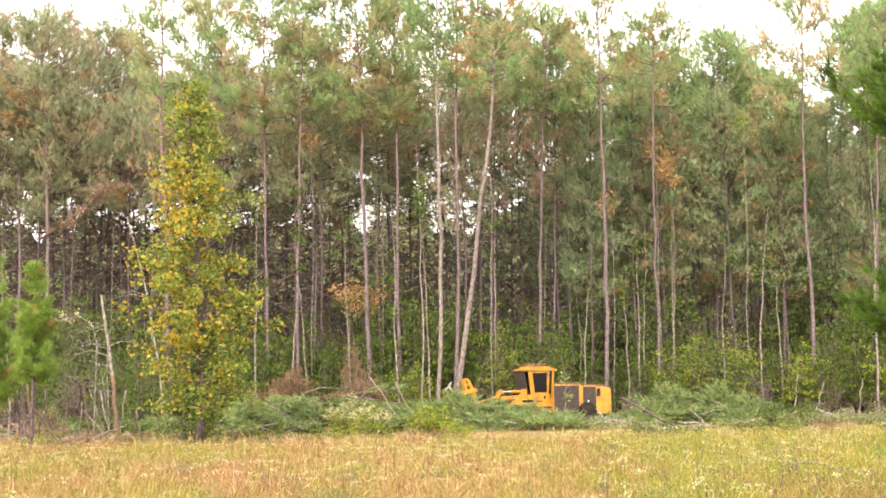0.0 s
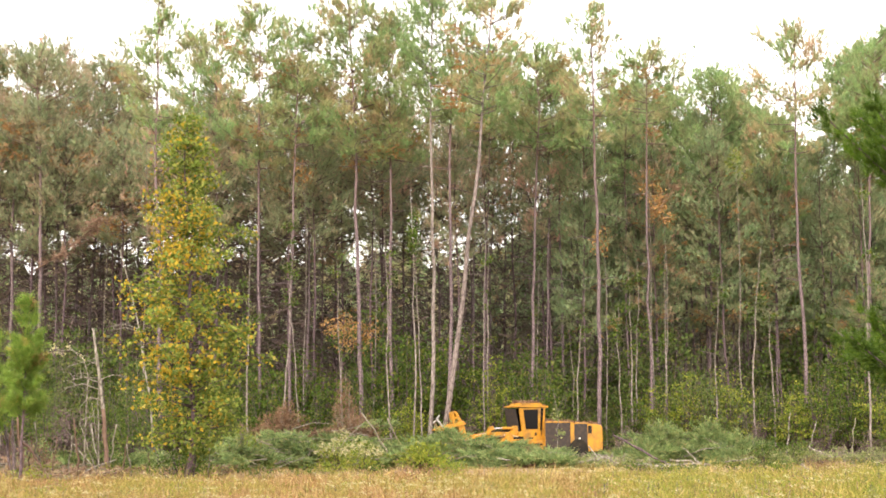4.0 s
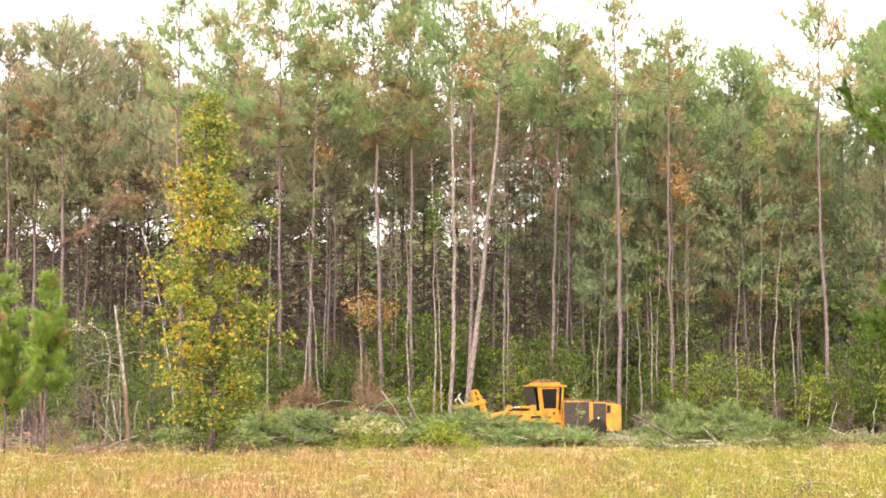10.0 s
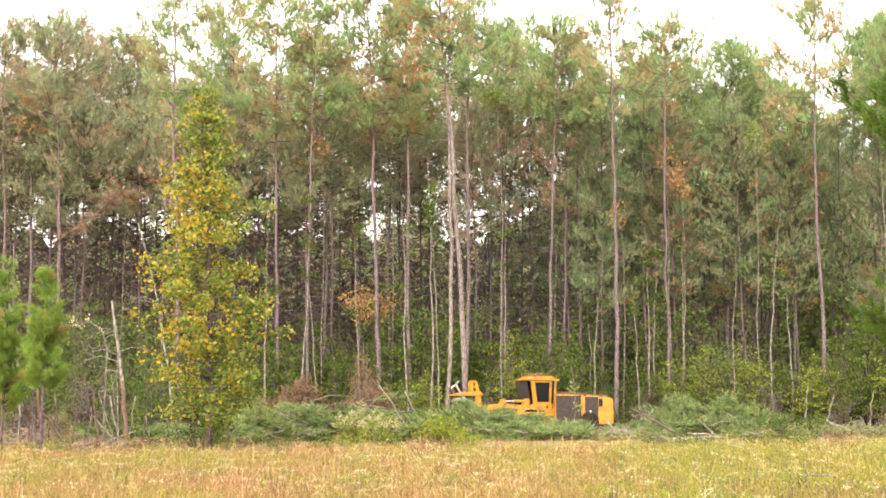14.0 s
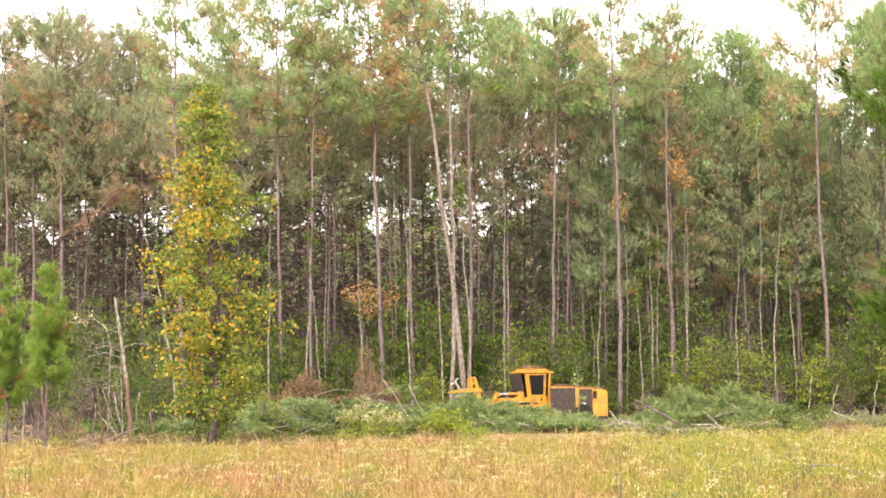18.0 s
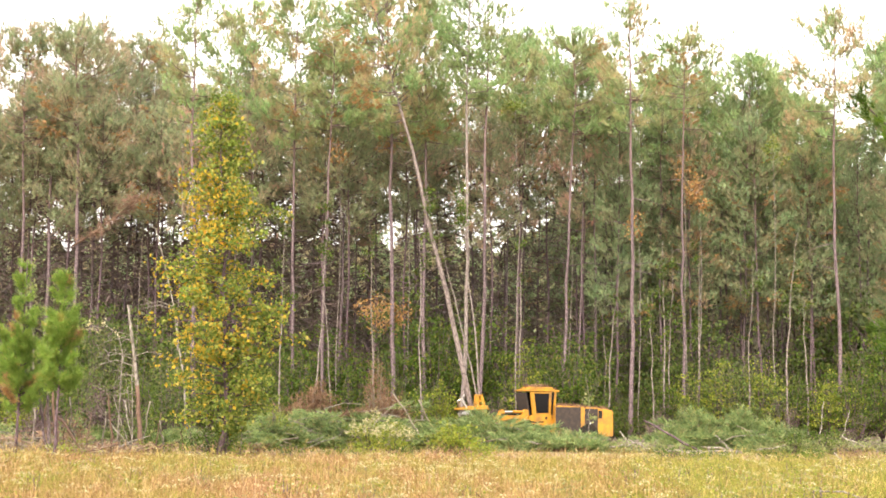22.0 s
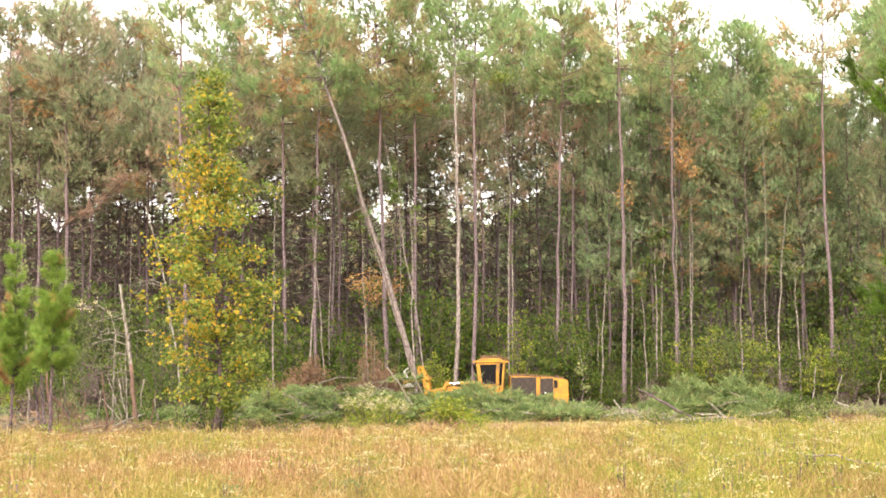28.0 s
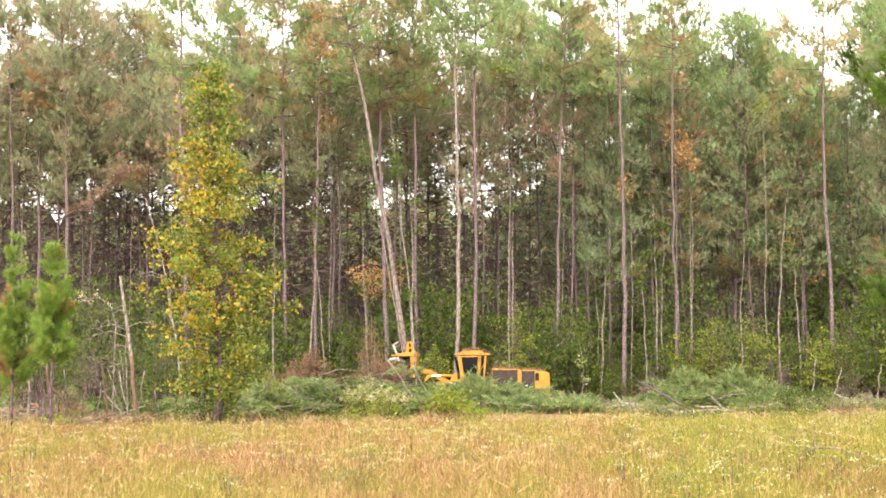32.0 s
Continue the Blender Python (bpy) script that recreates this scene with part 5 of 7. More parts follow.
flower_bush(14.07, 73, 5.85, 1.06, 611, LEAF_LIME, 0, "bright yellow-green young tree at the forest edge", 1700, 0.12)
flower_bush(-0.92, 73, 4.31, 1.06, 612, LEAF_LIME, 0, "bright yellow-green young tree at the forest edge", 1700, 0.12)
flower_bush(18.23, 74, 4.81, 1.38, 613, LEAF_GREEN, 0, "slim leafy young tree at the forest edge", 1700, 0.12)
flower_bush(21.08, 73, 5.95, 1.66, 614, LEAF_GREEN, 0, "slim leafy young tree at the forest edge", 1700, 0.12)
flower_bush(23.19, 74, 5.39, 1.38, 615, LEAF_GREEN, 0, "slim leafy young tree at the forest edge", 1700, 0.12)
flower_bush(25.06, 74, 5.68, 1.69, 616, LEAF_GREEN, 0, "slim leafy young tree at the forest edge", 1700, 0.12)
flower_bush(-8.40, 74, 5.32, 1.23, 617, LEAF_GREEN, 0, "slim leafy young tree at the forest edge", 1700, 0.12)
flower_bush(-5.73, 75, 4.73, 1.40, 618, LEAF_GREEN, 0, "slim leafy young tree at the forest edge", 1700, 0.12)
flower_bush(-1.41, 75, 4.70, 1.24, 619, LEAF_GREEN, 0, "slim leafy young tree at the forest edge", 1700, 0.12)
flower_bush(-3.30, 76, 5.06, 1.10, 620, LEAF_DARK, 0, "bright yellow-green young tree at the forest edge", 1700, 0.12)


def shoot_mound(name, x, y, height, radius, seed, leaf, label, category, n=900, length=0.42, width=0.030, square=4.0):
    """A rounded mass of twigs from the ground up, their fine shoots standing out all round."""
    rng = np.random.default_rng(seed)
    tubes, at, way = [], [], []
    for i in range(46):
        az, q = rng.uniform(0, 6.28), math.sqrt(rng.uniform(0, 1))
        top = height * (1 - q ** square * 0.75) * rng.uniform(0.60, 1.06)
        tip = np.array([math.cos(az) * radius * q, math.sin(az) * radius * q, top])
        foot = np.array([tip[0] * 0.35, tip[1] * 0.35, 0.0])
        line = np.array([foot, foot * 0.4 + tip * 0.6 + [0, 0, 0.06 * height], tip])
        tubes.append(tube(line, [0.024, 0.014, 0.005], 3))
        m = n // 46
        w = rng.uniform(0.30, 1.0, m) ** 0.7
        at.append(on_path(line, w) + rng.normal(size=(m, 3)) * 0.13)
        way.append(np.tile(unit(tip - foot) * 0.7, (m, 1)) + rng.normal(size=(m, 3)) * 0.55)
    at = np.concatenate(at)
    at[:, 2] = np.maximum(at[:, 2], 0.05)
    return grow(name, {"branchwork": mesh_np("branchwork", *join(*tubes), TWIG), "foliage": mesh_np("foliage", *brushes(rng, at, np.concatenate(way), 8, length, width), leaf)}, pose(x, y, 0), label, category)


shoot_mound("dead_shrub", -6.45, 64.0, 2.80, 1.35, 701, LEAF_RUST, "rounded mound of rust-brown dead twigs behind the slash", "dead shrub", 1500, 0.30, 0.024)
shoot_mound("dead_shrub", -7.75, 64.5, 1.90, 1.00, 702, LEAF_RUST, "low mound of rust-brown dead twigs behind the slash", "dead shrub", 800, 0.30, 0.024)
shoot_mound("dead_shrub", -3.60, 65.5, 4.40, 0.70, 703, LEAF_RUST, "tall rust-brown dead shrub overgrown with dry vines", "dead shrub", 620, 0.26, 0.018, 3.0)
shoot_mound("dead_shrub", -2.95, 64.5, 2.35, 1.10, 704, LEAF_RUST, "low mound of rust-brown dead twigs behind the slash", "dead shrub", 900, 0.30, 0.024)
shoot_mound("young_pine_clump", 10.75, 61.5, 1.75, 1.00, 705, NEEDLE_CUT, "rounded green pine top standing in the slash", "pine clump", 900)
shoot_mound("young_pine_clump", 9.75, 60.5, 0.95, 0.80, 706, NEEDLE_CUT, "small rounded pine top standing in the slash", "pine clump", 600)
shoot_mound("young_pine_clump", 13.05, 62.0, 1.65, 0.85, 707, NEEDLE_CUT, "rounded green pine top standing in the slash", "pine clump", 900)
shoot_mound("young_pine_clump", 14.15, 61.5, 1.20, 0.90, 708, NEEDLE_CUT, "small rounded pine top standing in the slash", "pine clump", 700)
shoot_mound("young_pine_clump", 1.15, 59.6, 1.55, 0.95, 709, NEEDLE_CUT, "rounded green pine top before the machine", "pine clump", 700)


# ---------------------------------------------------------------- field grass
def grass_field():
    rng = np.random.default_rng(41)
    n, edge = 250000, 40000
    y = np.concatenate([np.sqrt(rng.uniform(9.0 ** 2, 40.5 ** 2, n)), rng.uniform(39.5, 58.0, edge)])
    n += edge
    x = y * rng.uniform(-0.41, 0.41, n)
    pts = np.stack([x, y, np.full(n, -0.05)], 1)
    clump = np.array([noise.noise((a * 0.55, b * 0.55, 3.0)) + 0.8 * noise.noise((a * 1.9, b * 1.9, 9.0)) for a, b in zip(x, y)])
    h = rng.uniform(0.14, 0.46, n) * (1 + 0.75 * clump) * np.where(y > 47.0, 0.55, np.where(y > 40.5, 0.8, 1.0))
    # some stalks stand, most lean into one another
    way = unit(rng.normal(size=(n, 3)) * (np.array([[0.25, 0.25, 0.0]]) * rng.uniform(0.2, 1.3, (n, 1))) + [0, 0, 1.0])
    h *= np.where(rng.uniform(size=n) < 0.10, 1.55, 1.0)
    w = rng.uniform(0.0022, 0.0050, n) * (1 + y / 22)
    stalk = blades(rng, pts, way, h, w)
    ears = rng.uniform(size=n) < 0.5
    tipw = unit(way[ears] + rng.normal(size=(int(ears.sum()), 3)) * np.array([0.6, 0.6, 0.25]))
    ear = blades(rng, pts[ears] + way[ears] * (h[ears] * 0.72)[:, None], tipw, h[ears] * 0.26, w[ears] * 2.2)
    tagged(new("field_grass", mesh_np("field_grass", *join(stalk, ear), GRASS)), "tall dry straw-coloured grass mixed with green weeds", "grass", kind="stuff")


grass_field()


def flower_heads():
    rng = np.random.default_rng(43)
    at, st = [], []
    for i in range(820):
        if i % 7 == 0:
            cy = math.sqrt(rng.uniform(9.5 ** 2, 40 ** 2))
            cx = cy * rng.uniform(-0.38, 0.36)
        y = max(9.5, cy + rng.normal() * 0.9)
        x = cx + rng.normal() * 0.5
        h = rng.uniform(0.38, 0.68)
        st.append(tube(np.array([[x, y, 0], [x, y, h * 0.6], [x + rng.normal() * 0.05, y, h]]), [0.005, 0.004, 0.003], 4))
        k = int(rng.integers(9, 22))
        at.append(np.array([x, y, h]) + rng.normal(size=(k, 3)) * np.array([0.065, 0.065, 0.010]))
    weeds = tagged(new("flowering_weeds"), "pale flowering weeds scattered through the dry grass", "weeds", kind="stuff")
    tagged(child("stalks", mesh_np("stalks", *join(*st), GRASS), weeds), kind="stuff")
    tagged(child("flowers", mesh_np("flowers", *leaves(rng, np.concatenate(at), 0.026), PETAL), weeds), kind="stuff")


flower_heads()


def field_weeds():
    rng = np.random.default_rng(47)
    kinds = [bush_meshes(71, 0.66, 0.22, 260, LEAF_LIME, 0.046), bush_meshes(72, 0.50, 0.34, 300, LEAF_WEED, 0.044), bush_meshes(73, 0.80, 0.17, 300, LEAF_LIME, 0.045)]
    labels = ("small leafy green weed in the dry grass", "low yellow-green weed in the dry grass", "upright light green weed in the dry grass")
    for i in range(150):
        k = int(rng.integers(3)) if i else 2
        y = math.sqrt(rng.uniform(16.0 ** 2, 39 ** 2)) if i else 34.0
        x = y * float(rng.choice([rng.uniform(-0.36, 0.36), rng.uniform(0.12, 0.36)])) if i else -4.55
        grow("field_weed", kinds[k], pose(x, y, -0.05, 0, 0, rng.uniform(0, 360)), labels[k], "weed", "weeds in the field")


field_weeds()


# ---------------------------------------------------------------- feller buncher
def part(name, bm, material, parent, label="", m=None):
    me = bpy.data.meshes.new(name)
    bmesh.ops.recalc_face_normals(bm, faces=bm.faces)
    bm.to_mesh(me)
    bm.free()
    me.materials.append(material)
    ob = child(name, me, parent, label)
    if m is not None:
        ob.matrix_basis = m
    return ob


def box(x0, x1, y0, y1, z0, z1, bev=0.02, bm=None):
    bm = bm or bmesh.new()
    r = bmesh.ops.create_cube(bm, size=1, matrix=Matrix.LocRotScale(((x0 + x1) / 2, (y0 + y1) / 2, (z0 + z1) / 2), None, (x1 - x0, y1 - y0, z1 - z0)))
    if bev:
        bmesh.ops.bevel(bm, geom=list({e for v in r["verts"] for e in v.link_edges}), offset=bev, segments=2, affect="EDGES", profile=0.6)
    return bm


def profile(points, y0, y1, bev=0.02, bm=None):
    """A plate cut to a side outline of (x, z) points, from y0 to y1."""
    bm = bm or bmesh.new()
    a = [bm.verts.new((x, y0, z)) for x, z in points]
    b = [bm.verts.new((x, y1, z)) for x, z in points]
    k = len(points)
    fs = [bm.faces.new(a), bm.faces.new(b[::-1])]
    fs += [bm.faces.new((a[i], b[i], b[(i + 1) % k], a[(i + 1) % k])) for i in range(k)]
    bmesh.ops.recalc_face_normals(bm, faces=fs)
    if bev:
        bmesh.ops.bevel(bm, geom=list({e for f in fs for e in f.edges}), offset=bev, segments=2, affect="EDGES", profile=0.6)
    return bm


def rod(a, b, r, seg=12, bm=None, r2=None):
    bm = bm or bmesh.new()
    a, b = Vector(a), Vector(b)
    m = Matrix.Translation((a + b) / 2) @ (b - a).to_track_quat("Z", "Y").to_matrix().to_4x4()
    bmesh.ops.create_cone(bm, cap_ends=True, segments=seg, radius1=r, radius2=r if r2 is None else r2, depth=(b - a).length, matrix=m)
    return bm


def litter(name, parent, x0, x1, y0, y1, level, n, seed):
    """Fallen needles and twigs strewn over a top."""
    rng = np.random.default_rng(seed)
    at = np.stack([rng.uniform(x0, x1, n), rng.uniform(y0, y1, n) ** 1, np.zeros(n)], 1)
    at[:, 2] = [level(a) + 0.012 for a in at[:, 0]]
    way = unit(rng.normal(size=(n, 3)) * [1, 1, 0.22] + [0, 0, 0.12])
    me = mesh_np(name, *tufts(rng, at, way, 8, 0.20, 0.034, 0.45), LEAF_RUST)
    tagged(child(name, me, parent, "strewn fallen brown needles"), kind="stuff")


JOINT = 0.25   # where the front half turns, ahead of the engine


def feller_buncher():
    top = tagged(new("feller_buncher"), "yellow wheeled feller buncher behind heaps of felled pine tops", "feller buncher")
    # rear half: the engine
    hood = part("engine_hood", profile([(-2.82, 0.46), (-2.82, 1.66), (-2.74, 1.78), (-2.08, 1.86), (-2.06, 1.89), (0.10, 2.0), (0.10, 0.46)], -1.12, 1.12, 0.03), YELLOW, top, "yellow engine hood littered with brown needles")
    for s in (-1, 1):
        y0, y1 = (1.12, 1.135) if s > 0 else (-1.135, -1.12)
        part("side_screen", box(-1.20, 0.07, y0, y1, 0.50, 1.91, 0.006), MESHBLACK, hood, "dirty black mesh screen")
        part("side_screen", box(-2.06, -1.40, y0, y1, 0.50, 1.84, 0.006), MESHBLACK, hood, "dirty black mesh screen")
        part("tail_opening", box(-2.28, -2.09, y0, y1, 1.36, 1.74, 0.006), BLACKSTEEL, hood, "small dark opening")
        for k in range(5):
            part("screen_bar", box(-1.10 + 0.24 * k, -1.075 + 0.24 * k, y1 - 0.005 if s > 0 else y0 - 0.012, y1 + 0.012 if s > 0 else y0 + 0.005, 0.66, 1.86, 0.0), MESHBLACK, hood)
        part("hinge_post", box(-1.39, -1.21, y0 if s > 0 else y0 - 0.02, y1 + 0.02 if s > 0 else y1, 0.46, 1.93, 0.008), YELLOW, hood)
        part("marking_plate", box(-1.70, -1.62, y1 if s > 0 else y0 - 0.006, y1 + 0.006 if s > 0 else y0, 0.98, 1.16, 0.0), WHITEPAINT, hood, "small white marking")
    litter("needle_litter", hood, -2.6, 0.05, -1.1, 1.12, lambda x: 1.985 + 0.05 * min(0, x + 0.3) - (0.05 if x < -1.45 else 0), 420, 6)
    part("rear_bumper", box(-2.90, -2.74, -1.0, 1.0, 0.42, 0.80, 0.04), BLACKSTEEL, top)
    part("rear_chassis", box(-2.7, 0.1, -0.55, 0.55, 0.45, 0.80, 0.03), BLACKSTEEL, top)
    part("belly_tank", box(-0.10, 0.85, 0.84, 1.22, 0.30, 0.64, 0.04), YELLOW, top, "low yellow step box")
    part("pivot_pin", rod((JOINT, 0, 0.35), (JOINT, 0, 1.2), 0.12), GREYSTEEL, top)
    # front half, turning at the joint
    front = part("front_frame", profile([(0.35, 0.50), (0.35, 1.00), (1.85, 1.00), (2.15, 1.20), (2.75, 1.18), (2.95, 0.95), (2.80, 0.55), (2.5, 0.85), (1.4, 0.85), (1.2, 0.50)], -0.92, 0.92, 0.03), YELLOW, top)
    for s in (-1, 1):
        part("boom_bracket", profile([(2.25, 0.98), (2.33, 1.40), (2.46, 1.50), (2.70, 1.30), (2.76, 0.98)], 0.97 * s - 0.05, 0.97 * s + 0.05, 0.02), YELLOW, front)
        part("fender", profile([(1.15, 0.93), (1.35, 1.10), (2.35, 1.10), (2.6, 0.93), (2.6, 0.86), (1.15, 0.86)], 0.93 if s > 0 else -1.14, 1.14 if s > 0 else -0.93, 0.02), YELLOW, front)
    litter("front_litter", front, 1.9, 3.0, -0.85, 0.95, lambda x: 1.20 if x > 2.1 else 1.02, 160, 7)
    for k in range(7):
        a, b = 1.95 + 0.14 * k, 0.9 - 0.17 * k
        part("caught_stick", rod((a, b, 1.24 + 0.03 * (k % 3)), (a + 0.55, b - 0.5 + 0.12 * k, 1.30 + 0.05 * (k % 2)), 0.03, 6, None, 0.018), SNAGWOOD if k % 2 else CUTWOOD, front, "broken limb caught on the frame")
    part("boom_cylinder", rod((1.80, 0.45, 1.64), (2.62, 0.45, 1.66), 0.075, 14), YELLOW, front)
    for y0, dz in ((0.22, 0.0), (0.30, 0.05), (-0.25, 0.02)):
        bm = rod((1.78, y0, 1.44 + dz), (2.30, y0, 1.50 + dz), 0.028, 8)
        rod((2.30, y0, 1.50 + dz), (2.95, y0 + 0.05, 1.36 + dz), 0.026, 8, bm)
        part("hydraulic_hose", bm, BLACKSTEEL, front, "black hydraulic hose")
    part("boom_rod", rod((2.62, 0.45, 1.66), (3.12, 0.45, 1.64), 0.042, 12), CHROME, front, "bright cylinder rod")
    part("rod_clevis", profile([(3.08, 1.56), (3.16, 1.78), (3.34, 1.74), (3.52, 1.36), (3.40, 1.30), (3.24, 1.56)], 0.34, 0.56, 0.02), YELLOW, front)
    part("cylinder_lug", profile([(1.78, 1.2), (1.78, 1.76), (1.98, 1.78), (2.14, 1.48), (2.2, 1.2)], 0.33, 0.57, 0.02), YELLOW, front)
    cab = part("cab", profile([(0.40, 0.86), (0.37, 1.50), (1.62, 1.50), (1.84, 1.42), (1.84, 0.86)], -0.72, 0.72, 0.04), YELLOW, top, "yellow operator cab with tinted windows")
    for s in (-1, 1):
        yy = 0.66 * s
        part("rear_pillar", profile([(0.38, 1.48), (0.28, 2.66), (0.38, 2.66), (0.48, 1.48)], yy - 0.06, yy + 0.06, 0.012), YELLOW, cab)
        part("door_pillar", profile([(0.62, 1.48), (0.54, 2.66), (0.64, 2.66), (0.72, 1.48)], yy - 0.06, yy + 0.06, 0.012), YELLOW, cab)
        part("front_pillar", profile([(1.50, 1.48), (1.64, 2.66), (1.75, 2.66), (1.62, 1.48)], yy - 0.06, yy + 0.06, 0.012), YELLOW, cab)
        part("side_window", profile([(0.46, 1.52), (0.36, 2.64), (0.57, 2.64), (0.64, 1.52)], yy - 0.02, yy + 0.02, 0), GLASS, cab, "dark tinted glass")
        door = part("door", profile([(0.68, 0.95), (0.64, 2.64), (1.64, 2.64), (1.50, 0.95)], 0.735 * s - 0.012, 0.735 * s + 0.012, 0.01), YELLOW, cab)
        part("door_window", profile([(0.76, 1.60), (0.72, 2.58), (1.56, 2.58), (1.44, 1.60)], 0.752 * s - 0.008, 0.752 * s + 0.008, 0.0), GLASS, cab, "dark tinted glass")
        part("door_latch", box(0.84, 0.93, 0.75 * s - 0.02, 0.75 * s + 0.02, 1.28, 1.42, 0.006), BLACKSTEEL, cab)
        part("door_marking", box(1.02, 1.34, 0.747 * s - 0.003, 0.747 * s + 0.003, 1.12, 1.18, 0), BLACKSTEEL, cab)
        part("grab_rail", rod((0.58, 0.80 * s, 1.3), (0.58, 0.80 * s, 2.1), 0.018, 8), BLACKSTEEL, cab)
    part("windshield", profile([(1.60, 1.46), (1.74, 2.64), (1.77, 2.64), (1.63, 1.46)], -0.62, 0.62, 0), GLASS, cab, "dark tinted windshield")
    part("rear_window", profile([(0.39, 1.52), (0.30, 2.62), (0.32, 2.62), (0.41, 1.52)], -0.60, 0.60, 0), GLASS, cab, "dark tinted glass")
    part("windshield_guard", profile([(1.72, 1.50), (1.92, 2.62), (1.95, 2.62), (1.76, 1.50)], -0.60, 0.60, 0.0), MESHBLACK, cab, "black mesh guard")
    part("roof", profile([(0.12, 2.67), (0.12, 2.75), (0.42, 2.79), (0.54, 2.90), (1.48, 2.92), (1.64, 2.81), (1.93, 2.76), (1.93, 2.69)], -0.74, 0.74, 0.02), YELLOW, cab, "yellow roof with a visor and needle litter")
    litter("roof_litter", cab, 0.2, 1.6, -0.68, 0.68, lambda x: 2.93 if 0.5 < x < 1.5 else 2.80, 170, 5)
    part("cab_step", box(0.62, 1.5, 0.74, 0.98, 0.80, 0.88, 0.015), BLACKSTEEL, cab)
    # wheels
    wheels = []
    for name, x, s in (("front_wheel", 1.95, 1), ("front_wheel", 1.95, -1), ("rear_wheel", -1.60, 1), ("rear_wheel", -1.60, -1)):
        hub = part(name, rod((0, -0.16, 0), (0, 0.16, 0), 0.20, 16), BLACKSTEEL, top)
        bm = rod((0, -0.30, 0), (0, 0.30, 0), 0.60, 32)
        bmesh.ops.bevel(bm, geom=[e for e in bm.edges if len(e.link_faces) == 2 and abs(e.calc_face_angle(0)) > 1.0], offset=0.12, segments=3, affect="EDGES")
        part("tyre", bm, RUBBER, hub, "muddy black tyre")
        part("rim", rod((0, 0.27, 0), (0, 0.33, 0), 0.30, 24), BLACKSTEEL, hub, "muddy steel rim")
        part("rim", rod((0, -0.33, 0), (0, -0.27, 0), 0.30, 24), BLACKSTEEL, hub, "muddy steel rim")
        bm = bmesh.new()
        for k in range(18):
            a = k * 2 * math.pi / 18
            r = bmesh.ops.create_cube(bm, size=1, matrix=Matrix.Rotation(a, 4, "Y") @ Matrix.Translation((0.61, 0, 0)) @ Matrix.Rotation(0.5 if k % 2 else -0.5, 4, "X") @ Matrix.Diagonal((0.07, 0.5, 0.07, 1)))
        part("tread_lugs", bm, RUBBER, hub)
        wheels.append((hub, x, s))
    # lifting arm and head
    arm = part("lift_arm", profile([(-0.15, 0.12), (0.7, 0.20), (1.75, 0.10), (1.95, -0.08), (1.75, -0.16), (0.7, -0.04), (-0.15, -0.14)], 0.30, 0.44, 0.02), YELLOW, top)
    profile_other = profile([(-0.15, 0.12), (0.7, 0.20), (1.75, 0.10), (1.95, -0.08), (1.75, -0.16), (0.7, -0.04), (-0.15, -0.14)], -0.44, -0.30, 0.02)
    part("twin_beam", profile_other, YELLOW, arm)
    part("cross_tube", rod((0.9, -0.44, 0.06), (0.9, 0.44, 0.06), 0.07), YELLOW, arm)
    part("tilt_cylinder", rod((-0.35, 0.0, 0.12), (0.55, 0.0, 0.18), 0.07), BLACKSTEEL, arm)
    part("cylinder_rod", rod((0.55, 0.0, 0.18), (1.55, 0.0, 0.06), 0.04), CHROME, arm, "bright cylinder rod")
    part("hose", rod((-0.2, 0.2, 0.2), (0.9, 0.25, 0.2), 0.025, 8), BLACKSTEEL, arm)
    # head: origin at the top of its post, tree side towards +x
    head = part("felling_head", profile([(-0.34, -1.95), (-0.34, -0.55), (-0.20, -0.50), (0.0, -0.50), (0.0, -1.95)], -0.55, 0.55, 0.03), YELLOW, top, "yellow felling head with a saw housing")
    bm = bmesh.new()
    for pts in ([(-0.30, -0.55), (-0.14, 0.0), (-0.02, 0.0), (-0.12, -0.55)], [(0.06, -0.55), (0.05, 0.0), (0.16, 0.0), (0.22, -0.55)]):
        profile(pts, 0.14, 0.50, 0.012, bm)
    profile([(-0.14, -0.05), (-0.10, 0.04), (0.12, 0.04), (0.16, -0.05)], 0.14, 0.50, 0.012, bm)
    profile([(-0.2, -0.33), (-0.2, -0.25), (0.18, -0.25), (0.18, -0.33)], 0.14, 0.50, 0.012, bm)
    part("head_post", bm, YELLOW, head, "yellow post with two openings")
    part("upper_plate", profile([(-0.42, -0.72), (-0.34, -0.52), (0.30, -0.52), (0.95, -0.64), (0.95, -0.70)], -0.60, 0.62, 0.015), YELLOW, head)
    part("saw_housing", profile([(-0.3, -1.98), (-0.2, -1.78), (0.9, -1.78), (1.25, -1.92), (1.25, -1.98)], -0.62, 0.62, 0.02), BLACKSTEEL, head)
    part("saw_disc", rod((0.5, 0, -2.04), (0.5, 0, -2.0), 0.64, 36), GREYSTEEL, head)
    part("valve_block", box(-0.05, 0.18, -0.4, 0.4, -1.45, -0.85, 0.02), BLACKSTEEL, head)
    for y0, z0 in ((0.42, -0.70), (-0.42, -0.85)):
        bm = rod((0.15, y0, z0 + 0.05), (0.66, y0 * 0.9, z0 + 0.02), 0.065, 8)
        rod((0.66, y0 * 0.9, z0 + 0.02), (0.90, y0 * 0.5, z0 + 0.58), 0.06, 8, bm)
        rod((0.90, y0 * 0.5, z0 + 0.58), (0.66, y0 * 0.2, z0 + 0.72), 0.05, 8, bm)
        part("clamp_arm", bm, GREYSTEEL, head, "bare steel clamping arm")
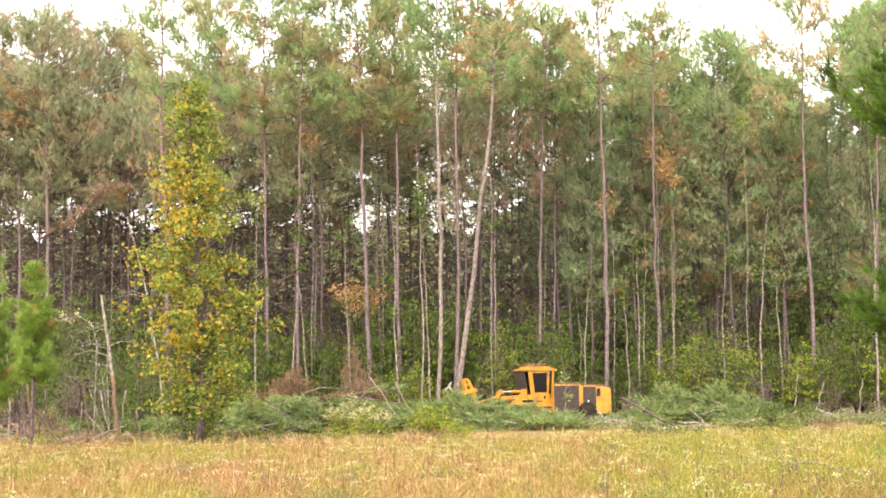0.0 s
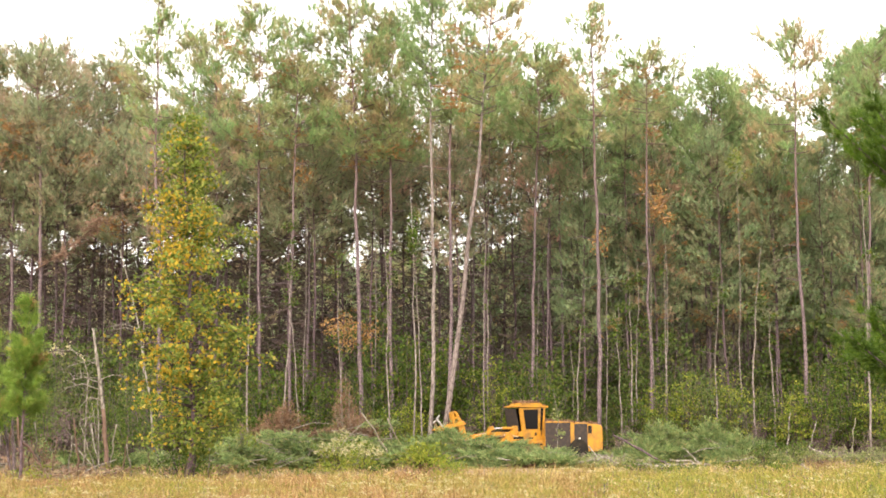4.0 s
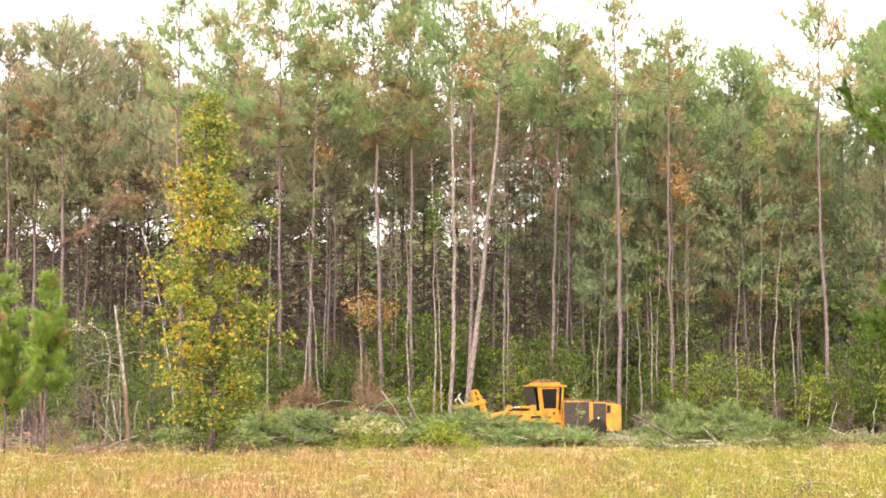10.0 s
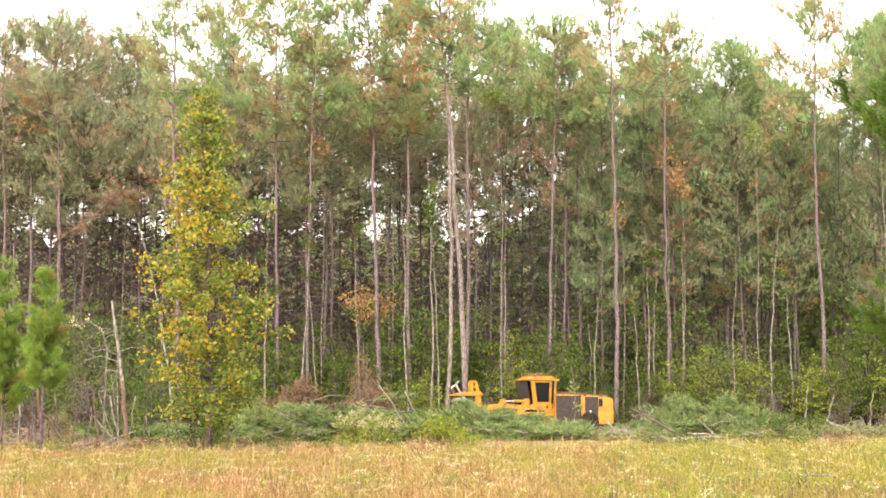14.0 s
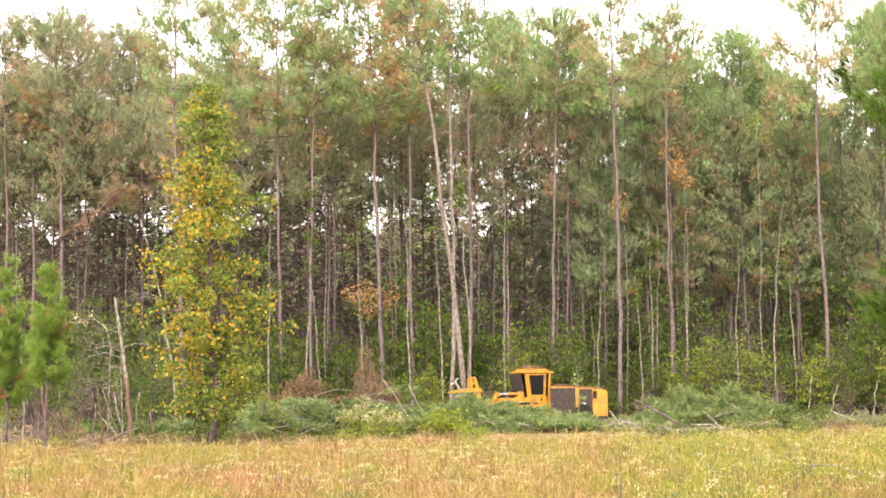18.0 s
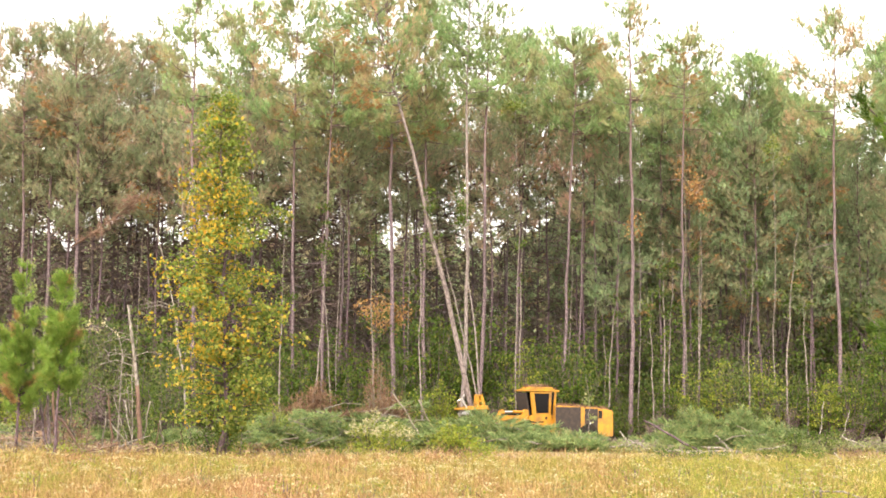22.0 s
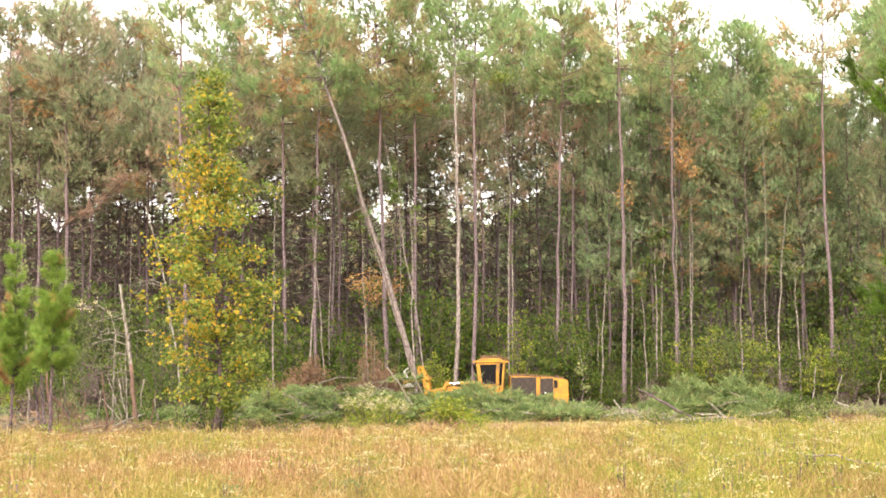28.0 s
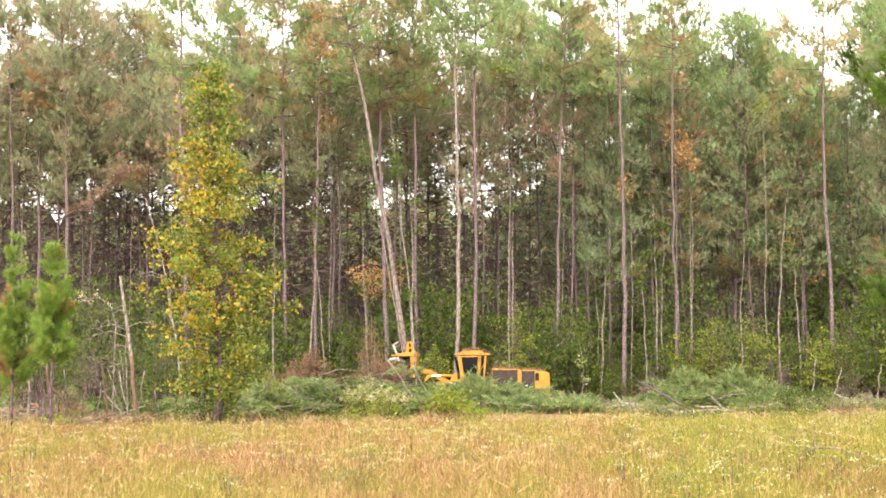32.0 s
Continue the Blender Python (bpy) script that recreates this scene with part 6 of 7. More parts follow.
    part("clamp_pad", profile([(0.50, -0.98), (0.55, -0.74), (1.02, -0.80), (1.10, -0.92)], 0.10, 0.56, 0.015), GREYSTEEL, head, "bare steel clamp pad")
    rng = np.random.default_rng(91)
    for k in range(16):
        a = Vector((rng.uniform(0.1, 0.9), rng.uniform(-0.4, 0.62), rng.uniform(-1.8, -0.75)))
        d = Vector((rng.normal(), rng.normal() * 0.6, rng.normal() * 0.9)).normalized() * rng.uniform(0.5, 1.1)
        part("caught_stick", rod(a - d / 2, a + d / 2, 0.022, 6, None, 0.012), (SNAGWOOD, TWIG, RUSTWOOD)[k % 3], head, "broken limb caught in the head")
    n = 90
    at = np.stack([rng.uniform(0.05, 0.95, n), rng.uniform(-0.4, 0.66, n), rng.uniform(-1.85, -0.95, n)], 1)
    tagged(child("caught_brush", mesh_np("caught_brush", *tufts(rng, at, rng.normal(size=(n, 3)), 9, 0.24, 0.026, 0.6), BRUSH), head, "tangle of dead brown twigs and needles"), kind="stuff")
    return top, cab, front, wheels, arm, head


BUNCHER = feller_buncher()


# ---------------------------------------------------------------- stems held by the machine
CUT_A = grow("cut_pine", pine_meshes(4001, 24.2, 0.215, 0.2, 0.25, 0.68, 1.9, 1.0, gaunt=0.15, dead=0.15, bark=BARK_CUT), pose(1, 68, 0.5), "tall cut pine held upright by the felling head", "pine tree")
CUT_B = grow("cut_sapling", sapling_meshes(4002, 14.5, 0.075, 0.1, 0.15, 300, LEAF_GREEN, BARK_PALE, 0.6), pose(-1, 69, 0), "thin cut sapling gathered by the felling head", "sapling")
CUT_C = grow("cut_sapling", sapling_meshes(4003, 13.0, 0.065, -0.1, 0.1, 260, LEAF_GREEN, BARK_PALE, 0.6), pose(-0.8, 69.3, 0), "thin cut sapling gathered by the felling head", "sapling")


def motions():
    top, cab, front, wheels, arm, head = BUNCHER
    def turned(a):
        return pose(JOINT, 0, 0, 0, 0, a) @ pose(-JOINT, 0, 0)

    walk(top, [
        (0, pose(6.326, 70.2, 0, 0, 0, 180)),
        (0.5, pose(6.283, 70.2, 0, 0, 0, 180)),
        (1, pose(6.264, 70.2, 0, 0, 0, 180)),
        (1.5, pose(6.257, 70.2, 0, 0, 0, 180)),
        (2, pose(6.256, 70.2, 0, 0, 0, 180)),
        (2.5, pose(6.263, 70.2, 0, 0, 0, 180)),
        (3, pose(6.280, 70.2, 0, 0, 0, 180)),
        (3.5, pose(6.279, 70.2, 0, 0, 0, 180)),
        (5.5, pose(6.256, 70.2, 0, 0, 0, 180)),
        (6, pose(6.238, 70.2, 0, 0, 0, 180)),
        (6.5, pose(6.242, 70.2, 0, 0, 0, 180)),
        (7, pose(6.262, 70.2, 0, 0, 0, 180)),
        (7.5, pose(6.266, 70.2, 0, 0, 0, 180)),
        (8, pose(6.268, 70.2, 0, 0, 0, 180)),
        (8.5, pose(6.264, 70.2, 0, 0, 0, 180)),
        (9, pose(6.268, 70.2, 0, 0, 0, 180)),
        (9.5, pose(6.263, 70.2, 0, 0, 0, 180)),
        (10, pose(6.228, 70.2, 0, 0, 0, 180)),
        (10.5, pose(6.061, 70.2, 0, 0, 0, 180)),
        (11, pose(5.829, 70.2, 0, 0, 0, 180)),
        (11.5, pose(5.616, 70.2, 0, 0, 0, 180)),
        (12, pose(5.622, 70.2, 0, 0, 0, 180)),
        (12.5, pose(5.813, 70.2, 0, 0, 0, 180)),
        (13, pose(6.040, 70.2, 0, 0, 0, 180)),
        (13.5, pose(6.098, 70.2, 0, 0, 0, 180)),
        (14, pose(5.957, 70.2, 0, 0, 0, 180)),
        (14.5, pose(5.615, 70.2, 0, 0, 0, 180)),
        (16.5, pose(5.286, 70.2, 0, 0, 0, 180)),
        (17, pose(5.163, 70.2, 0, 0, 0, 180)),
        (17.5, pose(5.271, 70.2, 0, 0, 0, 180)),
        (18, pose(5.477, 70.2, 0, 0, 0, 180)),
        (18.5, pose(5.553, 70.2, 0, 0, 0, 180)),
        (19, pose(5.541, 70.2, 0, 0, 0, 180)),
        (19.5, pose(5.404, 70.2, 0, 0, 0, 180)),
        (20, pose(5.146, 70.2, 0, 0, 0, 180)),
        (20.5, pose(4.837, 70.2, 0, 0, 0, 180)),
        (21, pose(4.734, 70.2, 0, 0, 0, 180)),
        (21.5, pose(4.916, 70.2, 0, 0, 0, 180)),
        (22, pose(5.225, 70.2, 0, 0, 0, 180)),
        (22.5, pose(5.357, 70.2, 0, 0, 0, 180)),
        (23, pose(5.203, 70.2, 0, 0, 0, 180)),
        (23.5, pose(4.908, 70.2, 0, 0, 0, 180)),
        (24, pose(4.678, 70.2, 0, 0, 0, 180)),
        (24.5, pose(4.520, 70.2, 0, 0, 0, 180)),
        (25, pose(4.394, 70.2, 0, 0, 0, 180)),
        (25.5, pose(3.891, 70.2, 0, 0, 0, 180)),
        (27.5, pose(3.510, 70.2, 0, 0, 0, 180)),
        (28, pose(3.302, 70.2, 0, 0, 0, 180)),
        (28.5, pose(3.608, 70.2, 0, 0, 0, 180)),
        (29, pose(3.948, 70.2, 0, 0, 0, 180)),
        (29.5, pose(4.217, 70.2, 0, 0, 0, 180)),
        (30, pose(4.290, 70.2, 0, 0, 0, 180)),
        (30.5, pose(4.100, 70.2, 0, 0, 0, 180)),
        (31, pose(3.678, 70.2, 0, 0, 0, 180)),
        (31.5, pose(3.064, 70.2, 0, 0, 0, 180)),
        (32, pose(2.361, 70.2, 0, 0, 0, 180)),
    ])
    walk(cab, [
        (0, turned(24.0)),
        (0.5, turned(23.9)),
        (1, turned(23.8)),
        (1.5, turned(23.7)),
        (2, turned(23.6)),
        (2.5, turned(23.5)),
        (3, turned(23.4)),
        (3.5, turned(23.3)),
        (5.5, turned(22.9)),
        (6, turned(22.8)),
        (6.5, turned(22.7)),
        (7, turned(22.6)),
        (7.5, turned(22.5)),
        (8, turned(22.4)),
        (8.5, turned(22.3)),
        (9, turned(22.2)),
        (9.5, turned(22.1)),
        (10, turned(22.0)),
        (10.5, turned(22.8)),
        (11, turned(23.5)),
        (11.5, turned(24.2)),
        (12, turned(25.0)),
        (12.5, turned(25.0)),
        (13, turned(25.0)),
        (13.5, turned(25.0)),
        (14, turned(25.0)),
        (14.5, turned(25.0)),
        (16.5, turned(25.0)),
        (17, turned(25.0)),
        (17.5, turned(25.0)),
        (18, turned(25.0)),
        (18.5, turned(25.0)),
        (19, turned(25.0)),
        (19.5, turned(22.5)),
        (20, turned(20.0)),
        (20.5, turned(20.0)),
        (21, turned(20.0)),
        (21.5, turned(22.0)),
        (22, turned(24.0)),
        (22.5, turned(26.0)),
        (23, turned(28.0)),
        (23.5, turned(24.0)),
        (24, turned(20.0)),
        (24.5, turned(17.0)),
        (25, turned(14.0)),
        (25.5, turned(10.0)),
        (27.5, turned(-3.0)),
        (28, turned(-5.0)),
        (28.5, turned(-1.5)),
        (29, turned(2.0)),
        (29.5, turned(9.5)),
        (30, turned(17.0)),
        (30.5, turned(17.5)),
        (31, turned(18.0)),
        (31.5, turned(8.0)),
        (32, turned(-5.0)),
    ])
    walk(front, [
        (0, turned(24.0)),
        (0.5, turned(23.9)),
        (1, turned(23.8)),
        (1.5, turned(23.7)),
        (2, turned(23.6)),
        (2.5, turned(23.5)),
        (3, turned(23.4)),
        (3.5, turned(23.3)),
        (5.5, turned(22.9)),
        (6, turned(22.8)),
        (6.5, turned(22.7)),
        (7, turned(22.6)),
        (7.5, turned(22.5)),
        (8, turned(22.4)),
        (8.5, turned(22.3)),
        (9, turned(22.2)),
        (9.5, turned(22.1)),
        (10, turned(22.0)),
        (10.5, turned(22.8)),
        (11, turned(23.5)),
        (11.5, turned(24.2)),
        (12, turned(25.0)),
        (12.5, turned(25.0)),
        (13, turned(25.0)),
        (13.5, turned(25.0)),
        (14, turned(25.0)),
        (14.5, turned(25.0)),
        (16.5, turned(25.0)),
        (17, turned(25.0)),
        (17.5, turned(25.0)),
        (18, turned(25.0)),
        (18.5, turned(25.0)),
        (19, turned(25.0)),
        (19.5, turned(22.5)),
        (20, turned(20.0)),
        (20.5, turned(20.0)),
        (21, turned(20.0)),
        (21.5, turned(22.0)),
        (22, turned(24.0)),
        (22.5, turned(26.0)),
        (23, turned(28.0)),
        (23.5, turned(24.0)),
        (24, turned(20.0)),
        (24.5, turned(17.0)),
        (25, turned(14.0)),
        (25.5, turned(10.0)),
        (27.5, turned(-3.0)),
        (28, turned(-5.0)),
        (28.5, turned(-1.5)),
        (29, turned(2.0)),
        (29.5, turned(9.5)),
        (30, turned(17.0)),
        (30.5, turned(17.5)),
        (31, turned(18.0)),
        (31.5, turned(8.0)),
        (32, turned(-5.0)),
    ])
    walk(arm, [
        (0, pose(2.168, 0.854, 1.340, 0, 8.6, 24.0)),
        (0.5, pose(2.170, 0.851, 1.340, 0, 8.4, 23.9)),
        (1, pose(2.171, 0.847, 1.340, 0, 7.6, 23.8)),
        (1.5, pose(2.173, 0.844, 1.340, 0, 7.5, 23.7)),
        (2, pose(2.174, 0.841, 1.340, 0, 5.6, 23.6)),
        (2.5, pose(2.176, 0.837, 1.340, 0, 4.6, 23.5)),
        (3, pose(2.177, 0.834, 1.340, 0, 3.6, 23.4)),
        (3.5, pose(2.179, 0.831, 1.340, 0, 4.3, 23.3)),
        (5.5, pose(2.184, 0.817, 1.340, 0, 3.9, 22.9)),
        (6, pose(2.186, 0.814, 1.340, 0, 4.2, 22.8)),
        (6.5, pose(2.187, 0.810, 1.340, 0, 3.9, 22.7)),
        (7, pose(2.189, 0.807, 1.340, 0, 4.2, 22.6)),
        (7.5, pose(2.190, 0.804, 1.340, 0, 4.8, 22.5)),
        (8, pose(2.192, 0.800, 1.340, 0, 4.2, 22.4)),
        (8.5, pose(2.193, 0.797, 1.340, 0, 5.4, 22.3)),
        (9, pose(2.194, 0.793, 1.340, 0, 4.5, 22.2)),
        (9.5, pose(2.196, 0.790, 1.340, 0, 5.0, 22.1)),
        (10, pose(2.197, 0.787, 1.340, 0, 3.9, 22.0)),
        (10.5, pose(2.187, 0.812, 1.340, 0, 4.2, 22.8)),
        (11, pose(2.176, 0.837, 1.340, 0, 5.5, 23.5)),
        (11.5, pose(2.165, 0.863, 1.340, 0, 3.6, 24.2)),
        (12, pose(2.153, 0.887, 1.340, 0, 2.1, 25.0)),
        (12.5, pose(2.153, 0.887, 1.340, 0, 2.2, 25.0)),
        (13, pose(2.153, 0.887, 1.340, 0, -0.5, 25.0)),
        (13.5, pose(2.153, 0.887, 1.340, 0, -2.7, 25.0)),
        (14, pose(2.153, 0.887, 1.340, 0, -0.5, 25.0)),
        (14.5, pose(2.153, 0.887, 1.340, 0, -0.0, 25.0)),
        (16.5, pose(2.153, 0.887, 1.340, 0, 4.1, 25.0)),
        (17, pose(2.153, 0.887, 1.340, 0, 4.0, 25.0)),
        (17.5, pose(2.153, 0.887, 1.340, 0, 3.0, 25.0)),
        (18, pose(2.153, 0.887, 1.340, 0, 4.9, 25.0)),
        (18.5, pose(2.153, 0.887, 1.340, 0, 5.1, 25.0)),
        (19, pose(2.153, 0.887, 1.340, 0, 4.4, 25.0)),
        (19.5, pose(2.190, 0.804, 1.340, 0, 4.0, 22.5)),
        (20, pose(2.223, 0.718, 1.340, 0, 2.8, 20.0)),
        (20.5, pose(2.223, 0.718, 1.340, 0, 6.6, 20.0)),
        (21, pose(2.223, 0.718, 1.340, 0, 6.1, 20.0)),
        (21.5, pose(2.197, 0.787, 1.340, 0, 5.3, 22.0)),
        (22, pose(2.168, 0.854, 1.340, 0, 6.1, 24.0)),
        (22.5, pose(2.137, 0.921, 1.340, 0, 4.3, 26.0)),
        (23, pose(2.104, 0.986, 1.340, 0, 1.9, 28.0)),
        (23.5, pose(2.168, 0.854, 1.340, 0, -4.4, 24.0)),
        (24, pose(2.223, 0.718, 1.340, 0, -4.5, 20.0)),
        (24.5, pose(2.258, 0.614, 1.340, 0, -5.4, 17.0)),
        (25, pose(2.288, 0.508, 1.340, 0, -3.2, 14.0)),
        (25.5, pose(2.318, 0.365, 1.340, 0, 1.7, 10.0)),
        (27.5, pose(2.347, -0.110, 1.340, 0, 2.2, -3.0)),
        (28, pose(2.342, -0.183, 1.340, 0, 3.2, -5.0)),
        (28.5, pose(2.349, -0.055, 1.340, 0, 2.7, -1.5)),
        (29, pose(2.349, 0.073, 1.340, 0, 1.6, 2.0)),
        (29.5, pose(2.321, 0.347, 1.340, 0, 1.0, 9.5)),
        (30, pose(2.258, 0.614, 1.340, 0, 4.3, 17.0)),
        (30.5, pose(2.253, 0.631, 1.340, 0, 0.6, 17.5)),
        (31, pose(2.247, 0.649, 1.340, 0, -5.2, 18.0)),
        (31.5, pose(2.330, 0.292, 1.340, 0, -16.9, 8.0)),
        (32, pose(2.342, -0.183, 1.340, 0, -24.9, -5.0)),
    ])
    walk(head, [
        (0, pose(4.701, 1.582, 2.297, 0, 14.0, 24.0)),
        (0.5, pose(4.783, 1.598, 2.291, 0, 14.0, 23.9)),
        (1, pose(4.729, 1.575, 2.331, 0, 14.0, 23.8)),
        (1.5, pose(4.729, 1.574, 2.336, 0, 14.0, 23.7)),
        (2, pose(4.769, 1.572, 2.411, 0, 14.0, 23.6)),
        (2.5, pose(4.806, 1.579, 2.449, 0, 14.0, 23.5)),
        (3, pose(4.872, 1.601, 2.485, 0, 14.0, 23.4)),
        (3.5, pose(4.845, 1.586, 2.459, 0, 14.0, 23.3)),
        (5.5, pose(4.827, 1.543, 2.477, 0, 14.0, 22.9)),
        (6, pose(4.772, 1.513, 2.469, 0, 14.0, 22.8)),
        (6.5, pose(4.778, 1.512, 2.481, 0, 14.0, 22.7)),
        (7, pose(4.789, 1.511, 2.469, 0, 14.0, 22.6)),
        (7.5, pose(4.786, 1.506, 2.445, 0, 14.0, 22.5)),
        (8, pose(4.814, 1.498, 2.465, 0, 14.0, 22.4)),
        (8.5, pose(4.745, 1.475, 2.421, 0, 14.0, 22.3)),
        (9, pose(4.792, 1.481, 2.457, 0, 14.0, 22.2)),
        (9.5, pose(4.795, 1.475, 2.434, 0, 14.0, 22.1)),
        (10, pose(4.719, 1.452, 2.485, 0, 14.0, 22.0)),
        (10.5, pose(4.599, 1.492, 2.480, 0, 11.2, 22.8)),
        (11, pose(4.642, 1.503, 2.428, 0, 8.5, 23.5)),
        (11.5, pose(4.583, 1.540, 2.504, 0, 5.8, 24.2)),
        (12, pose(4.579, 1.577, 2.558, 0, 3.0, 25.0)),
        (12.5, pose(4.431, 1.545, 2.564, 0, 1.5, 25.0)),
        (13, pose(4.217, 1.511, 2.654, 0, 0.0, 25.0)),
        (13.5, pose(4.222, 1.520, 2.726, 0, 0.7, 25.0)),
        (14, pose(4.403, 1.545, 2.657, 0, 1.3, 25.0)),
        (14.5, pose(4.482, 1.611, 2.642, 0, 2.0, 25.0)),
        (16.5, pose(4.552, 1.564, 2.487, 0, 3.8, 25.0)),
        (17, pose(4.619, 1.556, 2.486, 0, 3.7, 25.0)),
        (17.5, pose(4.374, 1.562, 2.537, 0, 3.5, 25.0)),
        (18, pose(4.153, 1.464, 2.491, 0, 3.3, 25.0)),
        (18.5, pose(4.124, 1.456, 2.487, 0, 3.2, 25.0)),
        (19, pose(4.219, 1.489, 2.499, 0, 3.0, 25.0)),
        (19.5, pose(4.264, 1.351, 2.512, 0, 2.8, 22.5)),
        (20, pose(4.364, 1.206, 2.547, 0, 2.7, 20.0)),
        (20.5, pose(4.327, 1.175, 2.425, 0, 2.5, 20.0)),
        (21, pose(4.461, 1.170, 2.428, 0, 2.3, 20.0)),
        (21.5, pose(4.320, 1.299, 2.465, 0, 2.2, 22.0)),
        (22, pose(4.083, 1.405, 2.461, 0, 2.0, 24.0)),
        (22.5, pose(3.953, 1.486, 2.521, 0, 1.0, 26.0)),
        (23, pose(3.985, 1.610, 2.585, 0, 0.0, 28.0)),
        (23.5, pose(4.164, 1.383, 2.776, 0, 0.8, 24.0)),
        (24, pose(4.279, 1.146, 2.781, 0, 1.5, 20.0)),
        (24.5, pose(4.290, 1.001, 2.806, 0, 2.2, 17.0)),
        (25, pose(4.329, 0.816, 2.740, 0, 3.0, 14.0)),
        (25.5, pose(3.890, 0.558, 2.601, 0, 3.8, 10.0)),
        (27.5, pose(4.991, -0.179, 2.550, 0, 7.2, -3.0)),
        (28, pose(4.607, -0.300, 2.527, 0, 8.0, -5.0)),
        (28.5, pose(4.262, -0.083, 2.561, 0, 6.0, -1.5)),
        (29, pose(4.019, 0.106, 2.602, 0, 4.5, 2.0)),
        (29.5, pose(4.118, 0.526, 2.614, 0, 3.0, 9.5)),
        (30, pose(4.416, 1.043, 2.496, 0, 0.0, 17.0)),
        (30.5, pose(4.432, 1.080, 2.621, 0, -1.0, 17.5)),
        (31, pose(4.405, 1.088, 2.812, 0, -2.0, 18.0)),
        (31.5, pose(4.230, 0.453, 3.135, 0, 0.0, 8.0)),
        (32, pose(4.199, -0.274, 3.376, 0, 0.0, -5.0)),
    ])
    for hub, x, s in wheels:
        def roll(a, spin):
            ahead = x > 0
            return (turned(a) if ahead else pose(0, 0, 0)) @ pose(x, 0.86 * s, 0.60, 0, spin, 0)

        walk(hub, [
            (0, roll(24.0, 0.0)),
            (0.5, roll(23.9, 4.0)),
            (1, roll(23.8, 5.8)),
            (1.5, roll(23.7, 6.5)),
            (2, roll(23.6, 6.6)),
            (2.5, roll(23.5, 5.9)),
            (3, roll(23.4, 4.4)),
            (3.5, roll(23.3, 4.5)),
            (5.5, roll(22.9, 6.6)),
            (6, roll(22.8, 8.3)),
            (6.5, roll(22.7, 7.9)),
            (7, roll(22.6, 6.1)),
            (7.5, roll(22.5, 5.7)),
            (8, roll(22.4, 5.5)),
            (8.5, roll(22.3, 5.9)),
            (9, roll(22.2, 5.5)),
            (9.5, roll(22.1, 6.0)),
            (10, roll(22.0, 9.2)),
            (10.5, roll(22.8, 24.9)),
            (11, roll(23.5, 46.7)),
            (11.5, roll(24.2, 66.7)),
            (12, roll(25.0, 66.1)),
            (12.5, roll(25.0, 48.2)),
            (13, roll(25.0, 26.9)),
            (13.5, roll(25.0, 21.4)),
            (14, roll(25.0, 34.7)),
            (14.5, roll(25.0, 66.9)),
            (16.5, roll(25.0, 97.7)),
            (17, roll(25.0, 109.3)),
            (17.5, roll(25.0, 99.2)),
            (18, roll(25.0, 79.8)),
            (18.5, roll(25.0, 72.6)),
            (19, roll(25.0, 73.7)),
            (19.5, roll(22.5, 86.7)),
            (20, roll(20.0, 110.9)),
            (20.5, roll(20.0, 139.9)),
            (21, roll(20.0, 149.6)),
            (21.5, roll(22.0, 132.5)),
            (22, roll(24.0, 103.4)),
            (22.5, roll(26.0, 91.0)),
            (23, roll(28.0, 105.5)),
            (23.5, roll(24.0, 133.2)),
            (24, roll(20.0, 154.8)),
            (24.5, roll(17.0, 169.7)),
            (25, roll(14.0, 181.5)),
            (25.5, roll(10.0, 228.7)),
            (27.5, roll(-3.0, 264.6)),
            (28, roll(-5.0, 284.1)),
            (28.5, roll(-1.5, 255.3)),
            (29, roll(2.0, 223.4)),
            (29.5, roll(9.5, 198.1)),
            (30, roll(17.0, 191.2)),
            (30.5, roll(17.5, 209.1)),
            (31, roll(18.0, 248.8)),
            (31.5, roll(8.0, 306.4)),
            (32, roll(-5.0, 372.5)),
        ])
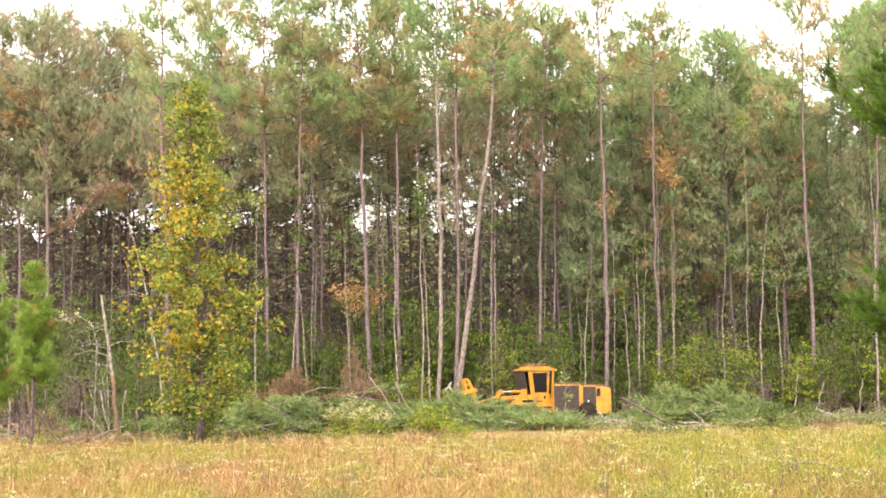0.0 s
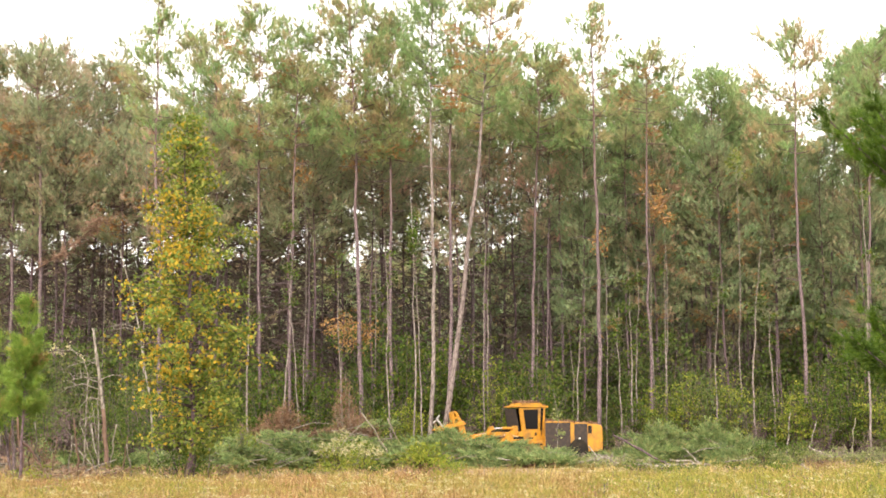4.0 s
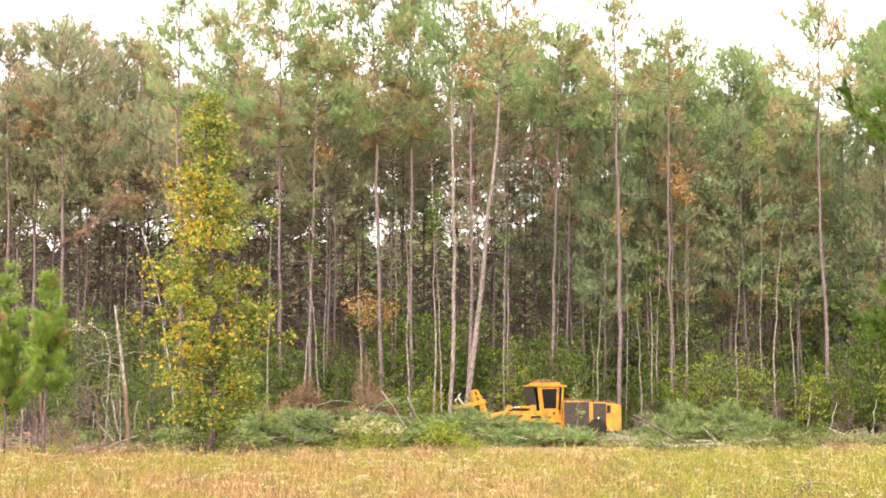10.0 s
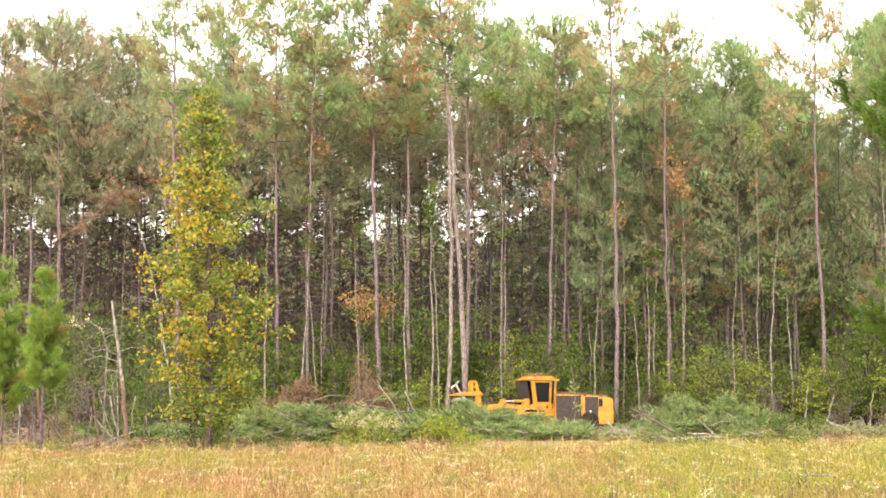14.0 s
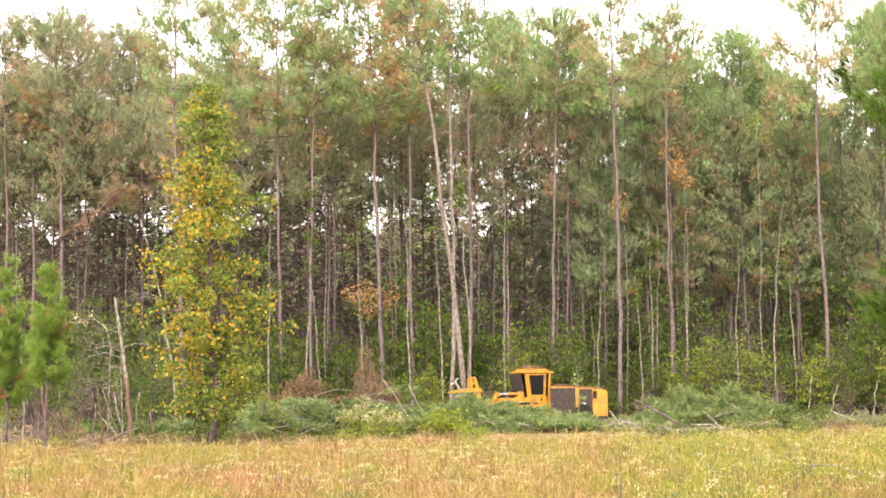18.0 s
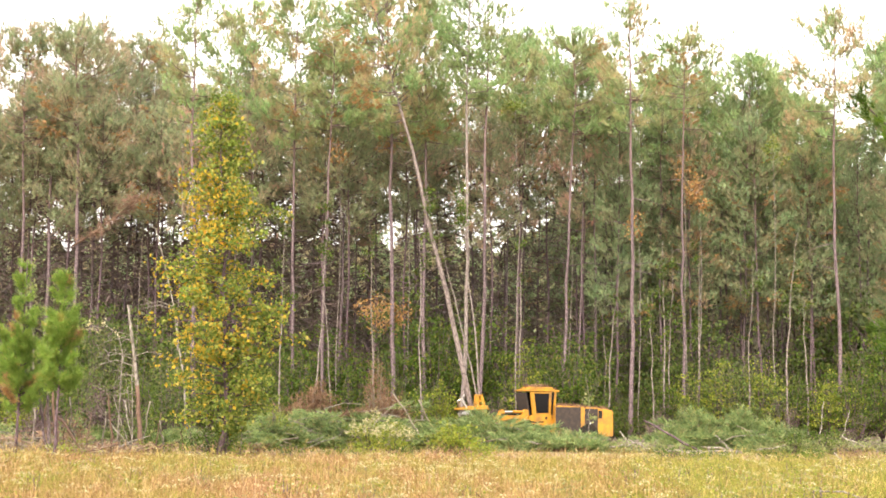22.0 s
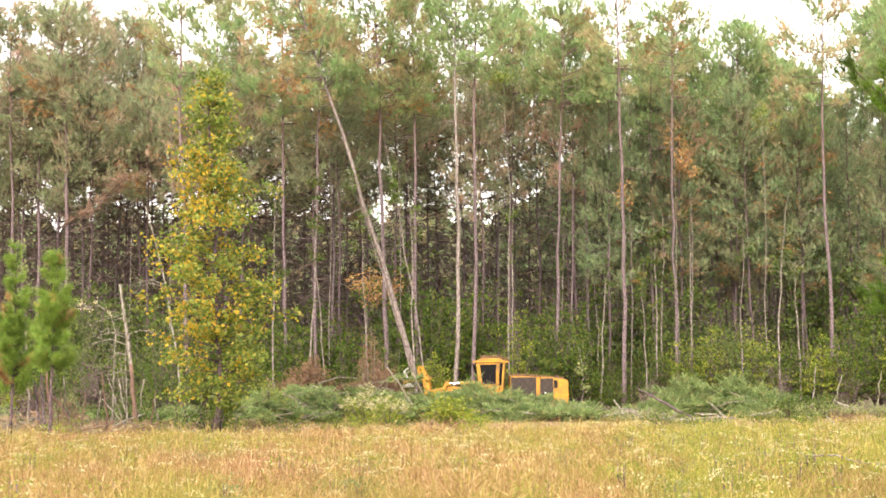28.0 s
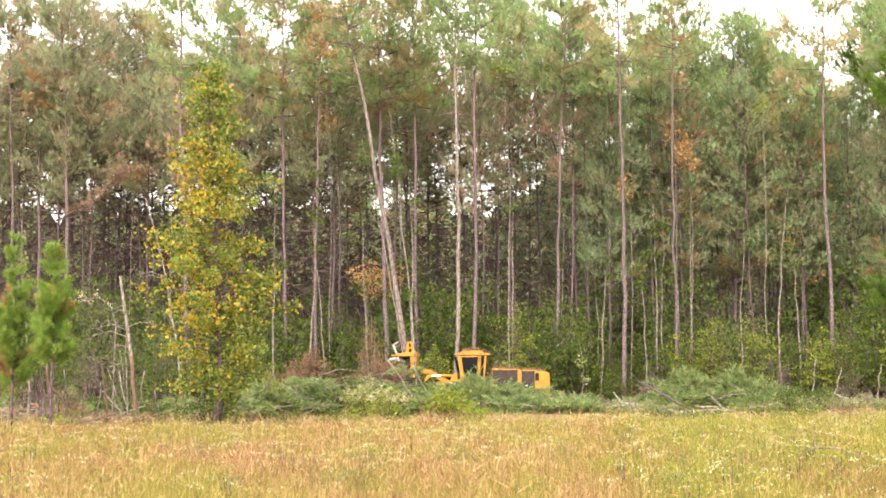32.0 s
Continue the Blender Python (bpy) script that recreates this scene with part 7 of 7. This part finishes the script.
    walk(CUT_A, [
        (0, pose(1.176, 68.768, 0.285, 0, 6.67, 0)),
        (0.5, pose(1.054, 68.752, 0.279, 0, 6.59, 0)),
        (1, pose(1.092, 68.775, 0.318, 0, 6.48, 0)),
        (1.5, pose(1.089, 68.776, 0.322, 0, 6.37, 0)),
        (2, pose(1.048, 68.778, 0.398, 0, 6.37, 0)),
        (2.5, pose(1.017, 68.771, 0.436, 0, 6.41, 0)),
        (3, pose(0.967, 68.749, 0.472, 0, 6.43, 0)),
        (3.5, pose(0.994, 68.764, 0.448, 0, 6.40, 0)),
        (5.5, pose(1.000, 68.807, 0.466, 0, 6.12, 0)),
        (6, pose(1.036, 68.837, 0.458, 0, 6.14, 0)),
        (6.5, pose(1.031, 68.838, 0.471, 0, 6.22, 0)),
        (7, pose(1.042, 68.839, 0.455, 0, 6.13, 0)),
        (7.5, pose(1.052, 68.844, 0.429, 0, 6.05, 0)),
        (8, pose(1.035, 68.852, 0.446, 0, 5.80, 0)),
        (8.5, pose(1.102, 68.875, 0.402, 0, 5.73, 0)),
        (9, pose(1.059, 68.869, 0.439, 0, 5.75, 0)),
        (9.5, pose(1.053, 68.875, 0.416, 0, 5.56, 0)),
        (10, pose(1.098, 68.898, 0.466, 0, 5.35, 0)),
        (10.5, pose(1.073, 68.858, 0.459, 0, 4.59, 0)),
        (11, pose(0.812, 68.847, 0.406, 0, 3.99, 0)),
        (11.5, pose(0.725, 68.810, 0.480, 0, 1.08, 0)),
        (12, pose(0.822, 68.773, 0.537, 0, -2.70, 0)),
        (12.5, pose(1.236, 68.805, 0.549, 0, -6.03, 0)),
        (13, pose(1.751, 68.839, 0.649, 0, -9.14, 0)),
        (13.5, pose(1.739, 68.830, 0.712, 0, -6.40, 0)),
        (14, pose(1.361, 68.805, 0.638, 0, -3.97, 0)),
        (14.5, pose(0.970, 68.739, 0.626, 0, -5.36, 0)),
        (16.5, pose(0.609, 68.786, 0.475, 0, -7.08, 0)),
        (17, pose(0.415, 68.794, 0.474, 0, -6.94, 0)),
        (17.5, pose(0.780, 68.788, 0.527, 0, -7.47, 0)),
        (18, pose(1.199, 68.886, 0.480, 0, -7.17, 0)),
        (18.5, pose(1.275, 68.894, 0.473, 0, -6.04, 0)),
        (19, pose(1.147, 68.861, 0.483, 0, -5.06, 0)),
        (19.5, pose(0.944, 68.999, 0.491, 0, -4.13, 0)),
        (20, pose(0.567, 69.144, 0.523, 0, -3.26, 0)),
        (20.5, pose(0.297, 69.175, 0.400, 0, -3.25, 0)),
        (21, pose(0.094, 69.180, 0.403, 0, -4.47, 0)),
        (21.5, pose(0.524, 69.051, 0.453, 0, -8.84, 0)),
        (22, pose(1.208, 68.945, 0.478, 0, -14.74, 0)),
        (22.5, pose(1.542, 68.864, 0.560, 0, -17.97, 0)),
        (23, pose(1.376, 68.740, 0.636, 0, -19.07, 0)),
        (23.5, pose(0.860, 68.967, 0.813, 0, -17.43, 0)),
        (24, pose(0.472, 69.204, 0.803, 0, -15.65, 0)),
        (24.5, pose(0.249, 69.349, 0.813, 0, -13.34, 0)),
        (25, pose(0.077, 69.534, 0.743, 0, -13.04, 0)),
        (25.5, pose(0.051, 69.792, 0.610, 0, -14.74, 0)),
        (27.5, pose(-1.448, 70.529, 0.551, 0, -14.35, 0)),
        (28, pose(-1.197, 70.650, 0.550, 0, -17.68, 0)),
        (28.5, pose(-0.66, 70.433, 0.614, 0, -20.90, 0)),
        (29, pose(-0.27, 70.244, 0.668, 0, -22.30, 0)),
        (29.5, pose(-0.11, 69.824, 0.671, 0, -20.86, 0)),
        (30, pose(-0.32, 69.307, 0.554, 0, -20.78, 0)),
        (30.5, pose(-0.34, 69.270, 0.687, 0, -21.50, 0)),
        (31, pose(-0.597, 69.262, 0.857, 0, -18.66, 0)),
        (31.5, pose(-1.111, 69.897, 1.153, 0, -15.51, 0)),
        (32, pose(-1.896, 70.624, 1.357, 0, -10.44, 0)),
    ])
    walk(CUT_B, [
        (0, pose(-0.318, 70.000, 0.000, 0, -1.20, 0)),
        (0.5, pose(-0.318, 70.000, 0.000, 0, -1.20, 0)),
        (1, pose(-0.318, 70.000, 0.000, 0, -1.20, 0)),
        (1.5, pose(-0.318, 70.000, 0.000, 0, -1.20, 0)),
        (2, pose(-0.318, 70.000, 0.000, 0, -1.20, 0)),
        (2.5, pose(-0.318, 70.000, 0.000, 0, -1.20, 0)),
        (3, pose(-0.318, 70.000, 0.000, 0, -1.20, 0)),
        (3.5, pose(-0.318, 70.000, 0.000, 0, -1.20, 0)),
        (5.5, pose(-0.318, 70.000, 0.000, 0, -1.20, 0)),
        (6, pose(-0.318, 70.000, 0.000, 0, -1.20, 0)),
        (6.5, pose(-0.318, 70.000, 0.000, 0, -1.20, 0)),
        (7, pose(-0.318, 70.000, 0.000, 0, -1.20, 0)),
        (7.5, pose(-0.318, 70.000, 0.000, 0, -1.20, 0)),
        (8, pose(-0.318, 70.000, 0.000, 0, -1.20, 0)),
        (8.5, pose(-0.318, 70.000, 0.000, 0, -1.20, 0)),
        (9, pose(-0.318, 70.000, 0.000, 0, -1.20, 0)),
        (9.5, pose(-0.318, 70.000, 0.000, 0, -1.20, 0)),
        (10, pose(-0.318, 70.000, 0.000, 0, -1.20, 0)),
        (10.5, pose(-0.318, 70.000, 0.000, 0, -1.20, 0)),
        (11, pose(-0.318, 70.000, 0.000, 0, -1.20, 0)),
        (11.5, pose(-0.318, 70.000, 0.000, 0, -1.20, 0)),
        (12, pose(-0.318, 70.000, 0.000, 0, -1.20, 0)),
        (12.5, pose(-0.318, 70.000, 0.000, 0, -1.20, 0)),
        (13, pose(-0.318, 70.000, 0.000, 0, -1.20, 0)),
        (13.5, pose(-0.318, 70.000, 0.000, 0, -1.20, 0)),
        (14, pose(-0.318, 70.000, 0.000, 0, -1.20, 0)),
        (14.5, pose(-0.318, 70.000, 0.000, 0, -1.20, 0)),
        (16.5, pose(0.311, 69.493, 0.228, 0, -2.19, 0)),
        (17, pose(0.745, 68.994, 0.454, 0, -3.12, 0)),
        (17.5, pose(1.110, 68.988, 0.507, 0, -3.36, 0)),
        (18, pose(1.529, 69.086, 0.460, 0, -3.23, 0)),
        (18.5, pose(1.605, 69.094, 0.453, 0, -2.72, 0)),
        (19, pose(1.477, 69.061, 0.463, 0, -2.28, 0)),
        (19.5, pose(1.274, 69.199, 0.471, 0, -1.86, 0)),
        (20, pose(0.897, 69.344, 0.503, 0, -1.47, 0)),
        (20.5, pose(0.627, 69.375, 0.380, 0, -1.46, 0)),
        (21, pose(0.424, 69.380, 0.383, 0, -2.01, 0)),
        (21.5, pose(0.854, 69.251, 0.433, 0, -3.98, 0)),
        (22, pose(1.538, 69.145, 0.458, 0, -6.63, 0)),
        (22.5, pose(1.872, 69.064, 0.540, 0, -8.09, 0)),
        (23, pose(1.706, 68.940, 0.616, 0, -8.58, 0)),
        (23.5, pose(1.190, 69.167, 0.793, 0, -7.85, 0)),
        (24, pose(0.802, 69.404, 0.783, 0, -7.04, 0)),
        (24.5, pose(0.579, 69.549, 0.793, 0, -6.00, 0)),
        (25, pose(0.407, 69.734, 0.723, 0, -5.87, 0)),
        (25.5, pose(0.381, 69.992, 0.590, 0, -6.63, 0)),
        (27.5, pose(-1.118, 70.729, 0.531, 0, -7.89, 0)),
        (28, pose(-0.867, 70.850, 0.530, 0, -9.73, 0)),
        (28.5, pose(-0.152, 70.633, 0.594, 0, -11.46, 0)),
        (29, pose(0.462, 70.444, 0.648, 0, -12.23, 0)),
        (29.5, pose(0.599, 70.024, 0.651, 0, -11.36, 0)),
        (30, pose(0.380, 69.507, 0.534, 0, -11.27, 0)),
        (30.5, pose(0.193, 69.470, 0.667, 0, -11.77, 0)),
        (31, pose(-0.267, 69.462, 0.837, 0, -10.26, 0)),
        (31.5, pose(-0.781, 70.097, 1.133, 0, -8.53, 0)),
        (32, pose(-1.566, 70.824, 1.337, 0, -5.74, 0)),
    ])
    walk(CUT_C, [
        (0, pose(-0.061, 70.400, 0.000, 0, -1.20, 0)),
        (0.5, pose(-0.061, 70.400, 0.000, 0, -1.20, 0)),
        (1, pose(-0.061, 70.400, 0.000, 0, -1.20, 0)),
        (1.5, pose(-0.061, 70.400, 0.000, 0, -1.20, 0)),
        (2, pose(-0.061, 70.400, 0.000, 0, -1.20, 0)),
        (2.5, pose(-0.061, 70.400, 0.000, 0, -1.20, 0)),
        (3, pose(-0.061, 70.400, 0.000, 0, -1.20, 0)),
        (3.5, pose(-0.061, 70.400, 0.000, 0, -1.20, 0)),
        (5.5, pose(-0.061, 70.400, 0.000, 0, -1.20, 0)),
        (6, pose(-0.061, 70.400, 0.000, 0, -1.20, 0)),
        (6.5, pose(-0.061, 70.400, 0.000, 0, -1.20, 0)),
        (7, pose(-0.061, 70.400, 0.000, 0, -1.20, 0)),
        (7.5, pose(-0.061, 70.400, 0.000, 0, -1.20, 0)),
        (8, pose(-0.061, 70.400, 0.000, 0, -1.20, 0)),
        (8.5, pose(-0.061, 70.400, 0.000, 0, -1.20, 0)),
        (9, pose(-0.061, 70.400, 0.000, 0, -1.20, 0)),
        (9.5, pose(-0.061, 70.400, 0.000, 0, -1.20, 0)),
        (10, pose(-0.061, 70.400, 0.000, 0, -1.20, 0)),
        (10.5, pose(-0.061, 70.400, 0.000, 0, -1.20, 0)),
        (11, pose(-0.061, 70.400, 0.000, 0, -1.20, 0)),
        (11.5, pose(-0.061, 70.400, 0.000, 0, -1.20, 0)),
        (12, pose(-0.061, 70.400, 0.000, 0, -1.20, 0)),
        (12.5, pose(-0.061, 70.400, 0.000, 0, -1.20, 0)),
        (13, pose(-0.061, 70.400, 0.000, 0, -1.20, 0)),
        (13.5, pose(-0.061, 70.400, 0.000, 0, -1.20, 0)),
        (14, pose(-0.061, 70.400, 0.000, 0, -1.20, 0)),
        (14.5, pose(-0.061, 70.400, 0.000, 0, -1.20, 0)),
        (16.5, pose(-0.061, 70.400, 0.000, 0, -1.20, 0)),
        (17, pose(-0.061, 70.400, 0.000, 0, -1.20, 0)),
        (17.5, pose(-0.061, 70.400, 0.000, 0, -1.20, 0)),
        (18, pose(-0.061, 70.400, 0.000, 0, -1.20, 0)),
        (18.5, pose(-0.061, 70.400, 0.000, 0, -1.20, 0)),
        (19, pose(-0.061, 70.400, 0.000, 0, -1.20, 0)),
        (19.5, pose(-0.061, 70.400, 0.000, 0, -1.20, 0)),
        (20, pose(-0.061, 70.400, 0.000, 0, -1.20, 0)),
        (20.5, pose(-0.061, 70.400, 0.000, 0, -1.20, 0)),
        (21, pose(0.196, 69.715, 0.192, 0, -2.61, 0)),
        (21.5, pose(0.884, 68.901, 0.433, 0, -7.96, 0)),
        (22, pose(1.568, 68.795, 0.458, 0, -13.26, 0)),
        (22.5, pose(1.902, 68.714, 0.540, 0, -16.17, 0)),
        (23, pose(1.736, 68.590, 0.616, 0, -17.16, 0)),
        (23.5, pose(1.220, 68.817, 0.793, 0, -15.69, 0)),
        (24, pose(0.832, 69.054, 0.783, 0, -14.08, 0)),
        (24.5, pose(0.609, 69.199, 0.793, 0, -12.01, 0)),
        (25, pose(0.437, 69.384, 0.723, 0, -11.74, 0)),
        (25.5, pose(0.411, 69.642, 0.590, 0, -13.27, 0)),
        (27.5, pose(-1.668, 70.379, 0.531, 0, -12.92, 0)),
        (28, pose(-1.417, 70.500, 0.530, 0, -15.91, 0)),
        (28.5, pose(-0.702, 70.283, 0.594, 0, -18.75, 0)),
        (29, pose(-0.088, 70.094, 0.648, 0, -20.01, 0)),
        (29.5, pose(0.049, 69.674, 0.651, 0, -18.59, 0)),
        (30, pose(-0.170, 69.157, 0.534, 0, -18.43, 0)),
        (30.5, pose(-0.357, 69.120, 0.667, 0, -19.26, 0)),
        (31, pose(-0.817, 69.112, 0.837, 0, -16.80, 0)),
        (31.5, pose(-1.331, 69.747, 1.133, 0, -13.95, 0)),
        (32, pose(-2.116, 70.474, 1.337, 0, -9.39, 0)),
    ])


motions()
